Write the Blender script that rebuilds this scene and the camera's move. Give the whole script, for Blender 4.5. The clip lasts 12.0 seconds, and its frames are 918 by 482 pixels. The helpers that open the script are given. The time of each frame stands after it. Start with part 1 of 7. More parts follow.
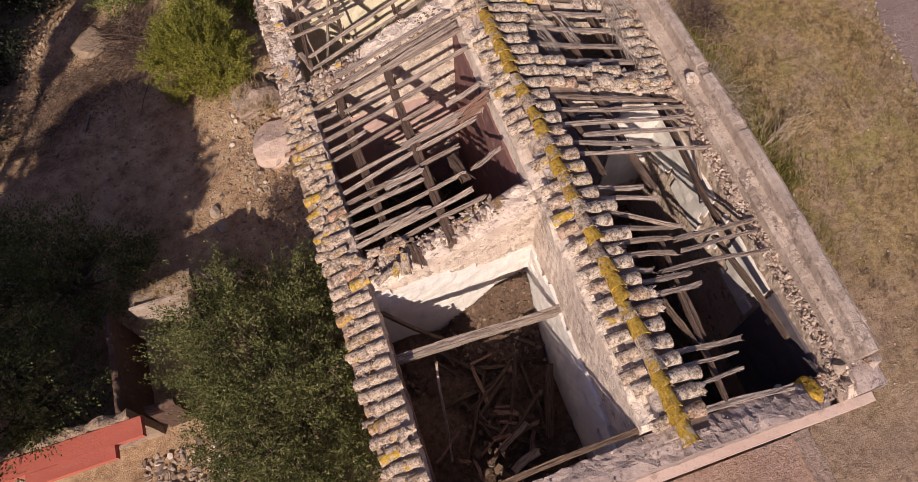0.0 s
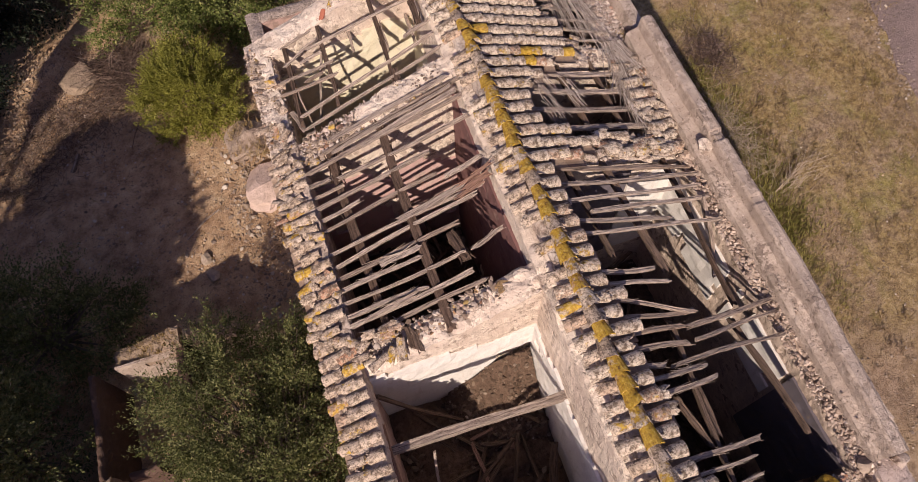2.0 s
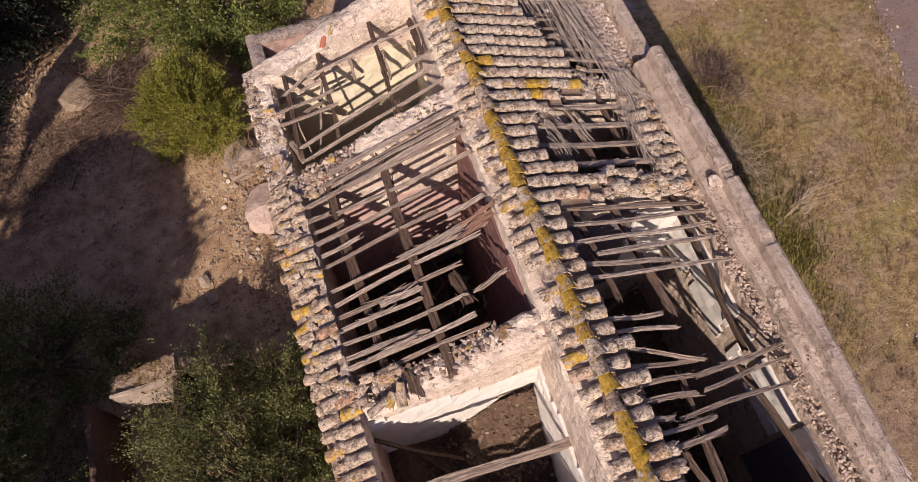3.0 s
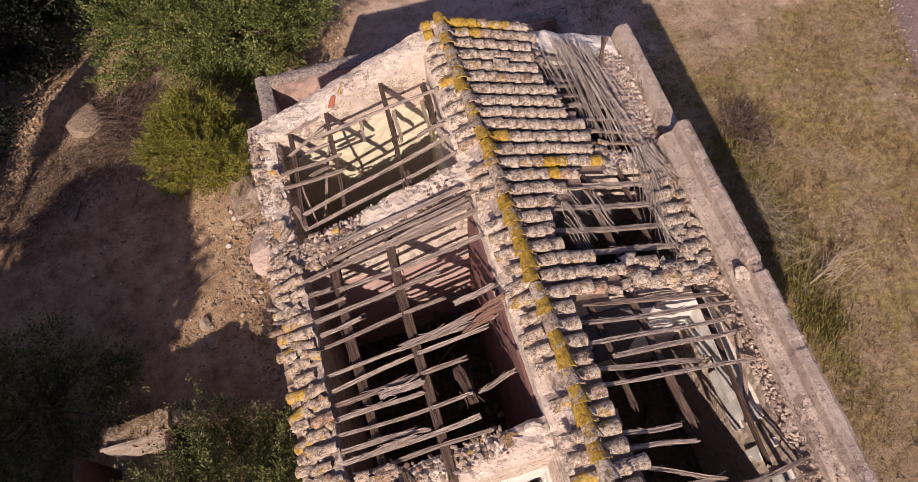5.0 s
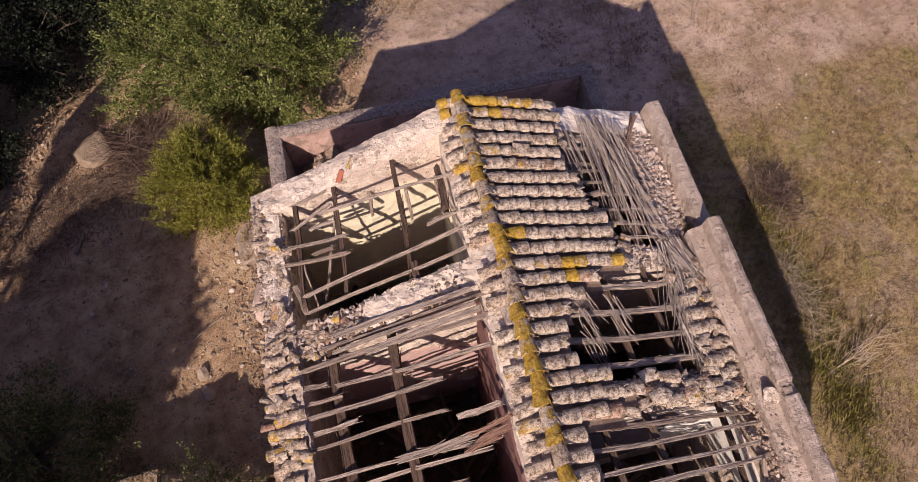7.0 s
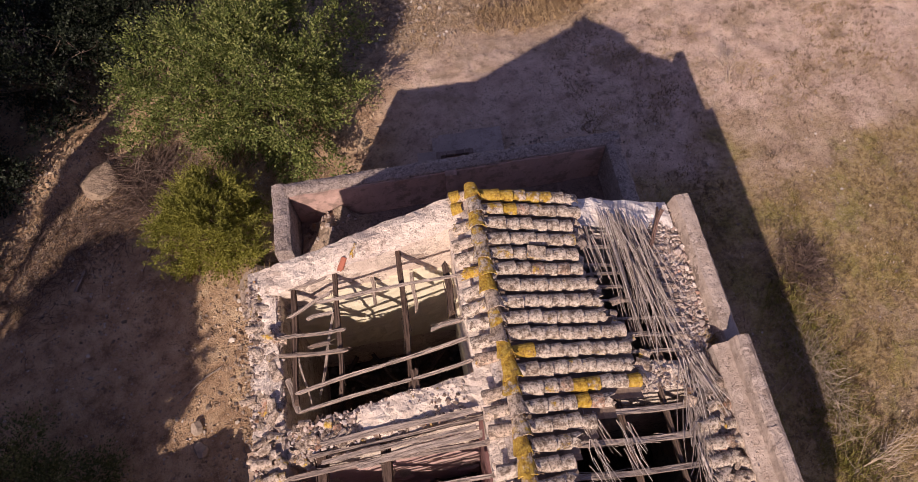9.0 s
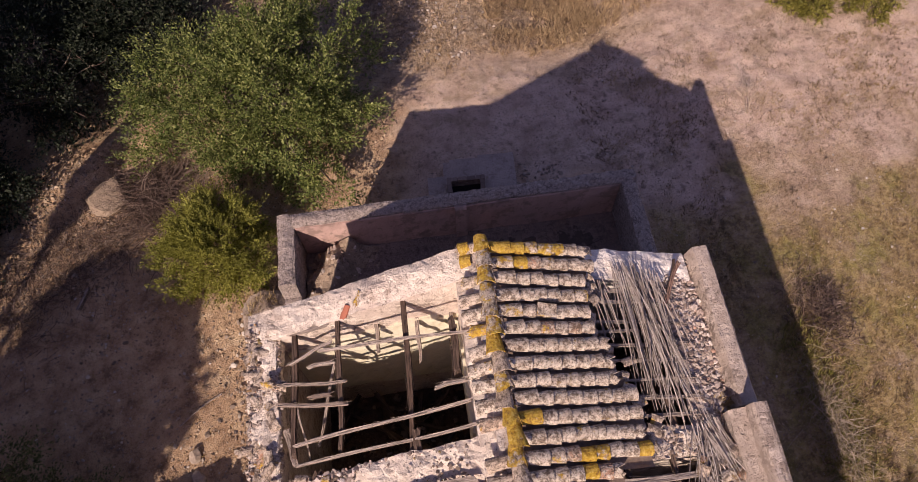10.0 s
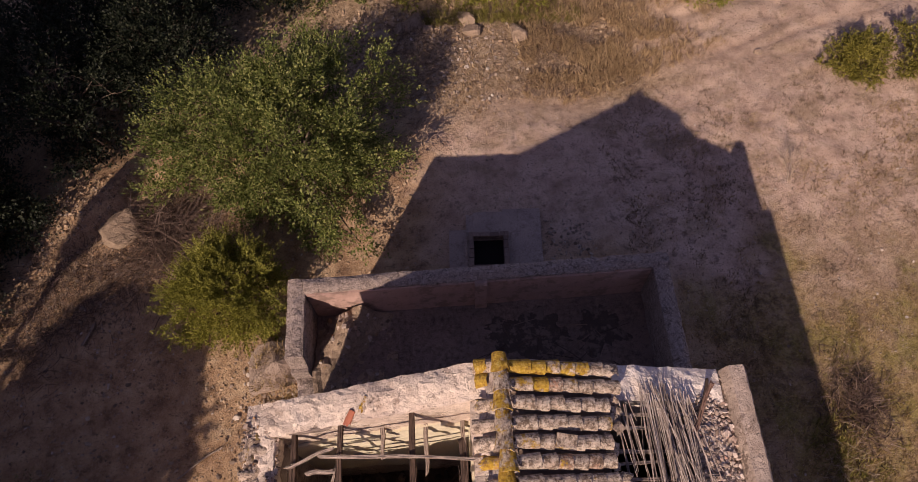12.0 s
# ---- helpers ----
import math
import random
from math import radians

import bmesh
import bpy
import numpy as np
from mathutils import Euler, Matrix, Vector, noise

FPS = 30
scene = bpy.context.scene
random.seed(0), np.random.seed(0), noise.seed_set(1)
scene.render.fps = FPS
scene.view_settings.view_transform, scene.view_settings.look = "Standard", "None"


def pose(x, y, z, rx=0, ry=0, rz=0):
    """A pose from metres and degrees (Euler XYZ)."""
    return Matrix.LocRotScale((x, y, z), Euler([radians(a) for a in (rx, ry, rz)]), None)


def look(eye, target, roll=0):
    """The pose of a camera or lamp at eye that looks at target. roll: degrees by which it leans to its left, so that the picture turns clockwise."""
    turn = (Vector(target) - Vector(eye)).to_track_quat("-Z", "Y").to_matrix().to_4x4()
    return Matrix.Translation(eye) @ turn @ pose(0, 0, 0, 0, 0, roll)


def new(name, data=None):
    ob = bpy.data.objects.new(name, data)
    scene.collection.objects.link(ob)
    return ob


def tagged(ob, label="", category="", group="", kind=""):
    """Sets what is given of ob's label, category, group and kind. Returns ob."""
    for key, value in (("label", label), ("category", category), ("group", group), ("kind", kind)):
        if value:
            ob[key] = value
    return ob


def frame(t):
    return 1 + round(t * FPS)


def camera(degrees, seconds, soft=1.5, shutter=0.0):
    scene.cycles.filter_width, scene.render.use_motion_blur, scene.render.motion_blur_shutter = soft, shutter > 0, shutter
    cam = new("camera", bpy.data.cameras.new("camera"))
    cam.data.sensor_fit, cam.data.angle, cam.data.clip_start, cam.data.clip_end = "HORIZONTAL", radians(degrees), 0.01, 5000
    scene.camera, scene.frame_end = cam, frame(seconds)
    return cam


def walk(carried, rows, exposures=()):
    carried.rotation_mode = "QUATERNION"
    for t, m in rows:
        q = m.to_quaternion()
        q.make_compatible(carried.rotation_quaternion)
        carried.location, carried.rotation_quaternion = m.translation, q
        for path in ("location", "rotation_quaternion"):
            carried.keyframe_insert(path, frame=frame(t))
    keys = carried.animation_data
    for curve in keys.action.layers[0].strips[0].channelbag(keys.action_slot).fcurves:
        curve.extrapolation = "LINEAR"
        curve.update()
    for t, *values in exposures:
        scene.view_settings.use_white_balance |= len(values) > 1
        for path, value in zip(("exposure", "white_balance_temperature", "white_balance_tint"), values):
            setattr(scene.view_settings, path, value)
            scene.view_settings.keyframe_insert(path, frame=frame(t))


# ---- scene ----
# ---- camera and path ----
cam = camera(66.6, 12.0, soft=0.45)
PATH = [
    (0.0, -3.123, -12.383, 17.784, 25.360, 1.720, -19.102),
    (0.5, -2.992, -12.045, 17.777, 25.410, 1.724, -19.111),
    (1.0, -2.864, -11.702, 17.750, 25.460, 1.733, -19.106),
    (1.5, -2.748, -11.344, 17.730, 25.500, 1.724, -19.111),
    (2.0, -2.630, -10.991, 17.715, 25.541, 1.730, -19.052),
    (2.5, -2.513, -10.642, 17.698, 25.576, 1.751, -18.887),
    (3.0, -2.390, -10.302, 17.691, 25.617, 1.748, -18.579),
    (5.0, -1.859, -8.849, 17.654, 25.759, 1.756, -16.149),
    (5.5, -1.737, -8.444, 17.631, 25.770, 1.739, -15.370),
    (6.0, -1.613, -8.029, 17.636, 25.798, 1.693, -14.671),
    (6.5, -1.471, -7.612, 17.634, 25.813, 1.696, -13.938),
    (7.0, -1.330, -7.185, 17.628, 25.827, 1.681, -13.124),
    (9.0, -0.826, -5.442, 17.599, 25.915, 1.636, -9.790),
    (9.5, -0.744, -5.006, 17.600, 25.945, 1.606, -8.915),
    (10.0, -0.671, -4.566, 17.584, 26.004, 1.618, -7.974),
    (10.5, -0.612, -4.115, 17.584, 26.009, 1.578, -6.956),
    (11.0, -0.565, -3.666, 17.586, 26.043, 1.536, -5.918),
    (11.5, -0.520, -3.222, 17.589, 26.054, 1.521, -4.920),
    (12.0, -0.477, -2.787, 17.568, 26.084, 1.534, -4.030),
]
EXPOSURES = [(0.0, -0.06, 6780, 34), (6.0, -0.02, 6780, 37), (9.5, -0.01, 6780, 40), (11.3, 0.02, 6900, 41), (12.0, -0.35, 7300, 43)]
walk(cam, [(t, pose(*p)) for t, *p in PATH], EXPOSURES)

# ---- world and sun ----
SUN_WAY = Vector((0.65, 1.235, -1.0)).normalized()
world = bpy.data.worlds.new("sky")
scene.world = world
world.use_nodes = True
wn = world.node_tree.nodes
sky = wn.new("ShaderNodeTexSky")
sky.sky_type = "NISHITA"
sky.sun_disc = False
sky.ozone_density = 4.0
sky.sun_elevation = math.asin(-SUN_WAY.z)
sky.sun_rotation = math.atan2(-SUN_WAY.x, -SUN_WAY.y)
haze = wn.new("ShaderNodeMix")  # a slightly rosy, dusty sky
haze.data_type, haze.blend_type = "RGBA", "MULTIPLY"
haze.inputs["Factor"].default_value = 1.0
haze.inputs[7].default_value = (1.17, 1.0, 1.04, 1.0)
world.node_tree.links.new(sky.outputs[0], haze.inputs[6])
world.node_tree.links.new(haze.outputs[2], wn["Background"].inputs[0])
wn["Background"].inputs[1].default_value = 0.084
sun = new("sun", bpy.data.lights.new("sun", "SUN"))
sun.data.energy = 4.85
sun.data.angle = radians(0.55)
sun.data.color = (1.0, 0.985, 0.775)
sun.matrix_world = look((0, 0, 40), Vector((0, 0, 40)) + SUN_WAY)

# ---- materials ----


class Nodes:
    """Short hand for building a node material."""

    def __init__(self, name, rough=0.9, coords="world"):
        self.mat = bpy.data.materials.new(name)
        self.mat.use_nodes = True
        self.tree = self.mat.node_tree
        self.bsdf = self.tree.nodes["Principled BSDF"]
        self.bsdf.inputs["Roughness"].default_value = rough
        self.bsdf.inputs["Specular IOR Level"].default_value = 0.25
        if coords == "world":
            self.at = self.tree.nodes.new("ShaderNodeNewGeometry").outputs["Position"]
        else:
            self.at = self.tree.nodes.new("ShaderNodeTexCoord").outputs["Object"]

    def link(self, a, b):
        self.tree.links.new(a, b)

    def noise(self, scale, detail=4.0, rough=0.6, at=None):
        n = self.tree.nodes.new("ShaderNodeTexNoise")
        n.inputs["Scale"].default_value = scale
        n.inputs["Detail"].default_value = detail
        n.inputs["Roughness"].default_value = rough
        self.link(at or self.at, n.inputs["Vector"])
        return n.outputs["Fac"]

    def voronoi(self, scale, feature="F1", at=None):
        n = self.tree.nodes.new("ShaderNodeTexVoronoi")
        n.feature = feature
        n.inputs["Scale"].default_value = scale
        self.link(at or self.at, n.inputs["Vector"])
        return n.outputs["Distance"]

    def stretched(self, x, y, z):
        n = self.tree.nodes.new("ShaderNodeMapping")
        n.inputs["Scale"].default_value = (x, y, z)
        self.link(self.at, n.inputs["Vector"])
        return n.outputs[0]

    def ramp(self, fac, stops):
        n = self.tree.nodes.new("ShaderNodeValToRGB")
        while len(n.color_ramp.elements) < len(stops):
            n.color_ramp.elements.new(0.5)
        for e, (p, c) in zip(n.color_ramp.elements, stops):
            e.position = p
            e.color = (c, c, c, 1) if isinstance(c, (int, float)) else (*c, 1)
        self.link(fac, n.inputs[0])
        return n.outputs[0]

    def mix(self, fac, a, b, how="MIX"):
        n = self.tree.nodes.new("ShaderNodeMix")
        n.data_type, n.blend_type = "RGBA", how
        for sock, v in ((n.inputs["Factor"], fac), (n.inputs["A"], a), (n.inputs["B"], b)):
            if isinstance(v, (int, float)):
                sock.default_value = v
            elif isinstance(v, tuple):
                sock.default_value = (*v, 1)
            else:
                self.link(v, sock)
        return n.outputs["Result"]

    def math(self, op, a, b):
        n = self.tree.nodes.new("ShaderNodeMath")
        n.operation = op
        for sock, v in zip(n.inputs, (a, b)):
            if isinstance(v, (int, float)):
                sock.default_value = v
            else:
                self.link(v, sock)
        return n.outputs[0]

    def random(self, island=False):
        if island:
            return self.tree.nodes.new("ShaderNodeNewGeometry").outputs["Random Per Island"]
        return self.tree.nodes.new("ShaderNodeObjectInfo").outputs["Random"]

    def finish(self, colour, height=None, strength=0.5, distance=0.02):
        self.link(colour, self.bsdf.inputs["Base Color"])
        if height is not None:
            b = self.tree.nodes.new("ShaderNodeBump")
            b.inputs["Strength"].default_value = strength
            b.inputs["Distance"].default_value = distance
            self.link(height, b.inputs["Height"])
            self.link(b.outputs[0], self.bsdf.inputs["Normal"])
        return self.mat


def mat_masonry(name, light, mid, dark, patch, patch_amount=0.55, stones=0.0, grain=0.5, pits=0.35):
    """Old rubble masonry with crumbling mortar and patches of worn plaster."""
    m = Nodes(name, 0.95)
    big = m.noise(0.7, 3)
    fine = m.noise(9, 6, 0.7)
    col = m.ramp(fine, [(0.3, dark), (0.47, mid), (0.66, light)])
    col = m.mix(m.ramp(m.noise(2.2, 5, 0.65), [(patch_amount - 0.08, 0.0), (patch_amount + 0.06, 1.0)]), col, patch)
    col = m.mix(m.ramp(m.noise(15, 4, 0.75), [(pits - 0.07, 0.9), (pits + 0.07, 0.0)]), col, tuple(c * 0.6 for c in dark))
    col = m.mix(m.ramp(big, [(0.35, 0.35), (0.6, 0.0)]), col, tuple(c * 0.55 for c in mid))
    warp = m.tree.nodes.new("ShaderNodeVectorMath")
    warp.operation = "MULTIPLY_ADD"
    jit = m.tree.nodes.new("ShaderNodeTexNoise")
    jit.inputs["Scale"].default_value = 3.0
    m.link(m.at, jit.inputs["Vector"])
    m.link(jit.outputs["Color"], warp.inputs[0])
    warp.inputs[1].default_value = (0.35, 0.35, 0.35)
    m.link(m.at, warp.inputs[2])
    joint = m.voronoi(8.0, "DISTANCE_TO_EDGE", warp.outputs[0])
    bare = m.ramp(m.noise(1.7, 4, 0.65), [(0.50, 0.0), (0.60, stones)])
    col = m.mix(m.math("MULTIPLY", bare, m.ramp(joint, [(0.03, 1.0), (0.10, 0.0)])), col, tuple(c * 0.8 for c in dark))
    col = m.mix(m.ramp(m.noise(55, 3, 0.7), [(0.62, 0.0), (0.70, 0.75)]), col, tuple(c * 0.5 for c in dark))
    col = m.mix(m.ramp(m.noise(48, 3, 0.6), [(0.20 + 0.2 * grain, grain), (0.28 + 0.2 * grain, 0.0)]), col, light)
    h = m.math("ADD", m.math("MULTIPLY", m.noise(30, 5, 0.7), 0.6), fine)
    h = m.math("ADD", h, m.math("MULTIPLY", m.math("MINIMUM", joint, 0.12), m.math("MULTIPLY", bare, 4.0)))
    return m.finish(col, h, 1.0, 0.05)


def mat_mortar(name, light, mid, dark, stain, stones=0.5, pits=0.33, patch=0.5):
    """Lime mortar over rubble: broad pale and stained patches, half-bared stones, pinholes and crumbled hollows."""
    m = Nodes(name, 0.95)
    warp = m.tree.nodes.new("ShaderNodeVectorMath")
    warp.operation = "MULTIPLY_ADD"
    jit = m.tree.nodes.new("ShaderNodeTexNoise")
    jit.inputs["Scale"].default_value = 6.0
    jit.inputs["Detail"].default_value = 5.0
    m.link(m.at, jit.inputs["Vector"])
    m.link(jit.outputs["Color"], warp.inputs[0])
    warp.inputs[1].default_value = (0.5, 0.5, 0.5)
    m.link(m.at, warp.inputs[2])
    cell = m.tree.nodes.new("ShaderNodeTexVoronoi")
    cell.inputs["Scale"].default_value = 9.0
    m.link(warp.outputs[0], cell.inputs["Vector"])
    tone = m.tree.nodes.new("ShaderNodeSeparateColor")
    m.link(cell.outputs["Color"], tone.inputs[0])
    joint = m.voronoi(9.0, "DISTANCE_TO_EDGE", warp.outputs[0])
    col = m.ramp(m.noise(3.2, 7, 0.7), [(0.36, mid), (0.52, light)])
    col = m.mix(m.ramp(m.noise(0.85, 5, 0.65), [(patch - 0.06, 0.0), (patch + 0.12, 0.65)]), col, stain)
    bare = m.ramp(m.noise(1.6, 5, 0.7), [(0.47, 0.0), (0.56, stones)])
    piece = m.ramp(tone.outputs[0], [(0.0, dark), (0.35, mid), (0.8, light), (1.0, tuple(min(0.9, c * 1.1) for c in light))])
    col = m.mix(bare, col, piece)
    gap = m.math("MULTIPLY", bare, m.ramp(m.math("ADD", joint, m.math("MULTIPLY", m.noise(7, 4, 0.7), 0.14)), [(0.06, 0.8), (0.11, 0.0)]))
    col = m.mix(gap, col, dark)
    pit = m.ramp(m.noise(19, 5, 0.72), [(pits - 0.05, 0.9), (pits + 0.03, 0.0)])
    col = m.mix(pit, col, tuple(c * 0.7 for c in dark))
    col = m.mix(m.ramp(m.noise(58, 3, 0.7), [(0.60, 0.0), (0.68, 0.55)]), col, tuple(0.6 * a + 0.2 * b for a, b in zip(dark, mid)))
    h = m.math("ADD", m.math("MULTIPLY", m.noise(26, 5, 0.7), 0.5), m.noise(7, 5, 0.7))
    h = m.math("SUBTRACT", h, m.math("MULTIPLY", pit, 0.35))
    h = m.math("ADD", h, m.math("MULTIPLY", m.math("MINIMUM", joint, 0.1), m.math("MULTIPLY", bare, 2.5)))
    return m.finish(col, h, 1.0, 0.04)


def mat_plaster(name, base, stain, bare, wear=0.66):
    m = Nodes(name, 0.85)
    soft = m.noise(1.3, 5, 0.6)
    fine = m.noise(22, 5, 0.7)
    col = m.mix(m.ramp(soft, [(0.38, 0.0), (0.7, 0.7)]), base, stain)
    col = m.mix(m.ramp(m.noise(3.4, 6, 0.7), [(wear, 0.0), (wear + 0.05, 1.0)]), col, bare)
    col = m.mix(0.25, col, m.ramp(fine, [(0.3, tuple(c * 0.6 for c in base)), (0.7, base)]))
    col = m.mix(m.ramp(m.noise(40, 3, 0.7), [(0.62, 0.0), (0.7, 0.55)]), col, tuple(c * 0.45 for c in stain))
    col = m.mix(m.ramp(m.noise(2.6, 6, 0.7, m.stretched(2.5, 2.5, 0.5)), [(0.55, 0.0), (0.66, 0.35)]), col, bare)
    return m.finish(col, m.math("ADD", fine, m.noise(4, 3)), 0.5, 0.02)


def mat_wood(name, light, dark, along=(0.45, 6, 6)):
    """Weathered timber: long grain, black checks, silvered and brown stretches; each piece has its own tone."""
    m = Nodes(name, 0.88, "object")
    grain = m.noise(9, 7, 0.74, m.stretched(*along))
    half = tuple(0.5 * a + 0.5 * b for a, b in zip(light, dark))
    col = m.ramp(grain, [(0.35, dark), (0.45, half), (0.60, light)])
    rnd = m.random()
    brown = m.math("FRACT", m.math("MULTIPLY", rnd, 5.17), 0.0)
    col = m.mix(m.ramp(brown, [(0.55, 0.0), (0.95, 0.55)]), col, m.ramp(grain, [(0.35, tuple(c * 0.7 for c in dark)), (0.6, (light[0] * 0.62, light[1] * 0.50, light[2] * 0.42))]))
    col = m.mix(m.ramp(rnd, [(0.3, 0.0), (1.0, 0.35)]), col, dark)
    col = m.mix(m.ramp(m.noise(1.9, 5, 0.7), [(0.50, 0.0), (0.68, 0.6)]), col, tuple(0.35 * a + 0.5 * b for a, b in zip(light, dark)))
    check = m.noise(9, 4, 0.6, m.stretched(along[0] * 0.5, along[1] * 1.6, along[2] * 1.6))
    col = m.mix(m.ramp(check, [(0.36, 0.85), (0.43, 0.0)]), col, tuple(c * 0.5 for c in dark))
    return m.finish(col, m.math("ADD", grain, m.math("MULTIPLY", check, 0.6)), 1.0, 0.016)


def mat_tile(name, lichen=0.5, grey=0.5, uneven=0.26, crusting=(0.72, 0.63, 0.50)):
    """Sun-bleached terracotta with black and grey crust and yellow lichen; each piece differs."""
    m = Nodes(name, 0.92, "object")
    rnd = m.random()
    off = m.tree.nodes.new("ShaderNodeVectorMath")
    off.operation = "ADD"
    cmb = m.tree.nodes.new("ShaderNodeCombineXYZ")
    for i, k in enumerate((31.0, 57.0, 13.0)):
        m.link(m.math("MULTIPLY", rnd, k), cmb.inputs[i])
    m.link(m.at, off.inputs[0])
    m.link(cmb.outputs[0], off.inputs[1])
    at = off.outputs[0]
    crust = m.noise(17, 6, 0.75, at)
    col = m.ramp(rnd, [(0.0, (0.50, 0.38, 0.28)), (0.5, (0.60, 0.485, 0.38)), (0.86, (0.55, 0.42, 0.31)), (0.93, (0.48, 0.29, 0.19)), (1.0, (0.48, 0.24, 0.145))])
    col = m.mix(m.ramp(crust, [(0.50 - 0.1 * grey, 0.0), (0.60, 0.9)]), col, crusting)
    col = m.mix(m.ramp(m.noise(11, 7, 0.8, at), [(0.47, 0.0), (0.58, 0.92)]), col, (0.14, 0.095, 0.065))
    col = m.mix(m.ramp(m.noise(36, 4, 0.75, at), [(0.52, 0.0), (0.62, 0.8)]), col, (0.07, 0.05, 0.04))
    spot = m.noise(6.5, 6, 0.72, at)
    amount = m.math("ADD", spot, m.math("MULTIPLY", m.math("SUBTRACT", m.math("FRACT", m.math("MULTIPLY", rnd, 7.31), 0.0), 0.5), uneven))
    col = m.mix(m.ramp(amount, [(0.78 - 0.42 * lichen, 0.0), (0.86 - 0.42 * lichen, 0.9)]), col, m.ramp(crust, [(0.35, (0.15, 0.07, 0.012)), (0.47, (0.43, 0.245, 0.018)), (0.58, (0.58, 0.37, 0.035)), (0.7, (0.63, 0.50, 0.20))]))
    return m.finish(col, crust, 1.0, 0.02)


def mat_leaf(name, a, b, c):
    m = Nodes(name, 0.55)
    r = m.random(True)
    col = m.ramp(r, [(0.0, a), (0.55, b), (1.0, c)])
    col = m.mix(m.ramp(m.noise(0.9, 3), [(0.4, 0.0), (0.65, 0.6)]), col, a)
    m.link(col, m.bsdf.inputs["Base Color"])
    m.bsdf.inputs["Transmission Weight"].default_value = 0.0
    t = m.tree.nodes.new("ShaderNodeBsdfTranslucent")
    m.link(col, t.inputs[0])
    mx = m.tree.nodes.new("ShaderNodeMixShader")
    mx.inputs[0].default_value = 0.28
    out = m.tree.nodes["Material Output"]
    m.link(m.bsdf.outputs[0], mx.inputs[1])
    m.link(t.outputs[0], mx.inputs[2])
    m.link(mx.outputs[0], out.inputs[0])
    return m.mat


def mat_varied(name, stops, rough=0.95, scale=14.0, island=True):
    """Loose pieces: a colour for each island, with a grain."""
    m = Nodes(name, rough)
    col = m.ramp(m.random(island), stops)
    g = m.noise(scale, 5, 0.7)
    col = m.mix(m.ramp(g, [(0.35, 0.5), (0.6, 0.0)]), col, (0.12, 0.09, 0.07))
    return m.finish(col, g, 0.5, 0.015)


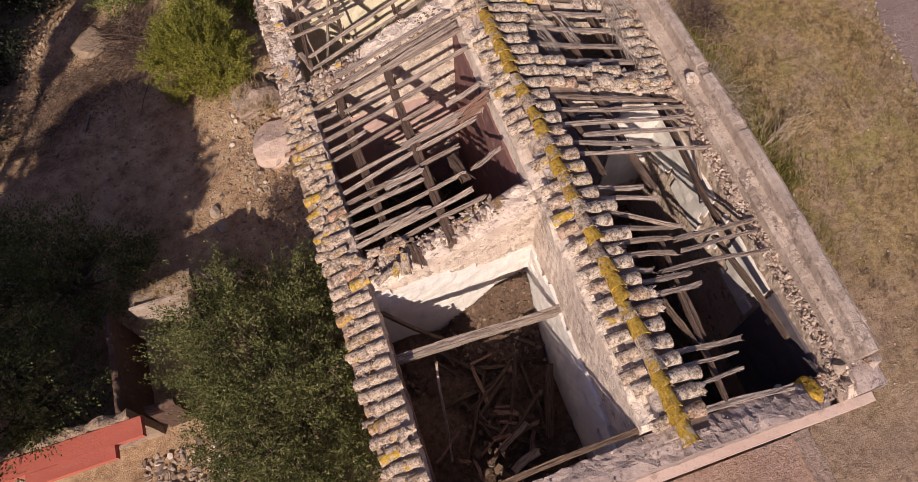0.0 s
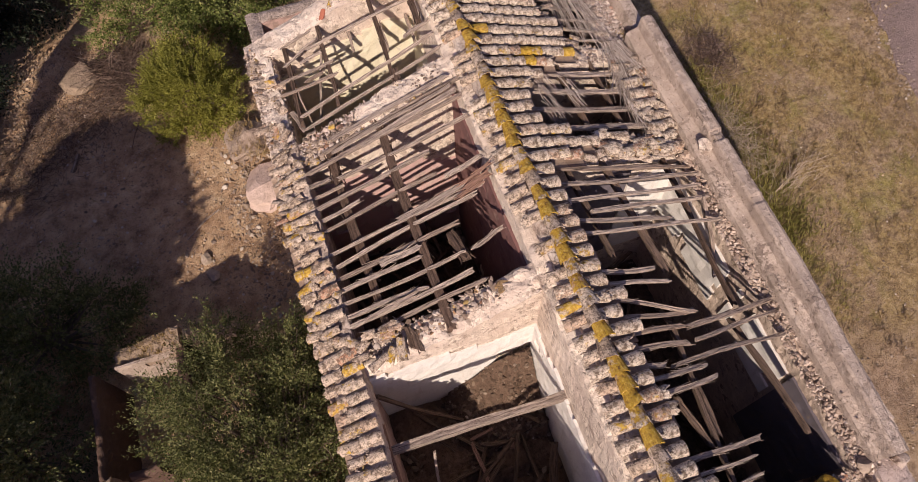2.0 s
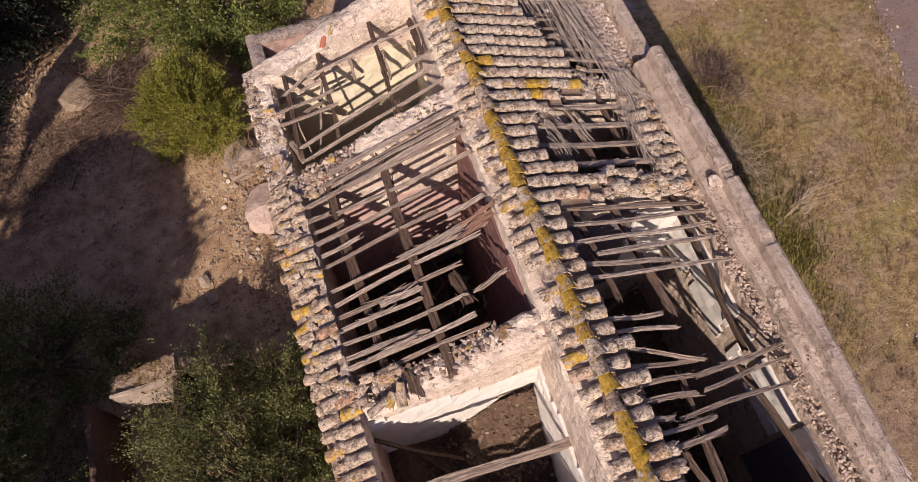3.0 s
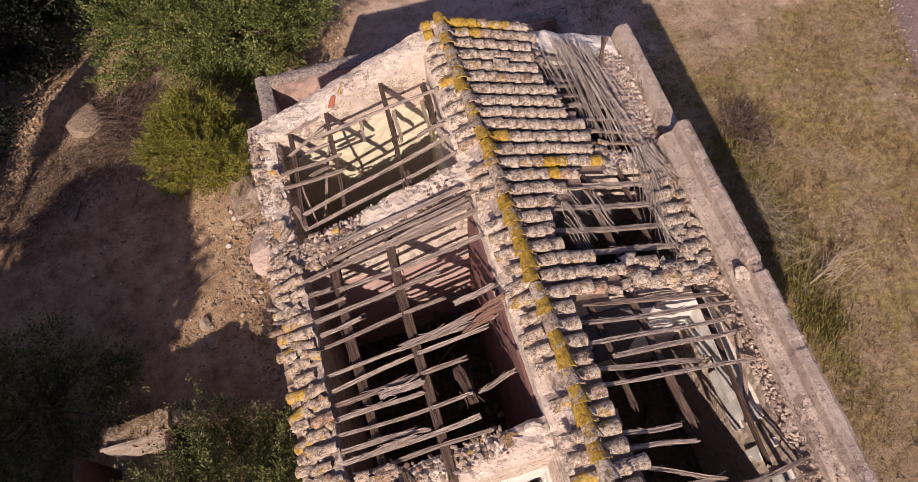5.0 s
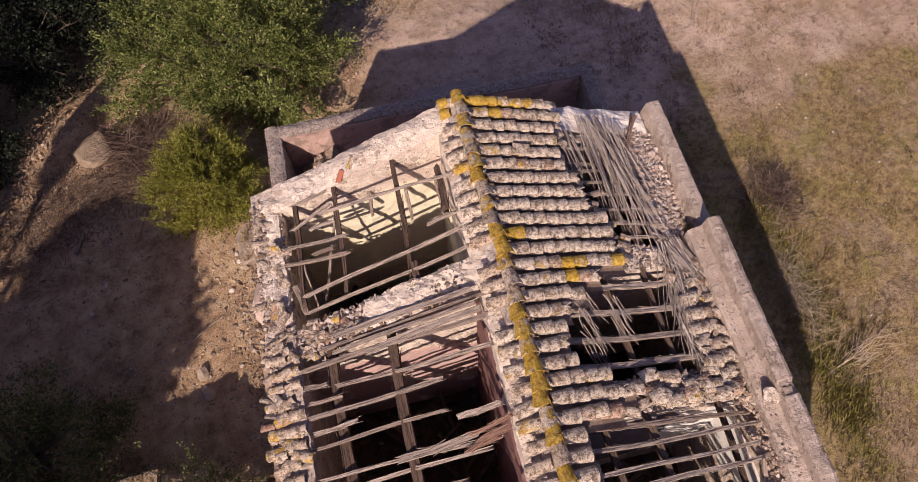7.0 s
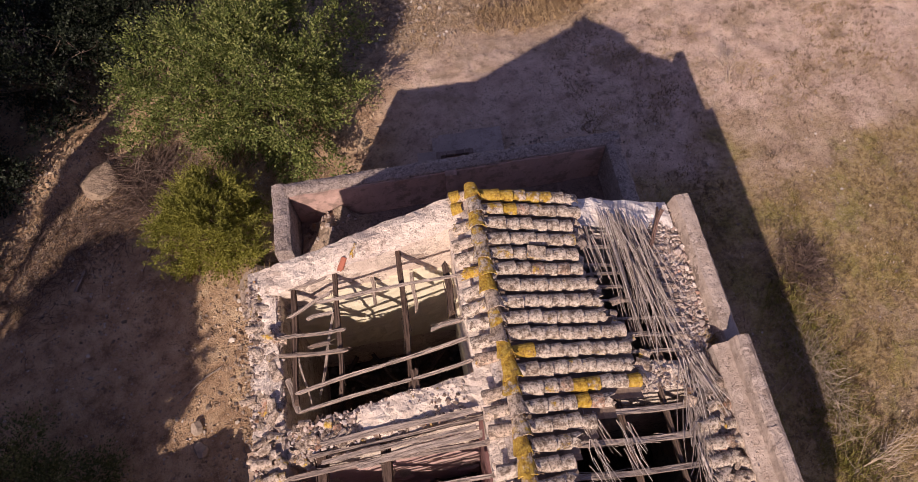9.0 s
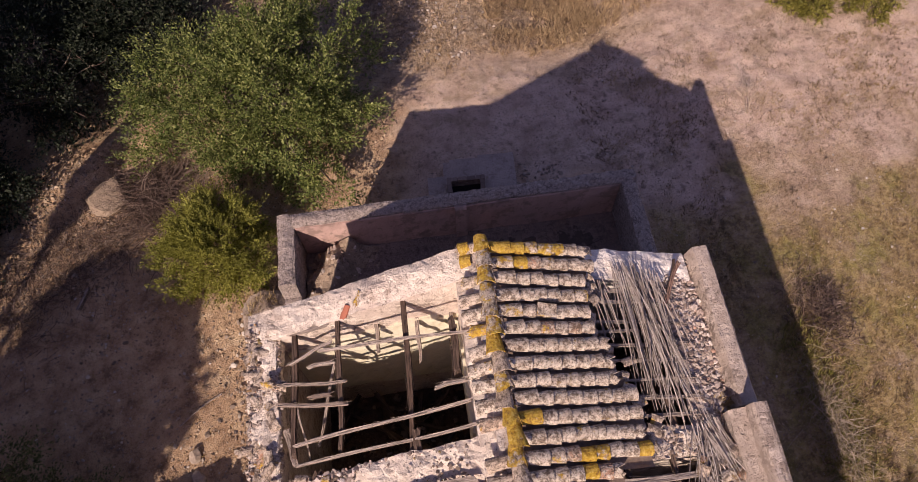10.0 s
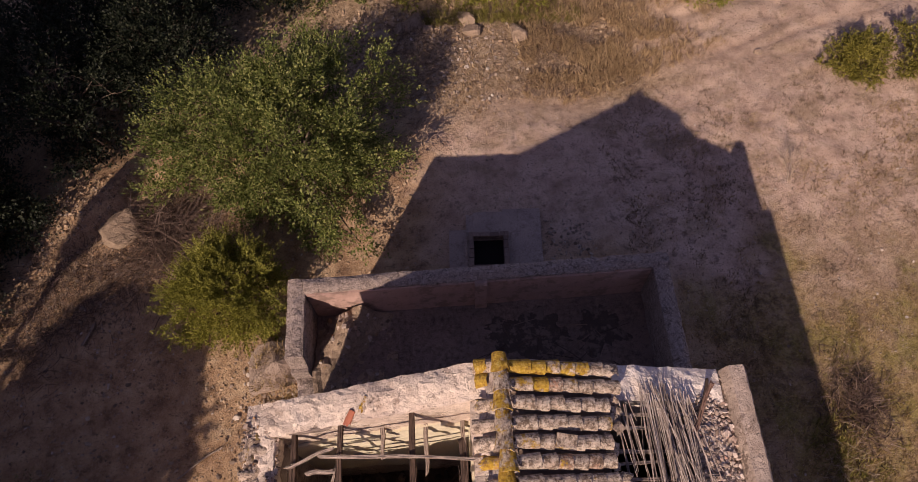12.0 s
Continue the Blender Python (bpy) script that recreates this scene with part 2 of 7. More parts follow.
def mat_ground():
    """Dry soil: bare reddish earth round the house, straw and thatch over the field, paler trodden ground behind."""
    m = Nodes("dry_ground", 0.97)
    sep = m.tree.nodes.new("ShaderNodeSeparateXYZ")
    m.link(m.at, sep.inputs[0])
    wob = m.noise(0.33, 4, 0.6)
    fine = m.noise(5.5, 8, 0.75)
    grit = m.noise(26, 6, 0.75)
    mid = m.noise(1.5, 6, 0.7)
    soil = m.ramp(mid, [(0.32, (0.20, 0.115, 0.066)), (0.45, (0.42, 0.265, 0.155)), (0.56, (0.54, 0.365, 0.22)), (0.7, (0.64, 0.47, 0.30))])
    pale = m.ramp(mid, [(0.3, (0.44, 0.295, 0.22)), (0.5, (0.62, 0.445, 0.345)), (0.72, (0.74, 0.565, 0.45))])
    pale = m.mix(m.ramp(m.noise(1.1, 6, 0.7), [(0.5, 0.0), (0.62, 0.7)]), pale, m.ramp(fine, [(0.35, (0.24, 0.165, 0.105)), (0.6, (0.46, 0.34, 0.225))]))
    straw = m.ramp(fine, [(0.36, (0.155, 0.10, 0.042)), (0.47, (0.31, 0.212, 0.090)), (0.60, (0.46, 0.335, 0.158))])
    straw = m.mix(m.ramp(m.noise(0.62, 6, 0.7), [(0.47, 0.0), (0.57, 0.8)]), straw, m.ramp(fine, [(0.32, (0.25, 0.165, 0.100)), (0.62, (0.46, 0.33, 0.215))]))
    straw = m.mix(m.ramp(m.noise(0.9, 5, 0.7, m.stretched(1.3, 0.8, 1)), [(0.50, 0.0), (0.62, 0.75)]), straw, m.ramp(fine, [(0.35, (0.14, 0.120, 0.030)), (0.6, (0.33, 0.275, 0.075))]))
    straw = m.mix(m.ramp(m.noise(1.3, 6, 0.75), [(0.57, 0.0), (0.66, 0.6)]), straw, (0.17, 0.115, 0.07))
    right = m.math("ADD", m.math("MULTIPLY", sep.outputs[0], 0.12), m.math("MULTIPLY", m.math("SUBTRACT", wob, 0.5), 1.6))
    field = m.ramp(right, [(0.42, 0.0), (0.75, 1.0)])
    front = m.ramp(m.math("ADD", m.math("ADD", m.math("MULTIPLY", sep.outputs[1], 0.12), 1.6), m.math("MULTIPLY", m.math("SUBTRACT", wob, 0.5), 1.4)), [(0.15, 0.25), (0.65, 1.0)])
    field = m.math("MULTIPLY", field, front)
    back = m.ramp(m.math("ADD", m.math("MULTIPLY", m.math("SUBTRACT", sep.outputs[1], 3.0), 0.12), m.math("MULTIPLY", m.math("SUBTRACT", wob, 0.5), 1.5)), [(0.0, 0.0), (0.4, 1.0)])
    back = m.math("MULTIPLY", back, m.ramp(m.math("ADD", m.math("MULTIPLY", sep.outputs[0], 0.1), m.math("MULTIPLY", wob, 0.4)), [(-0.02, 0.0), (0.16, 1.0)]))
    col = m.mix(m.math("MULTIPLY", field, m.math("SUBTRACT", 1.0, m.math("MULTIPLY", back, 0.85))), soil, straw)
    col = m.mix(m.math("MULTIPLY", back, 0.92), col, pale)
    col = m.mix(m.math("MULTIPLY", m.math("SUBTRACT", 1.0, front), m.ramp(right, [(0.3, 0.0), (0.6, 0.9)])), col, m.ramp(fine, [(0.37, (0.12, 0.08, 0.058)), (0.47, (0.24, 0.165, 0.122)), (0.6, (0.36, 0.255, 0.19))]))
    far = m.math("ADD", m.math("MULTIPLY", sep.outputs[1], 0.25), m.math("MULTIPLY", m.math("SUBTRACT", wob, 0.5), 1.2))
    far = m.math("MULTIPLY", m.ramp(m.math("SUBTRACT", far, 2.3), [(0.1, 0.0), (0.6, 1.0)]), m.ramp(m.math("ADD", m.math("MULTIPLY", sep.outputs[0], 0.1), m.math("MULTIPLY", wob, 0.3)), [(0.70, 1.0), (0.95, 0.2)]))
    col = m.mix(far, col, m.ramp(fine, [(0.36, (0.16, 0.105, 0.062)), (0.48, (0.34, 0.235, 0.14)), (0.6, (0.52, 0.385, 0.25))]))
    col = m.mix(m.ramp(grit, [(0.37, 0.75), (0.43, 0.0)]), col, (0.10, 0.063, 0.042))
    col = m.mix(m.ramp(m.noise(46, 5, 0.75), [(0.58, 0.0), (0.63, 0.7)]), col, m.mix(0.45, col, (0.85, 0.72, 0.58)))
    col = m.mix(m.ramp(m.noise(3.1, 8, 0.78), [(0.56, 0.0), (0.61, 0.55)]), col, (0.12, 0.075, 0.05))
    col = m.mix(m.ramp(m.noise(2.3, 7, 0.75, m.stretched(1, 1.4, 1)), [(0.58, 0.0), (0.68, 0.6)]), col, (0.47, 0.35, 0.25))
    col = m.mix(m.ramp(m.noise(38, 3, 0.6), [(0.63, 0.0), (0.67, 0.8)]), col, (0.60, 0.50, 0.41))
    col = m.mix(m.ramp(m.noise(17, 4, 0.7), [(0.33, 0.7), (0.40, 0.0)]), col, (0.09, 0.06, 0.042))
    return m.finish(col, m.math("ADD", fine, m.math("MULTIPLY", grit, 0.7)), 0.9, 0.06)


M_WALL = mat_masonry("crumbling_masonry", (0.68, 0.57, 0.48), (0.47, 0.36, 0.29), (0.17, 0.12, 0.09), (0.66, 0.57, 0.50), stones=0.6)
M_PALE = mat_mortar("worn_limewash_mortar", (0.82, 0.70, 0.575), (0.64, 0.515, 0.415), (0.25, 0.17, 0.125), (0.55, 0.43, 0.35), 0.75, 0.36)
M_WHITEWALL = mat_mortar("white_limewashed_mortar", (0.86, 0.80, 0.74), (0.76, 0.67, 0.60), (0.36, 0.27, 0.22), (0.68, 0.58, 0.50), 0.4, 0.31)
M_GREYWALL = mat_mortar("weathered_render", (0.575, 0.465, 0.385), (0.43, 0.335, 0.27), (0.15, 0.105, 0.08), (0.34, 0.265, 0.213), 0.7, 0.36, 0.46)
M_FRONTWALL = mat_mortar("grey_crusted_mortar", (0.42, 0.335, 0.30), (0.29, 0.228, 0.203), (0.11, 0.08, 0.068), (0.23, 0.178, 0.16), 0.5, 0.37, 0.47)
M_TANWALL = mat_mortar("tan_clay_mortar", (0.66, 0.53, 0.43), (0.52, 0.40, 0.315), (0.20, 0.14, 0.105), (0.44, 0.33, 0.26), 0.8, 0.37)
M_STONEWALL = mat_masonry("tank_masonry", (0.52, 0.43, 0.375), (0.31, 0.245, 0.21), (0.10, 0.075, 0.06), (0.36, 0.29, 0.25), 0.6, grain=0.95, pits=0.42)
M_WHITE = mat_plaster("white_plaster", (0.80, 0.77, 0.72), (0.66, 0.60, 0.54), (0.52, 0.44, 0.36), 0.72)
# dark bluish sheets: the dimness of the rooms is painted into the colour
M_DIMBLUE = mat_plaster("bluish_plaster_painted_shade", (0.15, 0.13, 0.15), (0.11, 0.09, 0.09), (0.19, 0.14, 0.11), 0.6)
M_CREAM = mat_plaster("cream_plaster", (0.77, 0.71, 0.53), (0.70, 0.61, 0.43), (0.55, 0.46, 0.38), 0.62)
M_PINK = mat_plaster("pink_plaster", (0.60, 0.40, 0.36), (0.48, 0.29, 0.26), (0.50, 0.38, 0.32), 0.55)
# darker copy of the pink plaster, with the spine wall's shade in its colour
M_PINKSHADE = mat_plaster("pink_plaster_painted_shade", (0.22, 0.11, 0.10), (0.15, 0.075, 0.07), (0.28, 0.19, 0.155), 0.58)
M_RENDER = mat_plaster("brownish_render", (0.52, 0.345, 0.29), (0.40, 0.26, 0.22), (0.28, 0.195, 0.16), 0.52)
# brown render darkened by hand for the outbuilding faces turned from the sun
M_DARKRENDER = mat_plaster("brown_render_painted_shade", (0.11, 0.066, 0.048), (0.07, 0.043, 0.032), (0.15, 0.10, 0.075), 0.6)
M_WOOD = mat_wood("weathered_wood", (0.56, 0.455, 0.375), (0.075, 0.048, 0.036))
M_DARKWOOD = mat_wood("old_brown_wood", (0.19, 0.125, 0.085), (0.035, 0.024, 0.018))
M_PURLIN = mat_wood("brown_grey_wood", (0.215, 0.145, 0.108), (0.038, 0.025, 0.019))
M_DARKPURLIN = mat_wood("dark_hewn_wood", (0.19, 0.122, 0.088), (0.036, 0.022, 0.016))
M_REDBOARD = mat_wood("reddish_board", (0.42, 0.25, 0.18), (0.10, 0.05, 0.036))
M_BOARD = mat_wood("lichen_board", (0.42, 0.27, 0.13), (0.14, 0.085, 0.05))
M_REED = mat_varied("dry_reed", [(0.0, (0.20, 0.155, 0.13)), (0.5, (0.42, 0.345, 0.30)), (1.0, (0.66, 0.57, 0.50))], 0.8, 20)
M_TILE = mat_tile("old_roof_tile", 0.20, 0.6, 0.32)
M_TILE_EAVE = mat_tile("crusted_roof_tile", 0.28, 0.35, 0.34, (0.58, 0.465, 0.36))
M_TILE_FRONT = mat_tile("lichen_eave_tile", 0.43, 0.35, 0.36, (0.60, 0.475, 0.35))
M_RIDGE = mat_tile("lichen_ridge_tile", 1.02, 0.4, 0.34)
# darker than the cover tiles: the shade between rows is in the colour
M_PAN = mat_varied("pan_tile_painted_shade", [(0.0, (0.24, 0.16, 0.115)), (1.0, (0.36, 0.26, 0.19))], 0.95, 18)
M_RUBBLE = mat_varied("rubble", [(0.0, (0.16, 0.11, 0.08)), (0.35, (0.33, 0.245, 0.19)), (0.7, (0.50, 0.40, 0.33)), (0.88, (0.62, 0.53, 0.45)), (0.95, (0.40, 0.20, 0.135)), (1.0, (0.36, 0.25, 0.08))])
M_PALERUBBLE = mat_varied("pale_rubble", [(0.0, (0.24, 0.17, 0.135)), (0.35, (0.46, 0.36, 0.30)), (0.7, (0.62, 0.51, 0.445)), (0.92, (0.75, 0.66, 0.59)), (1.0, (0.48, 0.29, 0.215))])
M_TANSTONE = mat_varied("tan_stone", [(0.0, (0.30, 0.215, 0.165)), (0.4, (0.47, 0.36, 0.285)), (0.8, (0.60, 0.475, 0.385)), (1.0, (0.70, 0.59, 0.50))])
M_WETMUD = mat_plaster("damp_black_silt", (0.115, 0.085, 0.068), (0.075, 0.056, 0.045), (0.26, 0.19, 0.155), 0.52)
# brown debris, set extra dark to put some of the rooms' shade into it
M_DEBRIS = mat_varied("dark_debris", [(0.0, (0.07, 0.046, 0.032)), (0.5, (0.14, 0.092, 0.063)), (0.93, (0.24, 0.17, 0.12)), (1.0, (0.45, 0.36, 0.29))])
M_STONE = mat_varied("field_stone", [(0.0, (0.20, 0.145, 0.11)), (0.5, (0.36, 0.275, 0.21)), (0.85, (0.48, 0.39, 0.31)), (1.0, (0.66, 0.58, 0.50))])
M_BROWNROCK = mat_masonry("earthy_rock", (0.46, 0.35, 0.26), (0.35, 0.255, 0.18), (0.16, 0.11, 0.08), (0.42, 0.31, 0.22), 0.55)
M_LEDGE = mat_mortar("rough_ledge_stone", (0.50, 0.39, 0.31), (0.36, 0.265, 0.205), (0.14, 0.095, 0.07), (0.27, 0.19, 0.145), 0.8, 0.38)
M_PINKSLAB = mat_mortar("pinkish_worn_stone", (0.66, 0.50, 0.43), (0.56, 0.41, 0.34), (0.28, 0.19, 0.15), (0.50, 0.37, 0.30), 0.2, 0.30)
# near black: the darkness inside the well is put into this colour
M_SHAFT = mat_plaster("painted_shaft_dark", (0.012, 0.010, 0.010), (0.008, 0.007, 0.007), (0.015, 0.012, 0.011))
M_REDTILE = mat_plaster("fresh_red_clay", (0.50, 0.17, 0.10), (0.44, 0.15, 0.09), (0.36, 0.16, 0.11), 0.7)
M_GROUND = mat_ground()
# earth colour lowered to carry part of the shade inside the rooms
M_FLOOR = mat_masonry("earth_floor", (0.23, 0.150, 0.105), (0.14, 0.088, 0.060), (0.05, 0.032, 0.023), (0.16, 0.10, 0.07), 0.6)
M_TANKFLOOR = mat_masonry("silted_floor", (0.38, 0.275, 0.23), (0.25, 0.18, 0.147), (0.09, 0.064, 0.05), (0.33, 0.235, 0.195), 0.56)
M_CONCRETE = mat_masonry("rough_concrete", (0.56, 0.45, 0.39), (0.44, 0.34, 0.29), (0.20, 0.15, 0.125), (0.50, 0.395, 0.34), 0.5)
M_CURBBRICK = mat_varied("dull_brick", [(0.0, (0.20, 0.135, 0.11)), (1.0, (0.36, 0.26, 0.215))], 0.95, 18, False)
M_RED = mat_plaster("red_painted_slab", (0.50, 0.13, 0.09), (0.42, 0.11, 0.08), (0.40, 0.2, 0.15), 0.75)
M_CORNICE = mat_plaster("pale_pink_cornice", (0.62, 0.47, 0.40), (0.52, 0.37, 0.31), (0.36, 0.26, 0.20), 0.58)
M_DIRTPAVE = mat_masonry("dirty_screed", (0.52, 0.35, 0.275), (0.40, 0.255, 0.19), (0.17, 0.115, 0.075), (0.44, 0.30, 0.235), 0.55, stones=0.35, pits=0.38)
M_KERB = mat_masonry("dirty_concrete", (0.46, 0.34, 0.275), (0.33, 0.235, 0.185), (0.15, 0.10, 0.075), (0.40, 0.29, 0.23), 0.55, pits=0.4)
M_ROAD = mat_masonry("grey_track", (0.34, 0.255, 0.225), (0.27, 0.20, 0.175), (0.17, 0.12, 0.10), (0.30, 0.22, 0.195), 0.5)
M_LEAF = mat_leaf("green_leaf", (0.058, 0.086, 0.020), (0.175, 0.21, 0.050), (0.42, 0.43, 0.16))
M_OLIVE = mat_leaf("grey_green_leaf", (0.060, 0.074, 0.022), (0.134, 0.148, 0.048), (0.31, 0.30, 0.13))
# near-black greens: the shade over the thicket is put into the leaves
M_DARKLEAF = mat_leaf("shade_dark_leaf", (0.007, 0.012, 0.006), (0.018, 0.027, 0.014), (0.085, 0.10, 0.062))
M_YELLOWGREEN = mat_leaf("yellow_green_leaf", (0.14, 0.148, 0.025), (0.30, 0.29, 0.050), (0.48, 0.46, 0.12))
M_BARK = mat_wood("bark", (0.22, 0.17, 0.13), (0.06, 0.045, 0.035), (8, 8, 1.5))
M_STRAW = mat_leaf("dry_grass_blade", (0.26, 0.175, 0.075), (0.40, 0.285, 0.125), (0.54, 0.41, 0.205))
M_TALLSTRAW = mat_leaf("tall_straw", (0.32, 0.215, 0.12), (0.50, 0.36, 0.21), (0.66, 0.50, 0.31))
M_DEADGRASS = mat_leaf("dead_grass_blade", (0.15, 0.10, 0.06), (0.24, 0.165, 0.10), (0.36, 0.26, 0.16))
M_GREENGRASS = mat_leaf("green_weed", (0.16, 0.15, 0.04), (0.26, 0.235, 0.06), (0.42, 0.35, 0.13))
M_TWIG = mat_varied("dead_twigs", [(0.0, (0.05, 0.030, 0.024)), (0.65, (0.13, 0.080, 0.062)), (1.0, (0.36, 0.265, 0.21))], 0.9)
M_OLIVESHRUB = mat_leaf("olive_shrub_leaf", (0.12, 0.115, 0.022), (0.24, 0.215, 0.04), (0.38, 0.33, 0.09))
M_DRYSTEM = mat_varied("dry_stem", [(0.0, (0.34, 0.25, 0.17)), (1.0, (0.56, 0.45, 0.34))], 0.9)
M_CLOD = mat_varied("dry_clod", [(0.0, (0.25, 0.16, 0.10)), (0.5, (0.42, 0.29, 0.18)), (1.0, (0.58, 0.43, 0.29))])

# ---- building helpers ----
RIDGE_Z, SLOPE = 8.2, 0.44


def roof_z(x, drop=0.0):
    return RIDGE_Z - SLOPE * abs(x) - drop


def mesh_of(name, verts, faces, mats, smooth=False, index=None):
    me = bpy.data.meshes.new(name)
    me.from_pydata([tuple(v) for v in verts], [], faces)
    for m in mats if isinstance(mats, (list, tuple)) else [mats]:
        me.materials.append(m)
    if index is not None:
        me.polygons.foreach_set("material_index", index)
    if smooth:
        me.polygons.foreach_set("use_smooth", [True] * len(me.polygons))
    me.update()
    return me


def thing(name, me, label="", category="", group="", kind="", m=None):
    ob = new(name, me)
    if m is not None:
        ob.matrix_world = m
    return tagged(ob, label, category, group, kind)


def part_of(name, me, parent, label="", kind="", m=None):
    ob = new(name, me)
    ob.parent = parent
    if m is not None:
        ob.matrix_basis = m
    return tagged(ob, label, kind=kind)


def bumpy(p, size, amount):
    """A lasting random shift that is the same for the same place."""
    return noise.noise_vector(Vector(p) * size) * amount


def rough_wall(name, along, s0, s1, c0, c1, z0, top, mat=None, step=0.085, relief=0.03, crumble=0.06, parent=None, label="", round_top=0.05):
    """A thick old wall along x or y from s0 to s1, between c0 and c1, up to the height top(s)."""
    n = max(2, int((s1 - s0) / step) + 1)
    levels, across = 18, 8
    verts, faces = [], []
    ring = 0
    for i in range(n):
        s = s0 + (s1 - s0) * i / (n - 1)
        t = top(s)
        row = []
        for k in range(levels):
            f = k / levels
            f = 1 - (1 - f) ** 1.6
            row.append((c0, z0 + (t - z0 - 0.06) * f))
        for k in range(across + 1):
            f = k / across
            row.append((c0 + (c1 - c0) * f, t - round_top * (2 * f - 1) ** 2))
        for k in reversed(range(levels)):
            f = k / levels
            f = 1 - (1 - f) ** 1.6
            row.append((c1, z0 + (t - z0 - 0.06) * f))
        ring = len(row)
        for k, (c, z) in enumerate(row):
            p = Vector((s, c, z)) if along == "x" else Vector((c, s, z))
            d = bumpy(p, 2.6, relief * 0.7) + bumpy(p, 9.3, relief)
            if levels <= k <= levels + across:
                d.z += noise.noise(p * 3.1) * crumble + noise.noise(p * 7.0) * crumble * 0.7
            if i in (0, n - 1):
                d = Vector((d.x if along == "y" else 0, d.y if along == "x" else 0, d.z))
            verts.append(p + d)
    for i in range(n - 1):
        for k in range(ring - 1):
            a, b = i * ring + k, (i + 1) * ring + k
            faces.append((a, b, b + 1, a + 1) if along == "y" else (a + 1, b + 1, b, a))
    faces.append(tuple(range(ring)))
    faces.append(tuple(reversed(range((n - 1) * ring, n * ring))))
    me = mesh_of(name, verts, faces, mat or M_WALL)
    if parent:
        return part_of(name, me, parent, label)
    return thing(name, me, label, "wall", kind="structure")


def rough_profile(name, s0, s1, rows, mat, parent, step=0.13, relief=0.016, label="", fine=0.06):
    """A solid along y whose section is rows(s), a list of (x, z) from one foot over the top to the other; its upper part is finely broken."""
    n = max(2, int((s1 - s0) / step) + 1)
    verts, faces, counts = [], [], []
    ring = 0
    for i in range(n):
        s = s0 + (s1 - s0) * i / (n - 1)
        base = rows(s)
        row = [base[0]]
        if not counts:
            counts = [max(1, round(math.hypot(xb - xa, zb - za) / fine)) if min(za, zb) > 6.1 else 2 for (xa, za), (xb, zb) in zip(base, base[1:])]
        for cuts, (xa, za), (xb, zb) in zip(counts, base, base[1:]):
            row += [(xa + (xb - xa) * k / cuts, za + (zb - za) * k / cuts) for k in range(1, cuts + 1)]
        ring = len(row)
        for x, z in row:
            p = Vector((x, s, z))
            d = bumpy(p, 2.4, relief * 0.7) + bumpy(p, 6.1, relief * 0.9) + bumpy(p, 12.7, relief * 0.8)
            if i in (0, n - 1):
                d.y = 0
            verts.append(p + d)
    for i in range(n - 1):
        for k in range(ring - 1):
            a, b = i * ring + k, (i + 1) * ring + k
            faces.append((a, b, b + 1, a + 1))
    faces.append(tuple(range(ring)))
    faces.append(tuple(reversed(range((n - 1) * ring, n * ring))))
    return part_of(name, mesh_of(name, verts, faces, mat), parent, label)


def plaster_sheet(name, corner, u, v, nu, nv, out, keep, mat, parent, label="", thick=0.025, step=0.12):
    """A skin of plaster on a wall face: keep(a, b) tells where it still clings (a, b in metres)."""
    corner, u, v, out = Vector(corner), Vector(u).normalized(), Vector(v).normalized(), Vector(out).normalized()
    iu, iv = max(1, int(nu / step)), max(1, int(nv / step))
    du, dv = nu / iu, nv / iv
    on = {(i, j) for i in range(iu) for j in range(iv) if keep((i + 0.5) * du, (j + 0.5) * dv)}
    verts, faces, ids = [], [], {}

    def vert(i, j, front):
        key = (i, j, front)
        if key not in ids:
            p = corner + u * (i * du) + v * (j * dv)
            q = p + bumpy(p, 5.0, 0.03) * (0 if i in (0, iu) or j in (0, iv) else 1)
            q += out * ((thick + 0.010 * noise.noise(p * 1.7)) if front else -0.03)
            ids[key] = len(verts)
            verts.append(q)
        return ids[key]
    for i, j in sorted(on):
        faces.append((vert(i, j, 1), vert(i + 1, j, 1), vert(i + 1, j + 1, 1), vert(i, j + 1, 1)))
        for (a, b), (c, d), (e, f) in (((i, j), (i + 1, j), (i, j - 1)), ((i + 1, j), (i + 1, j + 1), (i + 1, j)), ((i + 1, j + 1), (i, j + 1), (i, j + 1)), ((i, j + 1), (i, j), (i - 1, j))):
            if (e, f) not in on:
                faces.append((vert(c, d, 1), vert(a, b, 1), vert(a, b, 0), vert(c, d, 0)))
    if not faces:
        return None
    return part_of(name, mesh_of(name, verts, faces, mat), parent, label)


ICO_V = []
ICO_F = []
_b = bmesh.new()
bmesh.ops.create_icosphere(_b, subdivisions=1, radius=1.0)
_b.verts.ensure_lookup_table()
ICO_V = np.array([v.co[:] for v in _b.verts])
ICO_F = [tuple(v.index for v in f.verts) for f in _b.faces]
_b.free()


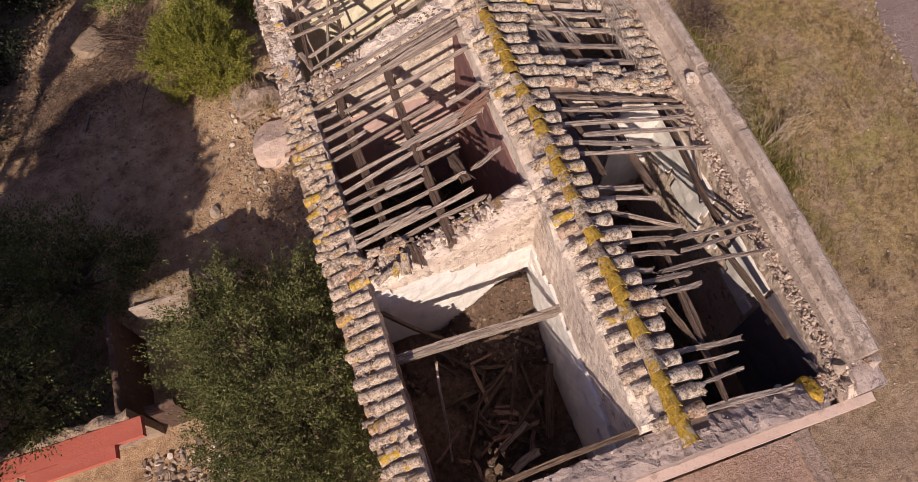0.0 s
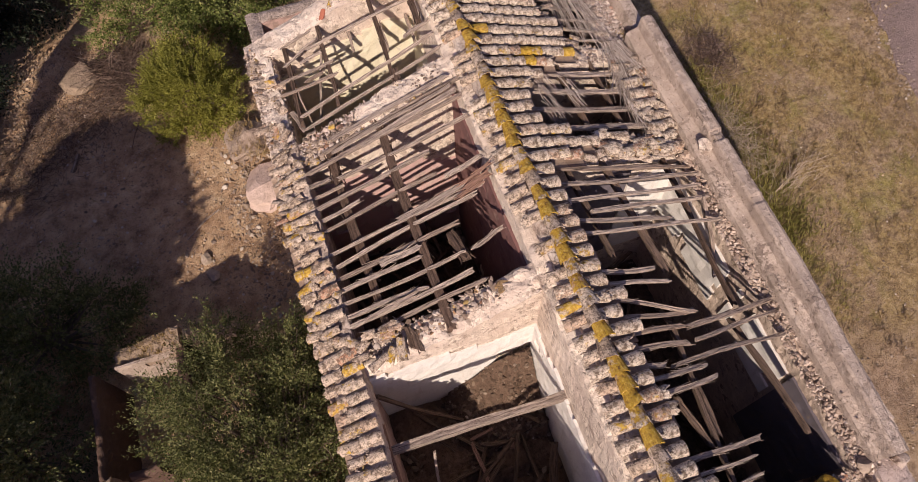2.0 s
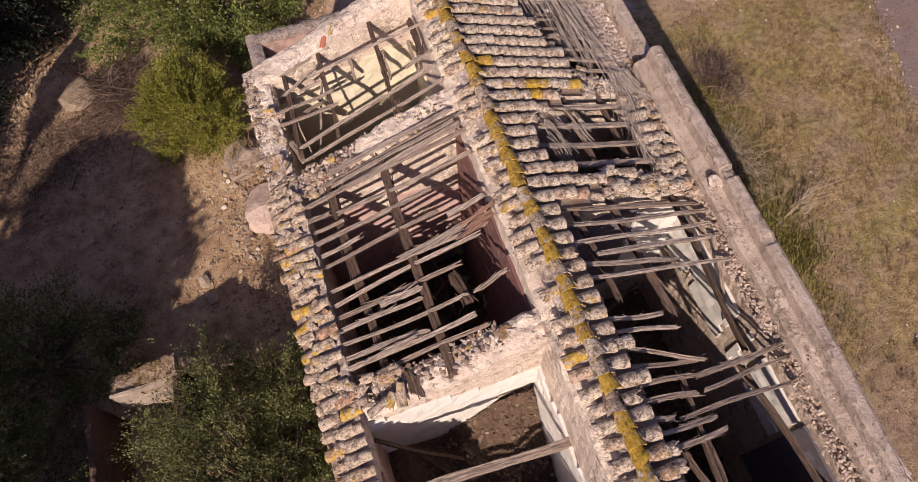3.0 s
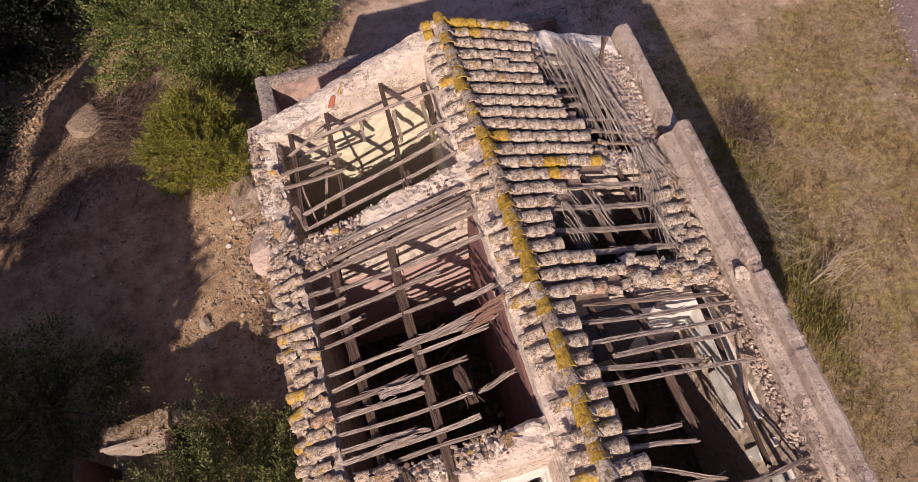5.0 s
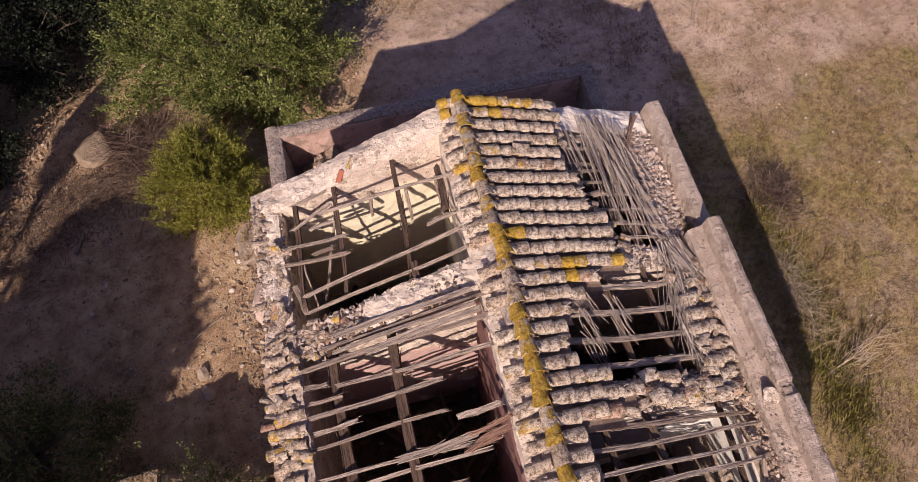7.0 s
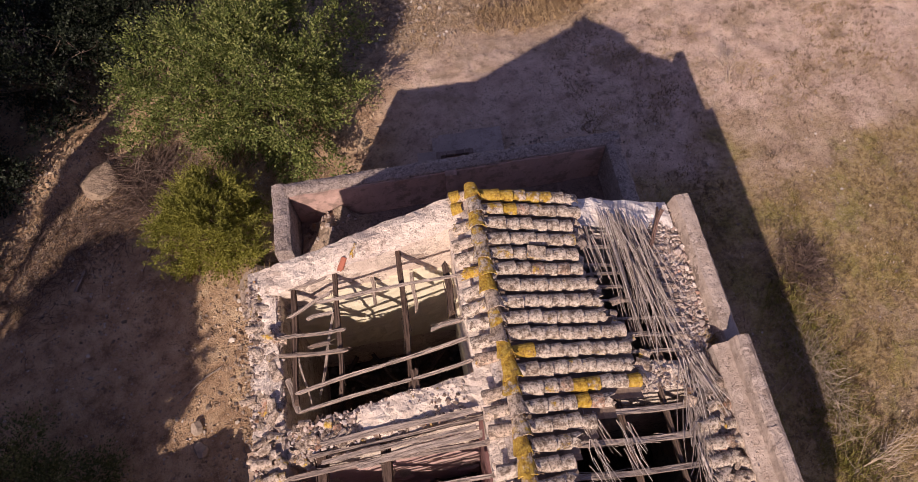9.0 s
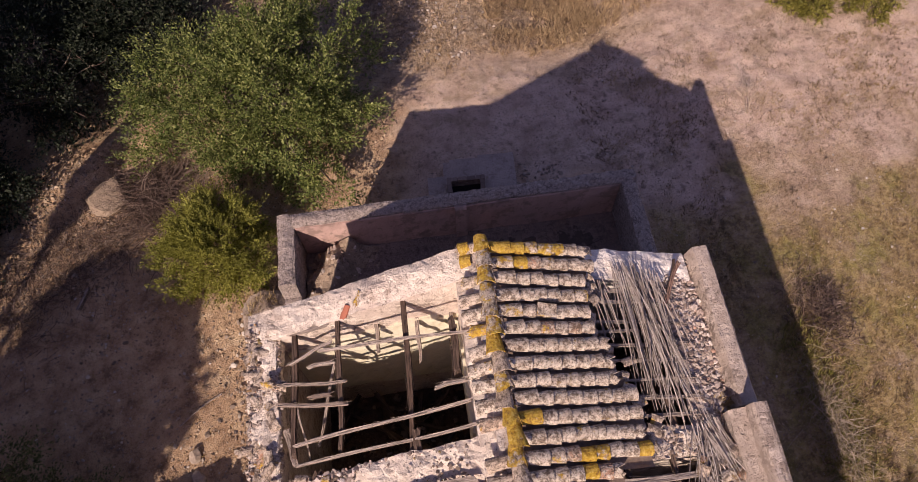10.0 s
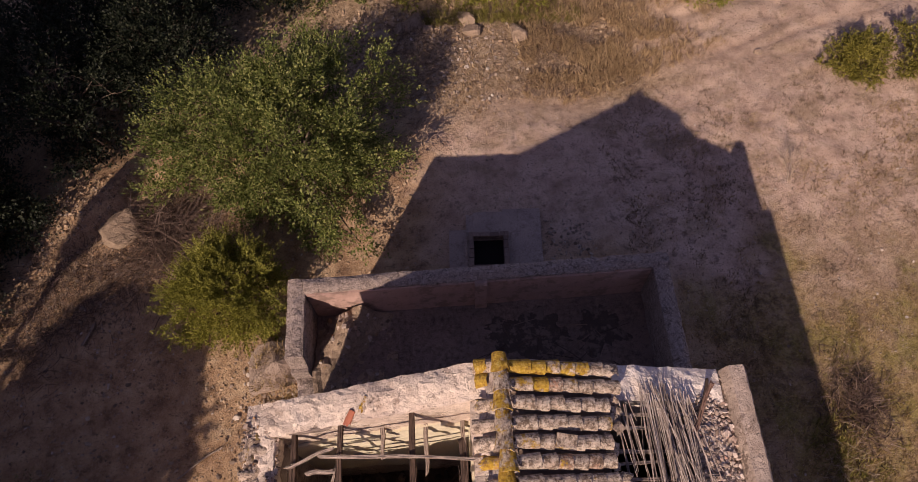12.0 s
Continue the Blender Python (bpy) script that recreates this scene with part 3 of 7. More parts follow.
def stone_shapes(rng, places, sizes, flat=0.6):
    """Many angular stones in one mesh: places (n, 3), sizes (n)."""
    verts, faces = [], []
    for p, s in zip(places, sizes):
        a = ICO_V * (1 + rng.uniform(-0.42, 0.42, (len(ICO_V), 1)))
        a = np.clip(a, -0.78, 0.78) * np.array([1, rng.uniform(0.4, 1), rng.uniform(0.16, flat)]) * s
        e = Euler((rng.uniform(-0.8, 0.8), rng.uniform(-0.8, 0.8), rng.uniform(0, 6.28))).to_matrix()
        a = a @ np.array(e).T + np.asarray(p)
        base = len(verts)
        verts.extend(map(tuple, a))
        faces.extend([(x + base, y + base, z + base) for x, y, z in ICO_F])
    return verts, faces


def rubble(name, places, sizes, mat, label, seed=1, parent=None, category="rubble"):
    rng = np.random.default_rng(seed)
    v, f = stone_shapes(rng, places, sizes)
    me = mesh_of(name, v, f, mat)
    if parent:
        return part_of(name, me, parent, label, "stuff")
    return thing(name, me, label, category, kind="stuff")


def beam_mesh(name, length, w, h, seed, mat, bend=0.03, ragged=0.12, slivers=0):
    """A split, warped timber along +x from 0 to length, its top at z = 0; the ends are splintered."""
    rng = np.random.default_rng(seed)
    n = max(4, int(length / 0.22) + 2)
    by, bz = rng.uniform(-bend, bend), rng.uniform(-bend, bend * 0.4)
    ph = rng.uniform(0, 6.28)
    prof = [(-0.5, -1), (-0.5, -0.35), (-0.42, 0), (-0.1, 0.0), (0.12, -0.06), (0.44, 0), (0.5, -0.3), (0.5, -1)]
    verts, faces = [], []
    k = len(prof)
    taper = rng.uniform(0.75, 1.0)
    for i in range(n):
        f = i / (n - 1)
        x = length * f
        oy = by * math.sin(math.pi * f) * length + 0.012 * math.sin(7 * f + ph)
        oz = bz * math.sin(math.pi * f) * length
        sw = w * (1 - (1 - taper) * f) * (1 + 0.07 * math.sin(9 * f + ph) + rng.uniform(-0.07, 0.07))
        for y, z in prof:
            ex = 0.0
            if i in (0, n - 1):
                ex = rng.uniform(0, ragged) * (1 if i == 0 else -1)
            verts.append((x + ex, oy + y * sw, oz + z * h + rng.uniform(-0.006, 0.006)))
    for i in range(n - 1):
        for j in range(k):
            a, b = i * k + j, i * k + (j + 1) % k
            faces.append((a, b, b + k, a + k))
    faces.append(tuple(reversed(range(k))))
    faces.append(tuple(range((n - 1) * k, n * k)))
    # slivers split off along the sides, their tips lifted clear
    for _ in range(slivers):
        x0 = rng.uniform(0.02, 0.75) * length
        x1 = min(length * 1.02, x0 + rng.uniform(0.25, 0.9))
        side = rng.choice([-1, 1])
        sw, lift = w * rng.uniform(0.12, 0.28), rng.uniform(-0.02, 0.03)
        b = len(verts)
        for i in range(4):
            f = i / 3
            x = x0 + (x1 - x0) * f
            g = x / length
            cy = by * math.sin(math.pi * g) * length + 0.012 * math.sin(7 * g + ph) + side * w * (0.46 + 0.32 * abs(2 * f - 1) ** 2)
            cz = bz * math.sin(math.pi * g) * length - 0.25 * h + lift * abs(2 * f - 1) ** 2
            t = sw * (0.25 + 0.75 * math.sin(math.pi * min(0.97, f + 0.03)))
            verts += [(x, cy - t * 0.5, cz - t * 0.5), (x, cy + t * 0.5, cz - t * 0.4), (x, cy, cz + t * 0.5)]
        for i in range(3):
            for j in range(3):
                p, q = b + i * 3 + j, b + i * 3 + (j + 1) % 3
                faces.append((p, q, q + 3, p + 3))
    return mesh_of(name, verts, faces, mat)


def timber(name, a, b, w, h, seed, mat, label, category, group="", bend=0.02, ragged=0.12, slivers=0):
    a, b = Vector(a), Vector(b)
    way = b - a
    me = beam_mesh(name, way.length, w, h, seed, mat, bend, ragged, slivers)
    x = way.normalized()
    y = Vector((0, 0, 1)).cross(x)
    y = Vector((0, 1, 0)) if y.length < 0.05 else y.normalized()
    z = x.cross(y)
    m = Matrix((x, y, z)).transposed().to_4x4()
    m.translation = a
    return thing(name, me, label, category, group, m=m)


def sticks_mesh(name, rows, radius, mat, seed=1, bend=0.05, sides=3, seg=3):
    """Many thin bent canes or twigs: rows of (start, end)."""
    rng = np.random.default_rng(seed)
    verts, faces = [], []
    for a, b in rows:
        a, b = np.array(a, float), np.array(b, float)
        d = b - a
        ln = np.linalg.norm(d) + 1e-6
        d = d / ln
        side = np.cross(d, (0.13, 0.21, 0.97))
        side /= np.linalg.norm(side) + 1e-9
        up = np.cross(side, d)
        bow = side * rng.normal(0, bend) * ln + up * rng.normal(0, bend) * ln
        r = radius * rng.uniform(0.6, 1.35)
        base = len(verts)
        for i in range(seg + 1):
            f = i / seg
            c = a + (b - a) * f + bow * math.sin(math.pi * f)
            for j in range(sides):
                t = 2 * math.pi * j / sides
                verts.append(tuple(c + (side * math.cos(t) + up * math.sin(t)) * r * (1 - 0.45 * f)))
        for i in range(seg):
            for j in range(sides):
                p, q = base + i * sides + j, base + i * sides + (j + 1) % sides
                faces.append((p, q, q + sides, p + sides))
    return mesh_of(name, verts, faces, mat)


def box_mesh(name, x0, x1, y0, y1, z0, z1, mat, bevel=0.025, rough=0.012):
    bm = bmesh.new()
    bmesh.ops.create_cube(bm, size=1.0)
    for v in bm.verts:
        v.co = Vector((x0 if v.co.x < 0 else x1, y0 if v.co.y < 0 else y1, z0 if v.co.z < 0 else z1))
    bmesh.ops.subdivide_edges(bm, edges=bm.edges, cuts=3, use_grid_fill=True)
    for v in bm.verts:
        v.co += bumpy(v.co, 3.7, rough)
    me = bpy.data.meshes.new(name)
    bm.to_mesh(me)
    bm.free()
    me.materials.append(mat)
    return me


# ---- ground ----
def ground_z(x, y):
    xx, yy = max(-40, min(40, x)), max(-40, min(40, y))
    z = 0.040 * xx - (0.055 * yy if yy > 0 else 0.012 * yy)
    z += 0.10 * noise.noise(Vector((x * 0.22, y * 0.22, 3.0))) + 0.035 * noise.noise(Vector((x * 1.1, y * 1.1, 9.0)))
    # the slope falls away behind the clearing
    z -= 0.5 * math.exp(-((xx - 4.8) / 3.2) ** 2) / (1 + math.exp(-(yy - 9.9) * 2.2))
    # ruts washed into the slope
    rut = 1 / (1 + math.exp(-(yy - 12.0) * 2.0)) / (1 + math.exp(-(xx - 5.5) * 1.5))
    z -= 0.16 * rut * (1 - abs(noise.noise(Vector((x * 0.35 - y * 0.2, y * 1.6 - x * 0.35, 6.0))))) ** 5
    # an eroded bank with a gully beyond the yard
    d = (xx + 10.5 - 0.9 * (yy - 8.0)) / 1.35
    on = 1 / (1 + math.exp(-(yy - 6.9) * 2.2)) / (1 + math.exp((yy - 11.0) * 1.2))
    cut = 1 / (1 + math.exp(-(yy - 7.1) * 6.0)) / (1 + math.exp((yy - 9.2) * 3.0))
    half = 0.18 + 0.06 * max(0.0, yy - 6.6) + 0.05 * noise.noise(Vector((0, yy * 1.7, 0)))
    z += on * (0.45 * math.exp(-((d + 0.75) / 0.6) ** 2) + 0.55 * math.exp(-((xx + 10.15) / 0.75) ** 2 - ((yy - 7.25) / 0.7) ** 2)) - 0.40 * cut / (1 + (abs(d) / half) ** 6)
    z += 0.05 * on * noise.noise(Vector((x * 6.5, y * 6.5, 1.0)))
    z += 0.09 * on * noise.noise(Vector((x * 3.1, y * 3.1, 5.0)))
    return z


def build_ground():
    xs = np.concatenate([[-900, -400, -160, -80, -45, -32], np.arange(-24, 24.01, 0.16), [32, 45, 80, 160, 400, 900]])
    ys = np.concatenate([[-900, -400, -160, -80, -45, -28], np.arange(-20, 24.01, 0.16), [32, 45, 80, 160, 400, 900]])
    verts = [(x, y, ground_z(x, y)) for y in ys for x in xs]
    n = len(xs)
    faces = [(j * n + i, j * n + i + 1, (j + 1) * n + i + 1, (j + 1) * n + i) for j in range(len(ys) - 1) for i in range(n - 1)]
    return thing("ground", mesh_of("ground", verts, faces, M_GROUND, True), "dry reddish earth and straw-coloured stubble round the ruin", "ground", kind="structure")


build_ground()

# ---- the house ----
FRONT, BACK = -11.95, 0.0
LEFT_OUT, LEFT_IN = -3.98, -3.48
SPINE_L, SPINE_R = -0.43, 0.16
house = tagged(new("ruined_house"), "roofless two-storey farmhouse ruin of crumbling plastered masonry", "house")

WALL_BASE = -0.7
FLOOR = 3.2
LOW_FLOOR = 2.0


def jag(s, seed, amount):
    return noise.noise(Vector((s * 0.9, seed, 0))) * amount


WALL_YARD = rough_wall("eave_wall", "y", FRONT, BACK, LEFT_OUT, LEFT_IN, WALL_BASE, lambda s: roof_z(-3.7, 0.16) + jag(s, 1, 0.06), parent=house, crumble=0.10)
FTOP = lambda s: roof_z(s, 0.34) + jag(s, 2, 0.05) - 0.5 * max(0.0, min(1.0, s - 2.6))
# the front wall, with a window in the open room
rough_wall("front_wall", "x", LEFT_OUT, -3.1, FRONT, FRONT + 0.45, WALL_BASE, FTOP, M_FRONTWALL, parent=house)
rough_wall("front_wall", "x", -2.5, 3.8, FRONT, FRONT + 0.45, WALL_BASE, FTOP, M_FRONTWALL, parent=house)
rough_wall("front_wall", "x", -3.1, -2.5, FRONT + 0.01, FRONT + 0.44, WALL_BASE, lambda s: 3.95, M_FRONTWALL, parent=house)
rough_wall("front_wall", "x", -3.1, -2.5, FRONT + 0.01, FRONT + 0.44, 4.85, FTOP, M_FRONTWALL, parent=house)
rough_wall("gable_wall", "x", 1.5, 3.55, -0.52, 0.02, WALL_BASE, lambda s: roof_z(s, 0.12) + jag(s, 3, 0.04), M_WHITEWALL, parent=house, relief=0.02, crumble=0.05)
WALL_GABLE = rough_wall("gable_wall", "x", LEFT_OUT, 1.5, -0.52, 0.02, WALL_BASE, lambda s: roof_z(s, 0.06 if s < 0 else 0.12) + jag(s, 3, 0.04), M_PALE, parent=house, relief=0.02, crumble=0.045)
WALL_SPINE = rough_wall("spine_wall", "y", FRONT + 0.48, -0.5, SPINE_L, SPINE_R, WALL_BASE, lambda s: roof_z(0.43, 0.10), M_PALE, parent=house, relief=0.022)
WALL_A = rough_wall("partition_wall", "x", LEFT_IN, SPINE_L, -7.62, -7.12, WALL_BASE, lambda s: roof_z(s, 0.22) + jag(s, 4, 0.10), M_PALE, parent=house, crumble=0.09)
WALL_C = rough_wall("partition_wall", "x", LEFT_IN, SPINE_L, -3.38, -2.80, WALL_BASE, lambda s: roof_z(s, 0.14) + jag(s, 5, 0.10) - 0.10 * (s < -2.2), M_PALE, parent=house, crumble=0.07)
rough_wall("partition_wall", "x", SPINE_R, 3.3, -3.36, -2.9, WALL_BASE, lambda s: roof_z(s, 0.14) + jag(s, 6, 0.08), M_PALE, parent=house)
WALL_D = rough_wall("partition_wall", "x", SPINE_R, 3.3, -5.62, -5.1, WALL_BASE, lambda s: roof_z(s, 0.16) + jag(s, 7, 0.08), M_PALE, parent=house)


# the eave wall on the field side: a thick base, a sloping rubble bench and a raised parapet
WALL_FIELD = rough_wall("eave_wall", "y", FRONT, BACK, 3.22, 3.74, WALL_BASE, lambda s: 6.56 + jag(s, 9, 0.12) - 0.18 * (s > -2.8), M_TANWALL, parent=house, crumble=0.18, round_top=0.06)


def parapet_rows(s):
    j = jag(s, 8, 0.02) - (0.07 if abs(s + 5.72) < 0.12 else 0.03 if abs(s + 7.08) < 0.08 else 0.0)
    o = -0.14 * max(0.0, min(1.0, (-8.5 - s) / 3.0))
    return [(3.36, WALL_BASE), (3.36, 6.5), (3.38, 6.84), (3.44, 6.90), (3.52 + o / 2, 6.92), (3.60 + o, 6.95), (3.62 + o, 7.17 + j), (3.65 + o, 7.21 + j), (3.80 + o, 7.21 + j), (3.86 + o, 7.17 + j), (3.87 + o, 6.6), (3.88 + o, 5.0), (3.90 + o, 2.5), (3.92 + o, WALL_BASE)]


def low_parapet_rows(s):
    j = jag(s, 8, 0.03)
    return [(3.42, WALL_BASE), (3.42, 6.2), (3.52, 6.38), (3.60, 6.44), (3.64, 6.66 + j), (3.67, 6.74 + j), (3.78, 6.75 + j), (3.90, 6.74 + j), (3.94, 6.68 + j), (3.95, 6.2), (3.96, 4.6), (3.98, 2.4), (4.0, WALL_BASE)]


def corner_rows(s):
    k = max(0.0, min(1.0, (s - FRONT) / 0.48))
    j = jag(s * 3, 12, 0.05) + 0.12 * k
    return [(3.36, WALL_BASE), (3.36, 6.45), (3.40, 6.58 + j), (3.56, 6.62 + j), (3.74, 6.63 + j), (3.86, 6.60 + j), (3.90, 6.50), (3.90, 5.0), (3.90, 2.5), (3.92, WALL_BASE)]


PARAPET = rough_profile("parapet", -11.47, -2.78, parapet_rows, M_GREYWALL, house, step=0.05, relief=0.009)
rough_profile("parapet", FRONT, -11.475, corner_rows, M_FRONTWALL, house, step=0.05, relief=0.02, label="crumbled low end of the parapet")
rough_profile("parapet", -2.72, BACK, low_parapet_rows, M_GREYWALL, house, step=0.05, relief=0.009)

# floors inside
def slab(name, x0, x1, y0, y1, z, mat, parent, amount=0.12, step=0.2, label="", thick=0.25):
    nx, ny = max(2, int((x1 - x0) / step)), max(2, int((y1 - y0) / step))
    verts = []
    for j in range(ny + 1):
        for i in range(nx + 1):
            x, y = x0 + (x1 - x0) * i / nx, y0 + (y1 - y0) * j / ny
            verts.append((x, y, z + amount * (noise.noise(Vector((x * 0.8, y * 0.8, z))) + 0.5 * noise.noise(Vector((x * 2.9, y * 2.9, z))))))
    w = nx + 1
    faces = [(j * w + i, j * w + i + 1, (j + 1) * w + i + 1, (j + 1) * w + i) for j in range(ny) for i in range(nx)]
    top = len(verts)
    rim = list(range(0, w)) + [j * w + nx for j in range(1, ny + 1)] + [ny * w + i for i in range(nx - 1, -1, -1)] + [j * w for j in range(ny - 1, 0, -1)]
    for k in rim:
        verts.append((verts[k][0], verts[k][1], z - thick))
    m = len(rim)
    for k in range(m):
        a, b = rim[k], rim[(k + 1) % m]
        faces.append((b, a, top + k, top + (k + 1) % m))
    faces.append(tuple(reversed(range(top, top + m))))
    return part_of(name, mesh_of(name, verts, faces, mat), parent, label)


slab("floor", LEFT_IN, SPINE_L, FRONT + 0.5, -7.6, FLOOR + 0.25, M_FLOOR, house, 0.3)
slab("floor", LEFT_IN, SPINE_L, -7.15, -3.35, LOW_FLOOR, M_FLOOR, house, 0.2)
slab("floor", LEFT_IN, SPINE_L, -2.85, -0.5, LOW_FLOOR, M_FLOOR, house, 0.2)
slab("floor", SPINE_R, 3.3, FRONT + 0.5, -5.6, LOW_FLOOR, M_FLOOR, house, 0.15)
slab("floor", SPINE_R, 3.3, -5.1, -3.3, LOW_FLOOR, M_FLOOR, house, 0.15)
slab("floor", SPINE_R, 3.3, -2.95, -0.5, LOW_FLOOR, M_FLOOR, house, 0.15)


def ragged(seed, level, size=1.6):
    return lambda a, b: noise.noise(Vector((a * size, b * size, seed))) < level


# plaster inside the rooms
XF = -7.62
hole = lambda a, b: not (a > 2.34 + 0.22 * noise.noise(Vector((a, b * 3, 1))) and b < 1.95 + 0.10 * noise.noise(Vector((a * 4, 0, 6))))
plaster_sheet("plaster", (LEFT_IN, XF - 0.02, FLOOR + 0.2), (1, 0, 0), (0, 0, 1), SPINE_L - LEFT_IN, 3.05, (0, -1, 0), lambda a, b: hole(a, b) and b < 2.95 - 0.06 * a + 0.35 * noise.noise(Vector((a * 1.1, b * 0.8, 4))), M_WHITE, WALL_A, "white limewashed plaster")
plaster_sheet("plaster", (SPINE_L - 0.02, XF, FLOOR + 0.2), (0, -1, 0), (0, 0, 1), 3.8, 2.95, (-1, 0, 0), lambda a, b: b < 2.8 + 0.2 * noise.noise(Vector((a * 1.5, 0, 4))) and noise.noise(Vector((a * 1.6, b * 1.6, 4))) < 0.5, M_WHITE, WALL_SPINE, "white limewashed plaster")
plaster_sheet("plaster", (LEFT_IN, -3.40, LOW_FLOOR + 0.2), (1, 0, 0), (0, 0, 1), SPINE_L - LEFT_IN, 3.5, (0, -1, 0), ragged(5, 0.3), M_PINK, WALL_C, "faded pink plaster")
plaster_sheet("plaster", (SPINE_L - 0.02, -3.38, LOW_FLOOR + 0.2), (0, -1, 0), (0, 0, 1), 3.7, 5.2, (-1, 0, 0), ragged(6, 0.45), M_PINKSHADE, WALL_SPINE, "pink plaster with its shade put into a dark maroon colour")
plaster_sheet("plaster", (LEFT_IN, -0.54, LOW_FLOOR + 0.2), (1, 0, 0), (0, 0, 1), SPINE_L - LEFT_IN, 4.8, (0, -1, 0), lambda a, b: b > 1.1 and b - 1.2 < min(3.2, 2.35 + 0.42 * a) + 0.25 * noise.noise(Vector((a * 1.3, 2.0, 0))), M_CREAM, WALL_GABLE, "cream-yellow plaster")
plaster_sheet("plaster", (SPINE_L - 0.02, -0.55, FLOOR + 0.2), (0, -1, 0), (0, 0, 1), 1.9, 2.9, (-1, 0, 0), ragged(7, 0.4), M_CREAM, WALL_SPINE, "cream-yellow plaster")
plaster_sheet("plaster", (2.2, -5.64, FLOOR + 0.2), (1, 0, 0), (0, 0, 1), 1.02, 3.0, (0, -1, 0), ragged(8, 0.6), M_WHITE, WALL_D, "white limewashed plaster")
plaster_sheet("plaster", (SPINE_R, -5.64, FLOOR + 0.2), (1, 0, 0), (0, 0, 1), 2.0, 3.4, (0, -1, 0), ragged(8, 0.7), M_DIMBLUE, WALL_D, "bluish-grey plaster with the room's shade put into its colour")
plaster_sheet("plaster", (SPINE_R + 0.02, -11.4, FLOOR + 0.2), (0, 1, 0), (0, 0, 1), 5.7, 4.2, (1, 0, 0), ragged(18, 0.7), M_DIMBLUE, WALL_SPINE, "bluish-grey plaster with the room's shade put into its colour")
plaster_sheet("plaster", (3.20, -5.65, 4.7), (0, -1, 0), (0, 0, 1), 2.2, 1.4, (-1, 0, 0), ragged(9, 0.5), M_WHITE, WALL_FIELD, "white limewashed plaster")
plaster_sheet("plaster", (3.20, -8.2, 4.8), (0, -1, 0), (0, 0, 1), 1.6, 1.3, (-1, 0, 0), ragged(19, 0.2), M_WHITE, WALL_FIELD, "white limewashed plaster")
plaster_sheet("plaster", (3.20, -9.9, FLOOR), (0, -1, 0), (0, 0, 1), 1.5, 3.0, (-1, 0, 0), ragged(29, 0.6), M_DIMBLUE, WALL_FIELD, "bluish-grey plaster with the room's shade put into its colour")
plaster_sheet("plaster", (LEFT_IN + 0.02, -11.4, FLOOR + 0.2), (0, 1, 0), (0, 0, 1), 3.8, 3.0, (1, 0, 0), ragged(10, 0.7), M_RENDER, WALL_YARD, "brownish pink plaster")

# ---- rafters and purlins ----
RAFT = dict(label="split sun-bleached rafter of the fallen roof", category="rafter", group="rafters of the ruin")


def rafters(rows, drop, w, h, seed, mat, label, category, group, bend=0.007, jitter=0.02, name="rafter", slivers=3):
    rng = np.random.default_rng(seed)
    for i, (x0, y0, x1, y1) in enumerate(rows):
        j = rng.normal(0, jitter, 2)
        timber(name, (x0, y0, roof_z(x0, drop) + j[0]), (x1, y1, roof_z(x1, drop) + j[1]), w * rng.uniform(0.6, 1.12), h * rng.uniform(0.8, 1.2), seed * 100 + i, mat, label, category, group, bend, 0.16, slivers)


LEFT_MIDDLE = [
    (-3.12, -3.36, -0.28, -3.49), (-3.66, -3.57, -0.37, -3.80), (-3.66, -3.84, -2.99, -3.93), (-2.95, -4.01, -0.37, -4.25),
    (-3.60, -4.12, -2.82, -4.20), (-3.65, -4.37, -1.19, -4.48), (-3.67, -4.61, -2.59, -4.64), (-3.80, -4.84, -1.19, -4.93),
    (-1.20, -5.09, -0.49, -5.09), (-3.60, -5.31, -0.62, -5.52), (-3.62, -5.59, -0.75, -5.62), (-3.66, -5.81, -1.19, -5.95),
    (-3.71, -6.04, -1.90, -6.19), (-3.75, -6.29, -1.21, -6.49), (-1.22, -6.52, -0.60, -6.40), (-3.69, -6.52, -1.97, -6.73),
    (-3.79, -6.73, -1.25, -6.83), (-3.59, -6.98, -1.12, -7.06),
]
LEFT_BACK = [
    (-3.54, -0.50, -2.48, -0.54), (-3.32, -1.05, -2.47, -0.84), (-3.01, -1.14, -2.46, -1.17), (-3.53, -1.30, -2.27, -1.55),
    (-2.76, -0.92, -0.30, -1.30), (-0.98, -1.99, -0.41, -1.99), (-3.29, -2.32, -0.37, -2.30), (-3.28, -2.61, -0.36, -2.62),
    (-3.56, -1.62, -2.26, -1.92), (-3.01, -1.63, -2.51, -1.68),
]
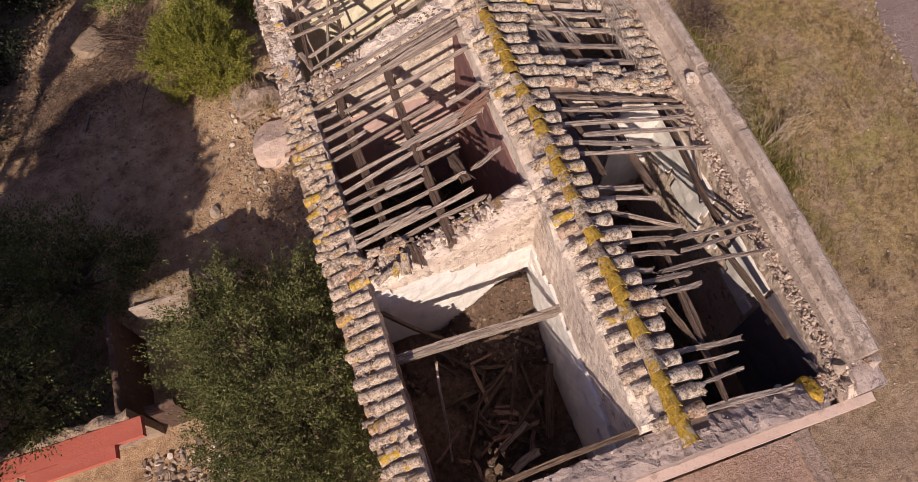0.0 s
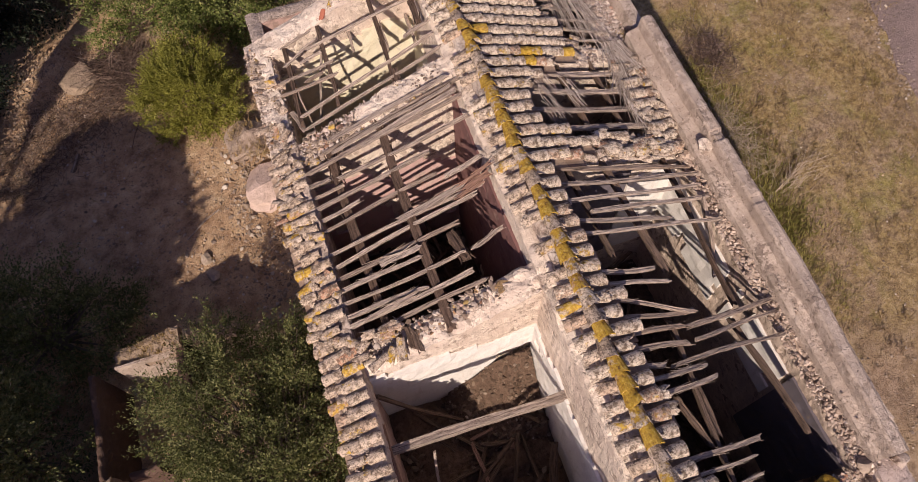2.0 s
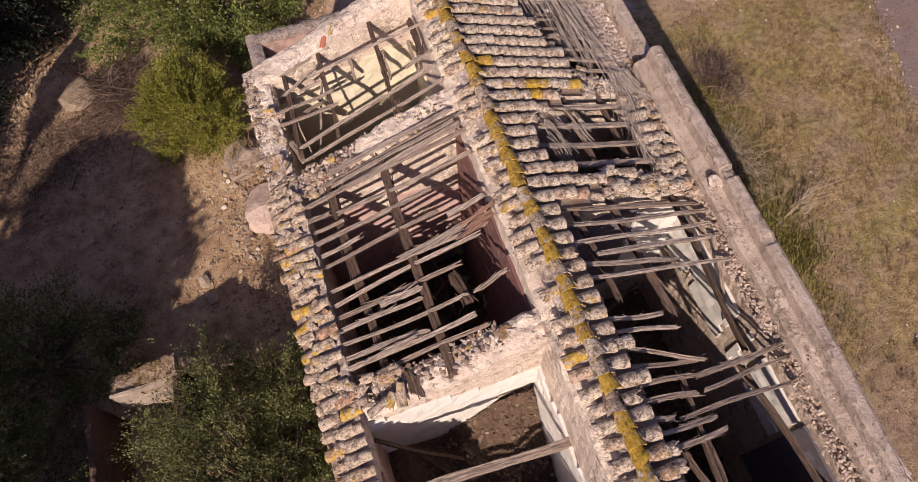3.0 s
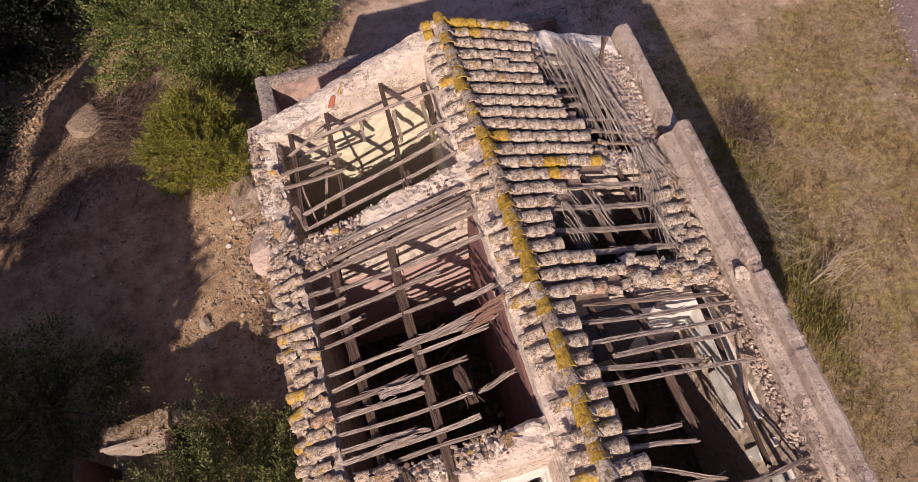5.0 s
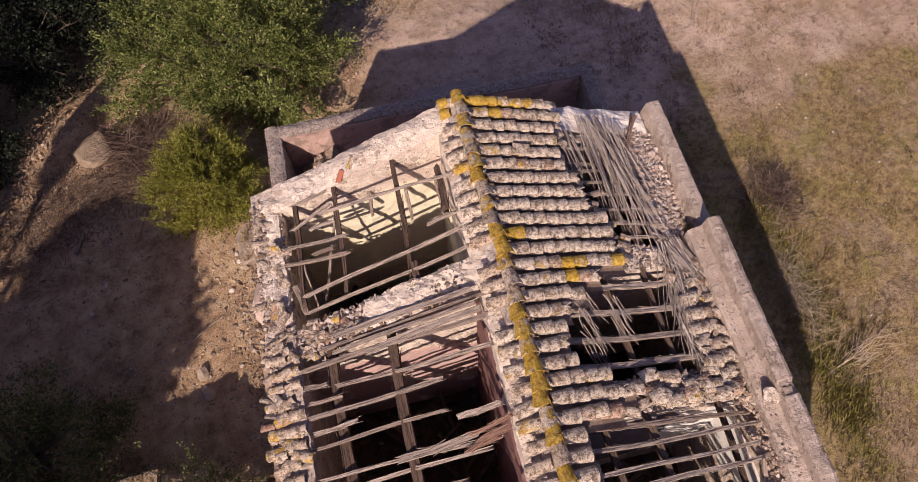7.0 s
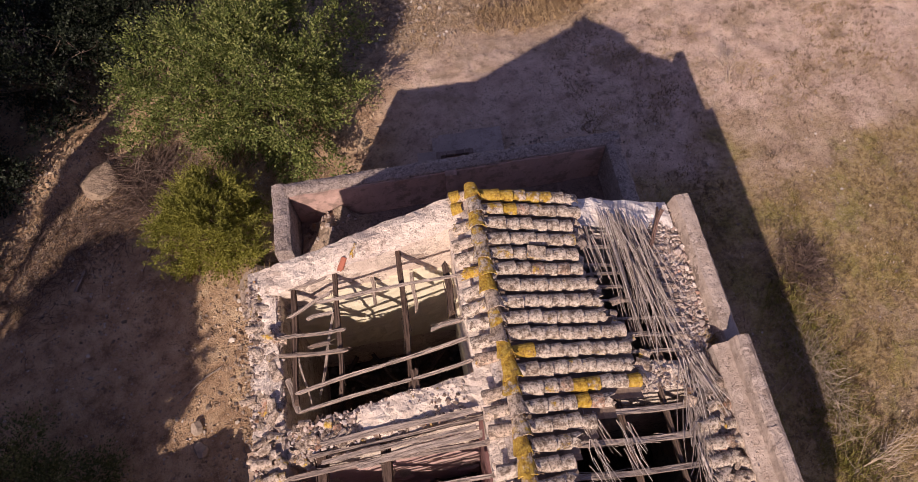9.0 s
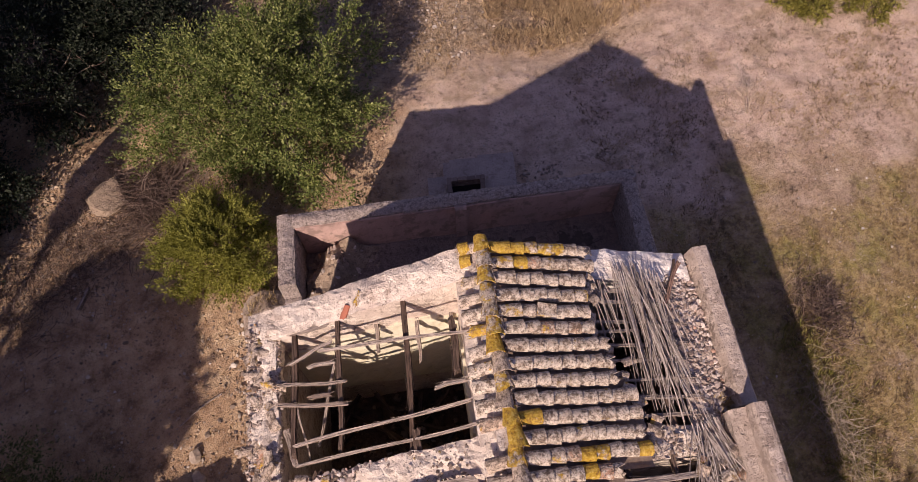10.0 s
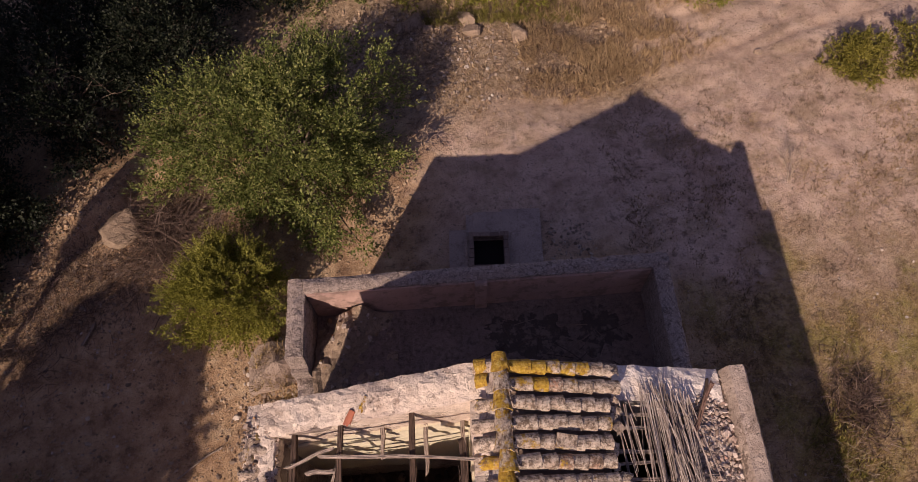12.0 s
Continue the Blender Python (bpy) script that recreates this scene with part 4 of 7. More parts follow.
RIGHT_FRONT = [
    (0.30, -5.72, 3.32, -5.87), (0.40, -6.03, 3.40, -6.04), (0.20, -6.37, 3.20, -6.33), (0.82, -6.58, 3.40, -6.52),
    (0.39, -6.73, 2.31, -6.90), (0.39, -6.98, 3.30, -7.05), (0.25, -7.64, 1.49, -7.77), (0.30, -7.86, 1.65, -8.01),
    (0.37, -8.09, 1.82, -8.61), (0.31, -8.44, 1.82, -8.56), (0.22, -8.70, 1.50, -8.75), (0.29, -8.92, 1.47, -9.02),
    (1.47, -9.02, 3.33, -8.85), (0.18, -9.19, 0.87, -9.27), (0.88, -9.30, 3.28, -9.25), (0.31, -9.43, 1.54, -9.43),
    (0.30, -9.71, 1.63, -9.61), (0.20, -10.61, 1.84, -10.61), (0.16, -10.83, 1.56, -10.82), (0.16, -11.11, 1.59, -11.07),
    (1.47, -8.80, 3.40, -8.66),
]
RIGHT_BACK = [
    (0.2, -3.62, 2.95, -3.60), (0.2, -4.03, 2.95, -4.05), (0.2, -4.43, 2.95, -4.50), (0.2, -4.84, 2.95, -4.90),
    ]
RIGHT_LATHS = [
    (0.2, -0.74, 3.3, -0.71), (0.2, -0.95, 3.3, -0.91), (0.2, -1.28, 3.3, -1.25), (0.2, -1.44, 2.4, -1.42),
    (0.2, -1.62, 3.3, -1.62), (0.2, -1.86, 3.3, -1.88), (0.2, -2.15, 3.3, -2.18), (0.2, -2.43, 3.3, -2.47), (0.2, -2.72, 3.3, -2.75),
]
rafters(LEFT_MIDDLE, 0.10, 0.075, 0.06, 1, M_WOOD, **RAFT)
rafters(LEFT_BACK, 0.12, 0.06, 0.05, 2, M_WOOD, **RAFT)
rafters(RIGHT_FRONT, 0.10, 0.075, 0.06, 3, M_WOOD, **RAFT)
rafters(RIGHT_BACK, 0.12, 0.085, 0.06, 4, M_WOOD, jitter=0.008, bend=0.006, **RAFT)
rafters(RIGHT_LATHS, 0.12, 0.052, 0.045, 14, M_WOOD, jitter=0.008, bend=0.006, **RAFT)
PURL = dict(label="dark rough-hewn purlin under the rafters", category="purlin", group="purlins of the ruin", name="purlin")
THICK = [(-2.89, -2.7, -2.85, -7.25), (-1.87, -2.9, -1.89, -7.6), (-1.41, -5.97, -1.29, -6.64)]
PURLINS = [
    (-1.26, -0.30, -1.37, -2.9), (-2.39, -0.40, -2.48, -2.6), (-3.15, -0.45, -3.24, -2.55), (-0.56, -0.95, -0.59, -1.92),
    (0.80, -5.4, 0.89, -7.47), (1.48, -5.4, 1.67, -7.86), (0.76, -9.67, 0.96, -10.56), (1.22, -9.47, 1.15, -10.48),
    (2.80, -5.4, 2.63, -8.63), (2.42, -8.73, 2.74, -10.82), (1.27, -8.60, 0.96, -11.47),
    (1.56, -2.9, 1.61, -5.4), (2.33, -2.9, 2.39, -5.4), (1.2, -0.4, 1.2, -3.2), (2.5, -0.4, 2.5, -3.2),
]
rafters(THICK, 0.17, 0.19, 0.15, 15, M_DARKPURLIN, bend=0.008, **PURL)
rafters(PURLINS, 0.18, 0.10, 0.12, 5, M_PURLIN, bend=0.008, **PURL)
timber("tie_beam", (-3.6, -8.80, 6.22), (-0.35, -8.92, 6.28), 0.155, 0.16, 71, M_WOOD, "single heavy grey beam spanning the open room", "beam", bend=0.006, ragged=0.02)
# broad grey planks lying across the rafters beside the partition
PLANKS = [(-2.9, -3.22, -0.5, -3.34), (-2.4, -3.66, -0.45, -3.66), (-2.95, -3.48, -0.5, -3.56), (-2.2, -5.42, -0.9, -5.40), (-2.7, -5.98, -1.9, -6.05), (-3.2, -6.75, -2.2, -6.78)]
rafters(PLANKS, 0.06, 0.11, 0.03, 6, M_WOOD, label="broad loose grey plank across the rafters", category="plank", group="loose planks", bend=0.003, name="plank")
rafters([(-1.15, -5.40, -0.36, -5.30), (-1.05, -5.52, -0.45, -5.42), (-1.20, -5.60, -0.60, -5.52)], 0.07, 0.09, 0.03, 16, M_REDBOARD, label="split reddish-brown board across the rafters", category="plank", group="loose planks", bend=0.006, name="plank")
timber("wall_plate", (-3.42, -11.3, 6.32), (-3.42, -8.35, 6.34), 0.13, 0.12, 72, M_REDBOARD, "dark reddish wall plate along the inner eave wall", "beam", bend=0.006)
timber("leaning_pole", (-3.38, -7.85, 5.95), (-2.0, -8.3, FLOOR + 0.5), 0.07, 0.07, 73, M_PURLIN, "thin brown pole leaning against the white wall", "pole")
timber("lintel_beam", (-3.4, -11.36, roof_z(-3.4, 0.3)), (0.0, -11.40, roof_z(0, 0.32)), 0.09, 0.10, 74, M_DARKWOOD, "cracked dark beam on the front wall top", "beam", bend=0.004)
timber("lintel_beam", (0.2, -11.42, roof_z(0.2, 0.32)), (2.4, -11.50, roof_z(2.4, 0.3)), 0.10, 0.08, 75, M_WOOD, "grey splintered batten on the front wall top", "beam", bend=0.006)
timber("leaning_pole", (3.16, -6.55, 6.75), (2.86, -7.9, 6.2), 0.07, 0.06, 76, M_WOOD, "short grey post beside the rubble wall", "pole")
timber("lintel_beam", (-1.05, -7.28, 7.60), (-0.28, -7.42, 7.72), 0.20, 0.06, 77, M_BOARD, "lichen-stained board bridging the wall corner", "beam", bend=0.004)
timber("birch_pole", (-2.75, -9.0, 5.9), (-3.0, -10.4, FLOOR + 0.6), 0.05, 0.05, 78, M_WOOD, "pale peeling pole hanging from the beam", "pole")
for i, (x, y) in enumerate(((-2.55, -7.40), (-2.45, -7.46), (-1.30, -2.72), (-1.62, -3.02))):
    timber("purlin_stump", (x, y + 0.25, roof_z(x, 0.15)), (x, y - 0.22, roof_z(x, 0.20)), 0.12, 0.12, 80 + i, M_PURLIN, "rotten purlin stump set in the wall top", "purlin", "purlin stumps")
for i, (x, z, ln) in enumerate(((-0.55, 6.66, 0.75), (-1.80, 6.62, 0.5), (-1.13, 6.66, 0.75))):
    timber("joist_stub", (x, -0.45, z), (x - 0.02, -0.55 - ln, z - 0.1), 0.07, 0.09, 90 + i, M_WOOD, "broken joist end sticking out of the gable wall", "joist", "joist ends")

# ---- roof tiles ----
def tile_mesh(name, length, r0, r1, mat, seed=0, broken=False, seg=7):
    """A half-round clay tile along +x (the wide low end at x = length), its crown at z = r."""
    rng = np.random.default_rng(seed)
    verts, faces = [], []
    t = 0.016
    rows = 3
    for i in range(rows):
        f = i / (rows - 1)
        r = r0 + (r1 - r0) * f
        for rr in (r, r - t):
            for k in range(seg + 1):
                a = math.pi * k / seg
                x = length * f
                if broken and i == rows - 1:
                    x -= rng.uniform(0, 0.16)
                elif i in (0, rows - 1):
                    x += rng.uniform(-0.008, 0.008)
                verts.append((x, -math.cos(a) * rr, math.sin(a) * rr * 0.76))
    w = seg + 1
    for i in range(rows - 1):
        o, n = i * 2 * w, (i + 1) * 2 * w
        for k in range(seg):
            faces.append((o + k, n + k, n + k + 1, o + k + 1))
            faces.append((o + w + k + 1, n + w + k + 1, n + w + k, o + w + k))
        faces.append((o, o + w, n + w, n))
        faces.append((o + seg + w, o + seg, n + seg, n + seg + w))
    e = (rows - 1) * 2 * w
    for k in range(seg):
        faces.append((k, k + 1, k + 1 + w, k + w))
        faces.append((e + k + 1, e + k, e + k + w, e + k + 1 + w))
    return mesh_of(name, verts, faces, mat, False)


PITCH = 0.2575
TILES = [tile_mesh("roof_tile", 0.35, 0.086, 0.112, M_TILE, i) for i in range(3)] + [tile_mesh("roof_tile", 0.35, 0.086, 0.112, M_TILE, 9 + i, True) for i in range(3)]
EAVE_TILES = [tile_mesh("roof_tile", 0.37, 0.068, 0.094, M_TILE_EAVE, i) for i in range(2)] + [tile_mesh("roof_tile", 0.31, 0.068, 0.096, M_TILE_EAVE, 19 + i, True) for i in range(3)]
FRONT_TILES = [tile_mesh("roof_tile", 0.37, 0.078, 0.104, M_TILE_FRONT, 60 + i, i == 2) for i in range(3)]
LICHEN_TILES = [tile_mesh("roof_tile", 0.35, 0.086, 0.112, M_RIDGE, 50 + i) for i in range(3)]
RIDGES = [tile_mesh("ridge_tile", 0.32, 0.094, 0.138, M_TILE_FRONT if i == 4 else M_RIDGE, 30 + i, i == 2) for i in range(5)]
ANGLE = math.degrees(math.atan(SLOPE))


def down_slope(x, y, side, lift, turn=0.0, roll=0.0):
    """The pose of a tile whose high end lies at (x, y) on the slope of that side (+1, -1)."""
    return pose(x, y, roof_z(x) + lift, 0, 0, 0 if side > 0 else 180) @ pose(0, 0, 0, roll, ANGLE - 5, turn)


ENDS_Y = [0.0, -0.40, -0.89, -1.2, -1.45, -1.7, -1.95, -2.24, -2.53, -2.77, -3.13, -3.31, -3.52, -3.9, -4.5, -4.76, -4.95, -5.19, -5.46, -5.56, -5.7, -12.0]
ENDS_X = [1.72, 1.60, 1.50, 1.36, 1.45, 1.60, 1.80, 1.82, 1.93, 2.02, 2.02, 1.96, 1.30, 0.85, 0.62, 0.56, 1.0, 1.32, 1.55, 0.95, 0.48, 0.48]


def slope_end(y):
    return float(np.interp(-y, [-v for v in ENDS_Y], ENDS_X))


rng = np.random.default_rng(11)
roof = tagged(new("tiled_roof"), "remaining slope of lichen-crusted half-round clay tiles beside the ridge", "roof")
pan_v, pan_f = [], []
COLUMNS = [-0.13 - PITCH * k for k in range(45)]


def pan(x0, x1, y, z_off, verts, faces, width=0.24, seg=5):
    n = 2
    base = len(verts)
    for i in range(n):
        x = x0 + (x1 - x0) * i / (n - 1)
        for k in range(seg + 1):
            f = 2 * k / seg - 1
            verts.append((x, y + f * width / 2, roof_z(x) + z_off + 0.055 * f * f))
    for k in range(seg):
        a = base + k
        faces.append((a, a + seg + 1, a + seg + 2, a + 1))


LICHEN_AT = [(0.34, -2.81), (0.86, -3.31), (1.03, -3.31), (1.84, -3.34), (0.89, -3.55), (1.80, -3.34)]
for k, y in enumerate(COLUMNS):
    end = slope_end(y) + rng.uniform(-0.05, 0.05)
    x = 0.10
    while x < end - 0.19:
        short = end - x < 0.42
        me = TILES[3 + rng.integers(3)] if (short and rng.random() < 0.5) else (LICHEN_TILES if k == 0 and x < 1.0 or (k == 1 and x < 0.4) or any(abs(y - b) < 0.13 and abs(x + 0.17 - a) < 0.13 for a, b in LICHEN_AT) else TILES)[rng.integers(3)]
        if rng.random() > 0.035 or x < 0.3:
            part_of("roof_tile", me, roof, m=down_slope(x, y + rng.normal(0, 0.008), 1, -0.005 + rng.normal(0, 0.004), rng.normal(0, 1.6), rng.normal(0, 2)))
        x += 0.235 * math.cos(radians(ANGLE)) * rng.uniform(0.96, 1.05)
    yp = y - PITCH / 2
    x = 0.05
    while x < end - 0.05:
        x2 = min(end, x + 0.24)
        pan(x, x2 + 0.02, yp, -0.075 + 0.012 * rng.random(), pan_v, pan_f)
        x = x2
part_of("pan_tiles", mesh_of("pan_tiles", pan_v, pan_f, M_PAN), roof, "hollow tiles between the rows, the shade of the gaps put into their colour", "stuff")
# boarding left under the tiles that still lie
bv, bf = [], []
for k, y in enumerate(COLUMNS):
    end = slope_end(y) + rng.uniform(-0.08, 0.06)
    b = len(bv)
    for (px, pz) in ((0.1, -0.10), (end, -0.10), (end, -0.125), (0.1, -0.125)):
        for py in (y - PITCH * 0.5, y + PITCH * 0.5):
            bv.append((px, py, roof_z(px) + pz))
    bf += [(b, b + 2, b + 3, b + 1), (b + 2, b + 4, b + 5, b + 3), (b + 4, b + 6, b + 7, b + 5), (b, b + 1, b + 7, b + 6), (b, b + 6, b + 4, b + 2), (b + 1, b + 3, b + 5, b + 7)]
part_of("boarding", mesh_of("boarding", bv, bf, M_WOOD), roof, "grey boards under the tiles", "stuff")

# ridge with a stub tile on the open side of each row
ridge = tagged(new("roof_ridge"), "long row of ridge tiles covered with orange-yellow lichen", "ridge")
y = 0.05
i = 0
while y > -11.75:
    part_of("ridge_tile", RIDGES[rng.integers(5)], ridge, m=pose(rng.normal(0, 0.014), y + rng.normal(0, 0.012), RIDGE_Z + 0.0 + rng.normal(0, 0.008), 0, 0, -90 + rng.normal(0, 3.5)) @ pose(0, 0, 0, rng.normal(0, 6), -9, 0))
    y -= 0.2575
    i += 1
for k, y in enumerate(COLUMNS):
    if rng.random() < 0.97:
        part_of("roof_tile", (TILES[:3] + FRONT_TILES + FRONT_TILES)[rng.integers(9)], ridge, m=down_slope(-0.06 + rng.normal(0, 0.02), y + rng.normal(0, 0.012), -1, 0.0, rng.normal(0, 4), rng.normal(0, 4)))
# bed of mortar under the ridge
rough_wall("mortar_bed", "y", -11.7, 0.0, -0.20, 0.14, 7.75, lambda s: RIDGE_Z - 0.07, M_WALL, parent=ridge, crumble=0.03, relief=0.03)

# eave tiles on the wall of the yard side: whole towards the front, broken up in the middle, gone at the back
def shard_mesh(name, length, r, a0, a1, mat, seed):
    """A curved fragment of a tile with snapped edges, lying hollow side down."""
    g = np.random.default_rng(seed)
    verts, faces = [], []
    seg, rows, t = 4, 3, 0.015
    for i in range(rows):
        for rr in (r, r - t):
            for k in range(seg + 1):
                a = a0 + (a1 - a0) * k / seg
                x = length * i / (rows - 1) + (g.uniform(-0.3, 0.3) * length / rows if i in (0, rows - 1) else 0)
                verts.append((x, -math.cos(a) * rr, (math.sin(a) - math.sin(a0)) * rr * 0.85))
    w = seg + 1
    for i in range(rows - 1):
        o, n = i * 2 * w, (i + 1) * 2 * w
        for k in range(seg):
            faces.append((o + k, n + k, n + k + 1, o + k + 1))
            faces.append((o + w + k + 1, n + w + k + 1, n + w + k, o + w + k))
        faces.append((o, o + w, n + w, n))
        faces.append((o + seg + w, o + seg, n + seg, n + seg + w))
    e = (rows - 1) * 2 * w
    for k in range(seg):
        faces.append((k, k + 1, k + 1 + w, k + w))
        faces.append((e + k + 1, e + k, e + k + w, e + k + 1 + w))
    return mesh_of(name, verts, faces, mat, False)


SHARDS = [shard_mesh("tile_shard", rng.uniform(0.10, 0.26), rng.uniform(0.08, 0.11), rng.uniform(0.1, 0.9), rng.uniform(1.7, 2.9), M_TILE_EAVE, 200 + i) for i in range(9)]
rough_profile("mortar_bed", -2.90, -0.50, lambda s: [(-3.99, 6.15), (-3.99, 6.40), (-3.94, 6.46 + jag(s, 15, 0.03)), (-3.72, 6.50 + jag(s, 16, 0.05)), (-3.50, 6.50 + jag(s, 17, 0.04)), (-3.46, 6.44), (-3.45, 6.15)], M_PALE, house, step=0.06, relief=0.04)
rough_profile("mortar_bed", -11.7, -2.95, lambda s: [(-4.02, 6.15), (-4.02, 6.36), (-3.96, 6.42), (-3.70, 6.50 + jag(s, 13, 0.03)), (-3.46, 6.60 + jag(s, 14, 0.04)), (-3.42, 6.52), (-3.41, 6.15)], M_GREYWALL, house, step=0.06, relief=0.03)
eave = tagged(new("tiled_eave"), "crumbling strip of crusted eave tiles along the wall top", "eave")
n_e = 45
for k in range(n_e):
    y = -0.62 - 0.243 * k
    if y > -2.95:
        continue
    whole = 0.95 if y < -7.6 else 0.86 if y < -4.4 else 0.66
    for j, x in enumerate((-3.44, -3.62, -3.80)):
        if rng.random() > whole:
            continue
        me = FRONT_TILES[rng.integers(3)] if y < -4.0 and rng.random() < 0.85 else EAVE_TILES[rng.integers(5)]
        wild = 0.0 if y < -7.6 else rng.random() ** (5 if y < -4.4 else 3)
        part_of("roof_tile", me, eave, m=down_slope(x + rng.normal(0, 0.03), y + rng.normal(0, 0.014), -1, -0.045 + 0.012 * j + rng.normal(0, 0.01), rng.normal(0, 4 + 20 * wild), rng.normal(0, 4 + 10 * wild)))
    for _ in range(1 if y < -7.6 else 2 if y < -4.4 else 4):
        part_of("tile_shard", SHARDS[rng.integers(9)], eave, m=down_slope(rng.uniform(-4.02, -3.40), y + rng.normal(0, 0.08), -1, rng.uniform(-0.07, 0.03), rng.uniform(-60, 60), rng.normal(0, 14)))
for _ in range(34):
    part_of("tile_shard", SHARDS[rng.integers(9)], eave, m=pose(rng.uniform(-3.96, -3.50), rng.uniform(-3.2, -0.5), 6.47 + rng.uniform(-0.02, 0.02), rng.normal(0, 9), rng.normal(0, 9), rng.uniform(0, 360)))
for _ in range(34):
    part_of("tile_shard", SHARDS[rng.integers(9)], eave, m=down_slope(rng.uniform(-3.4, -2.4), rng.uniform(-3.36, -2.85), -1, rng.uniform(-0.20, -0.12), rng.uniform(0, 360), rng.normal(0, 16)))
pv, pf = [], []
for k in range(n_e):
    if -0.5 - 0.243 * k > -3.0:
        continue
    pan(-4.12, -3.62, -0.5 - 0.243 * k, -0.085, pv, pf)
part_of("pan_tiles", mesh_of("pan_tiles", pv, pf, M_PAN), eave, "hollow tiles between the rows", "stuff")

# eave tiles that still lie on the field side
for y in [-3.72 - PITCH * k for k in range(8)]:
    for j in range(3):
        x = 2.72 + 0.23 * j
        if rng.random() < 0.8:
            part_of("roof_tile", TILES[rng.integers(6)], roof, m=down_slope(x, y, 1, -0.02, rng.normal(0, 9), rng.normal(0, 6)))
for k in range(16):
    part_of("roof_tile", TILES[rng.integers(6)], roof, m=down_slope(rng.uniform(1.4, 3.1), rng.uniform(-5.55, -5.1), 1, -0.08, rng.normal(0, 9), rng.normal(0, 4)))

for _ in range(44):
    part_of("tile_shard", SHARDS[rng.integers(9)], roof, m=down_slope(rng.uniform(1.1, 3.35), rng.uniform(-5.60, -5.05), 1, rng.uniform(-0.16, -0.09), rng.normal(0, 35), rng.normal(0, 7)))
for _ in range(36):
    part_of("tile_shard", SHARDS[rng.integers(9)], roof, m=down_slope(rng.uniform(2.75, 3.3), rng.uniform(-5.0, -3.4), 1, rng.uniform(-0.08, 0.03), rng.uniform(0, 360), rng.normal(0, 20)))
for y in np.arange(-0.2, -3.2, -0.16):
    part_of("tile_shard", SHARDS[rng.integers(9)], roof, m=down_slope(slope_end(y) + rng.uniform(-0.08, 0.10), y, 1, rng.uniform(-0.08, 0.0), rng.normal(0, 40), rng.normal(0, 12)))

# ---- reeds and rubble on the roof ----
def reed_rows(n, box, way, spread, length, lift, seed):
    r = np.random.default_rng(seed)
    rows = []
    for _ in range(n):
        x, y = r.uniform(box[0], box[1]), r.uniform(box[2], box[3])
        a = math.atan2(way[1], way[0]) + r.normal(0, spread)
        ln = r.uniform(*length)
        x2, y2 = x + math.cos(a) * ln, y + math.sin(a) * ln
        z = r.uniform(0, lift)
        rows.append(((x, y, roof_z(x) - 0.07 + z), (x2, y2, roof_z(x2) - 0.07 + z * r.uniform(0.2, 1.2))))
    return rows


reeds = reed_rows(56, (2.08, 2.62, -0.55, -0.25), (0.0, -1), 0.05, (1.5, 2.6), 0.10, 5)
reeds += reed_rows(22, (2.55, 2.95, -0.60, -0.35), (0.06, -1), 0.08, (0.7, 1.9), 0.10, 15)
reeds += reed_rows(20, (2.30, 2.75, -1.3, -0.6), (0.22, -1), 0.06, (1.4, 2.3), 0.12, 6)
reeds += reed_rows(95, (2.92, 3.20, -3.3, -2.8), (0.36, -1), 0.16, (0.5, 1.15), 0.14, 7)
reeds += reed_rows(60, (2.72, 3.05, -3.5, -2.9), (-0.12, -1), 0.14, (0.6, 1.5), 0.10, 17)
reeds += reed_rows(110, (2.6, 2.95, -4.8, -3.5), (0.1, -1), 0.4, (0.3, 0.8), 0.1, 8)
reeds += reed_rows(14, (1.60, 1.9, -0.8, -0.5), (0.12, -1), 0.12, (0.3, 1.2), 0.06, 18)
thing("reed_mat", sticks_mesh("reed_mat", reeds, 0.0072, M_REED, 3, 0.03), "loose grey canes of the torn roof lining", "reeds", kind="stuff")
lath = reed_rows(44, (0.85, 1.15, -4.7, -3.5), (0.3, -1), 0.12, (0.2, 0.5), 0.04, 9) + reed_rows(18, (1.4, 1.7, -4.3, -3.7), (0.3, -1), 0.1, (0.2, 0.5), 0.02, 10)
thing("reed_scraps", sticks_mesh("reed_scraps", lath, 0.006, M_REED, 4, 0.04), "broken cane ends hanging over a roof hole", "reeds", kind="stuff")


def along(seed, n, x0, x1, y0, y1, zf, s0, s1, sink=0.2):
    r = np.random.default_rng(seed)
    s = s0 + (s1 - s0) * r.random(n) ** 2.2
    x, y = r.uniform(x0, x1, n), r.uniform(y0, y1, n)
    return [(a, b, zf(a, b) + c * (0.3 - sink)) for a, b, c in zip(x, y, s)], s


def scatter(name, label, seed, specs, mat=M_RUBBLE):
    P, S = [], []
    for i, spec in enumerate(specs):
        p, s = along(seed * 31 + i, *spec)
        P += p
        S += list(s)
    return rubble(name, P, S, mat, label, seed)




def bench_z(x, y):
    return min(6.66, roof_z(x) - 0.17) + 0.06 * noise.noise(Vector((x * 3, y * 3, 2))) + 0.03 * noise.noise(Vector((x * 9, y * 9, 2)))


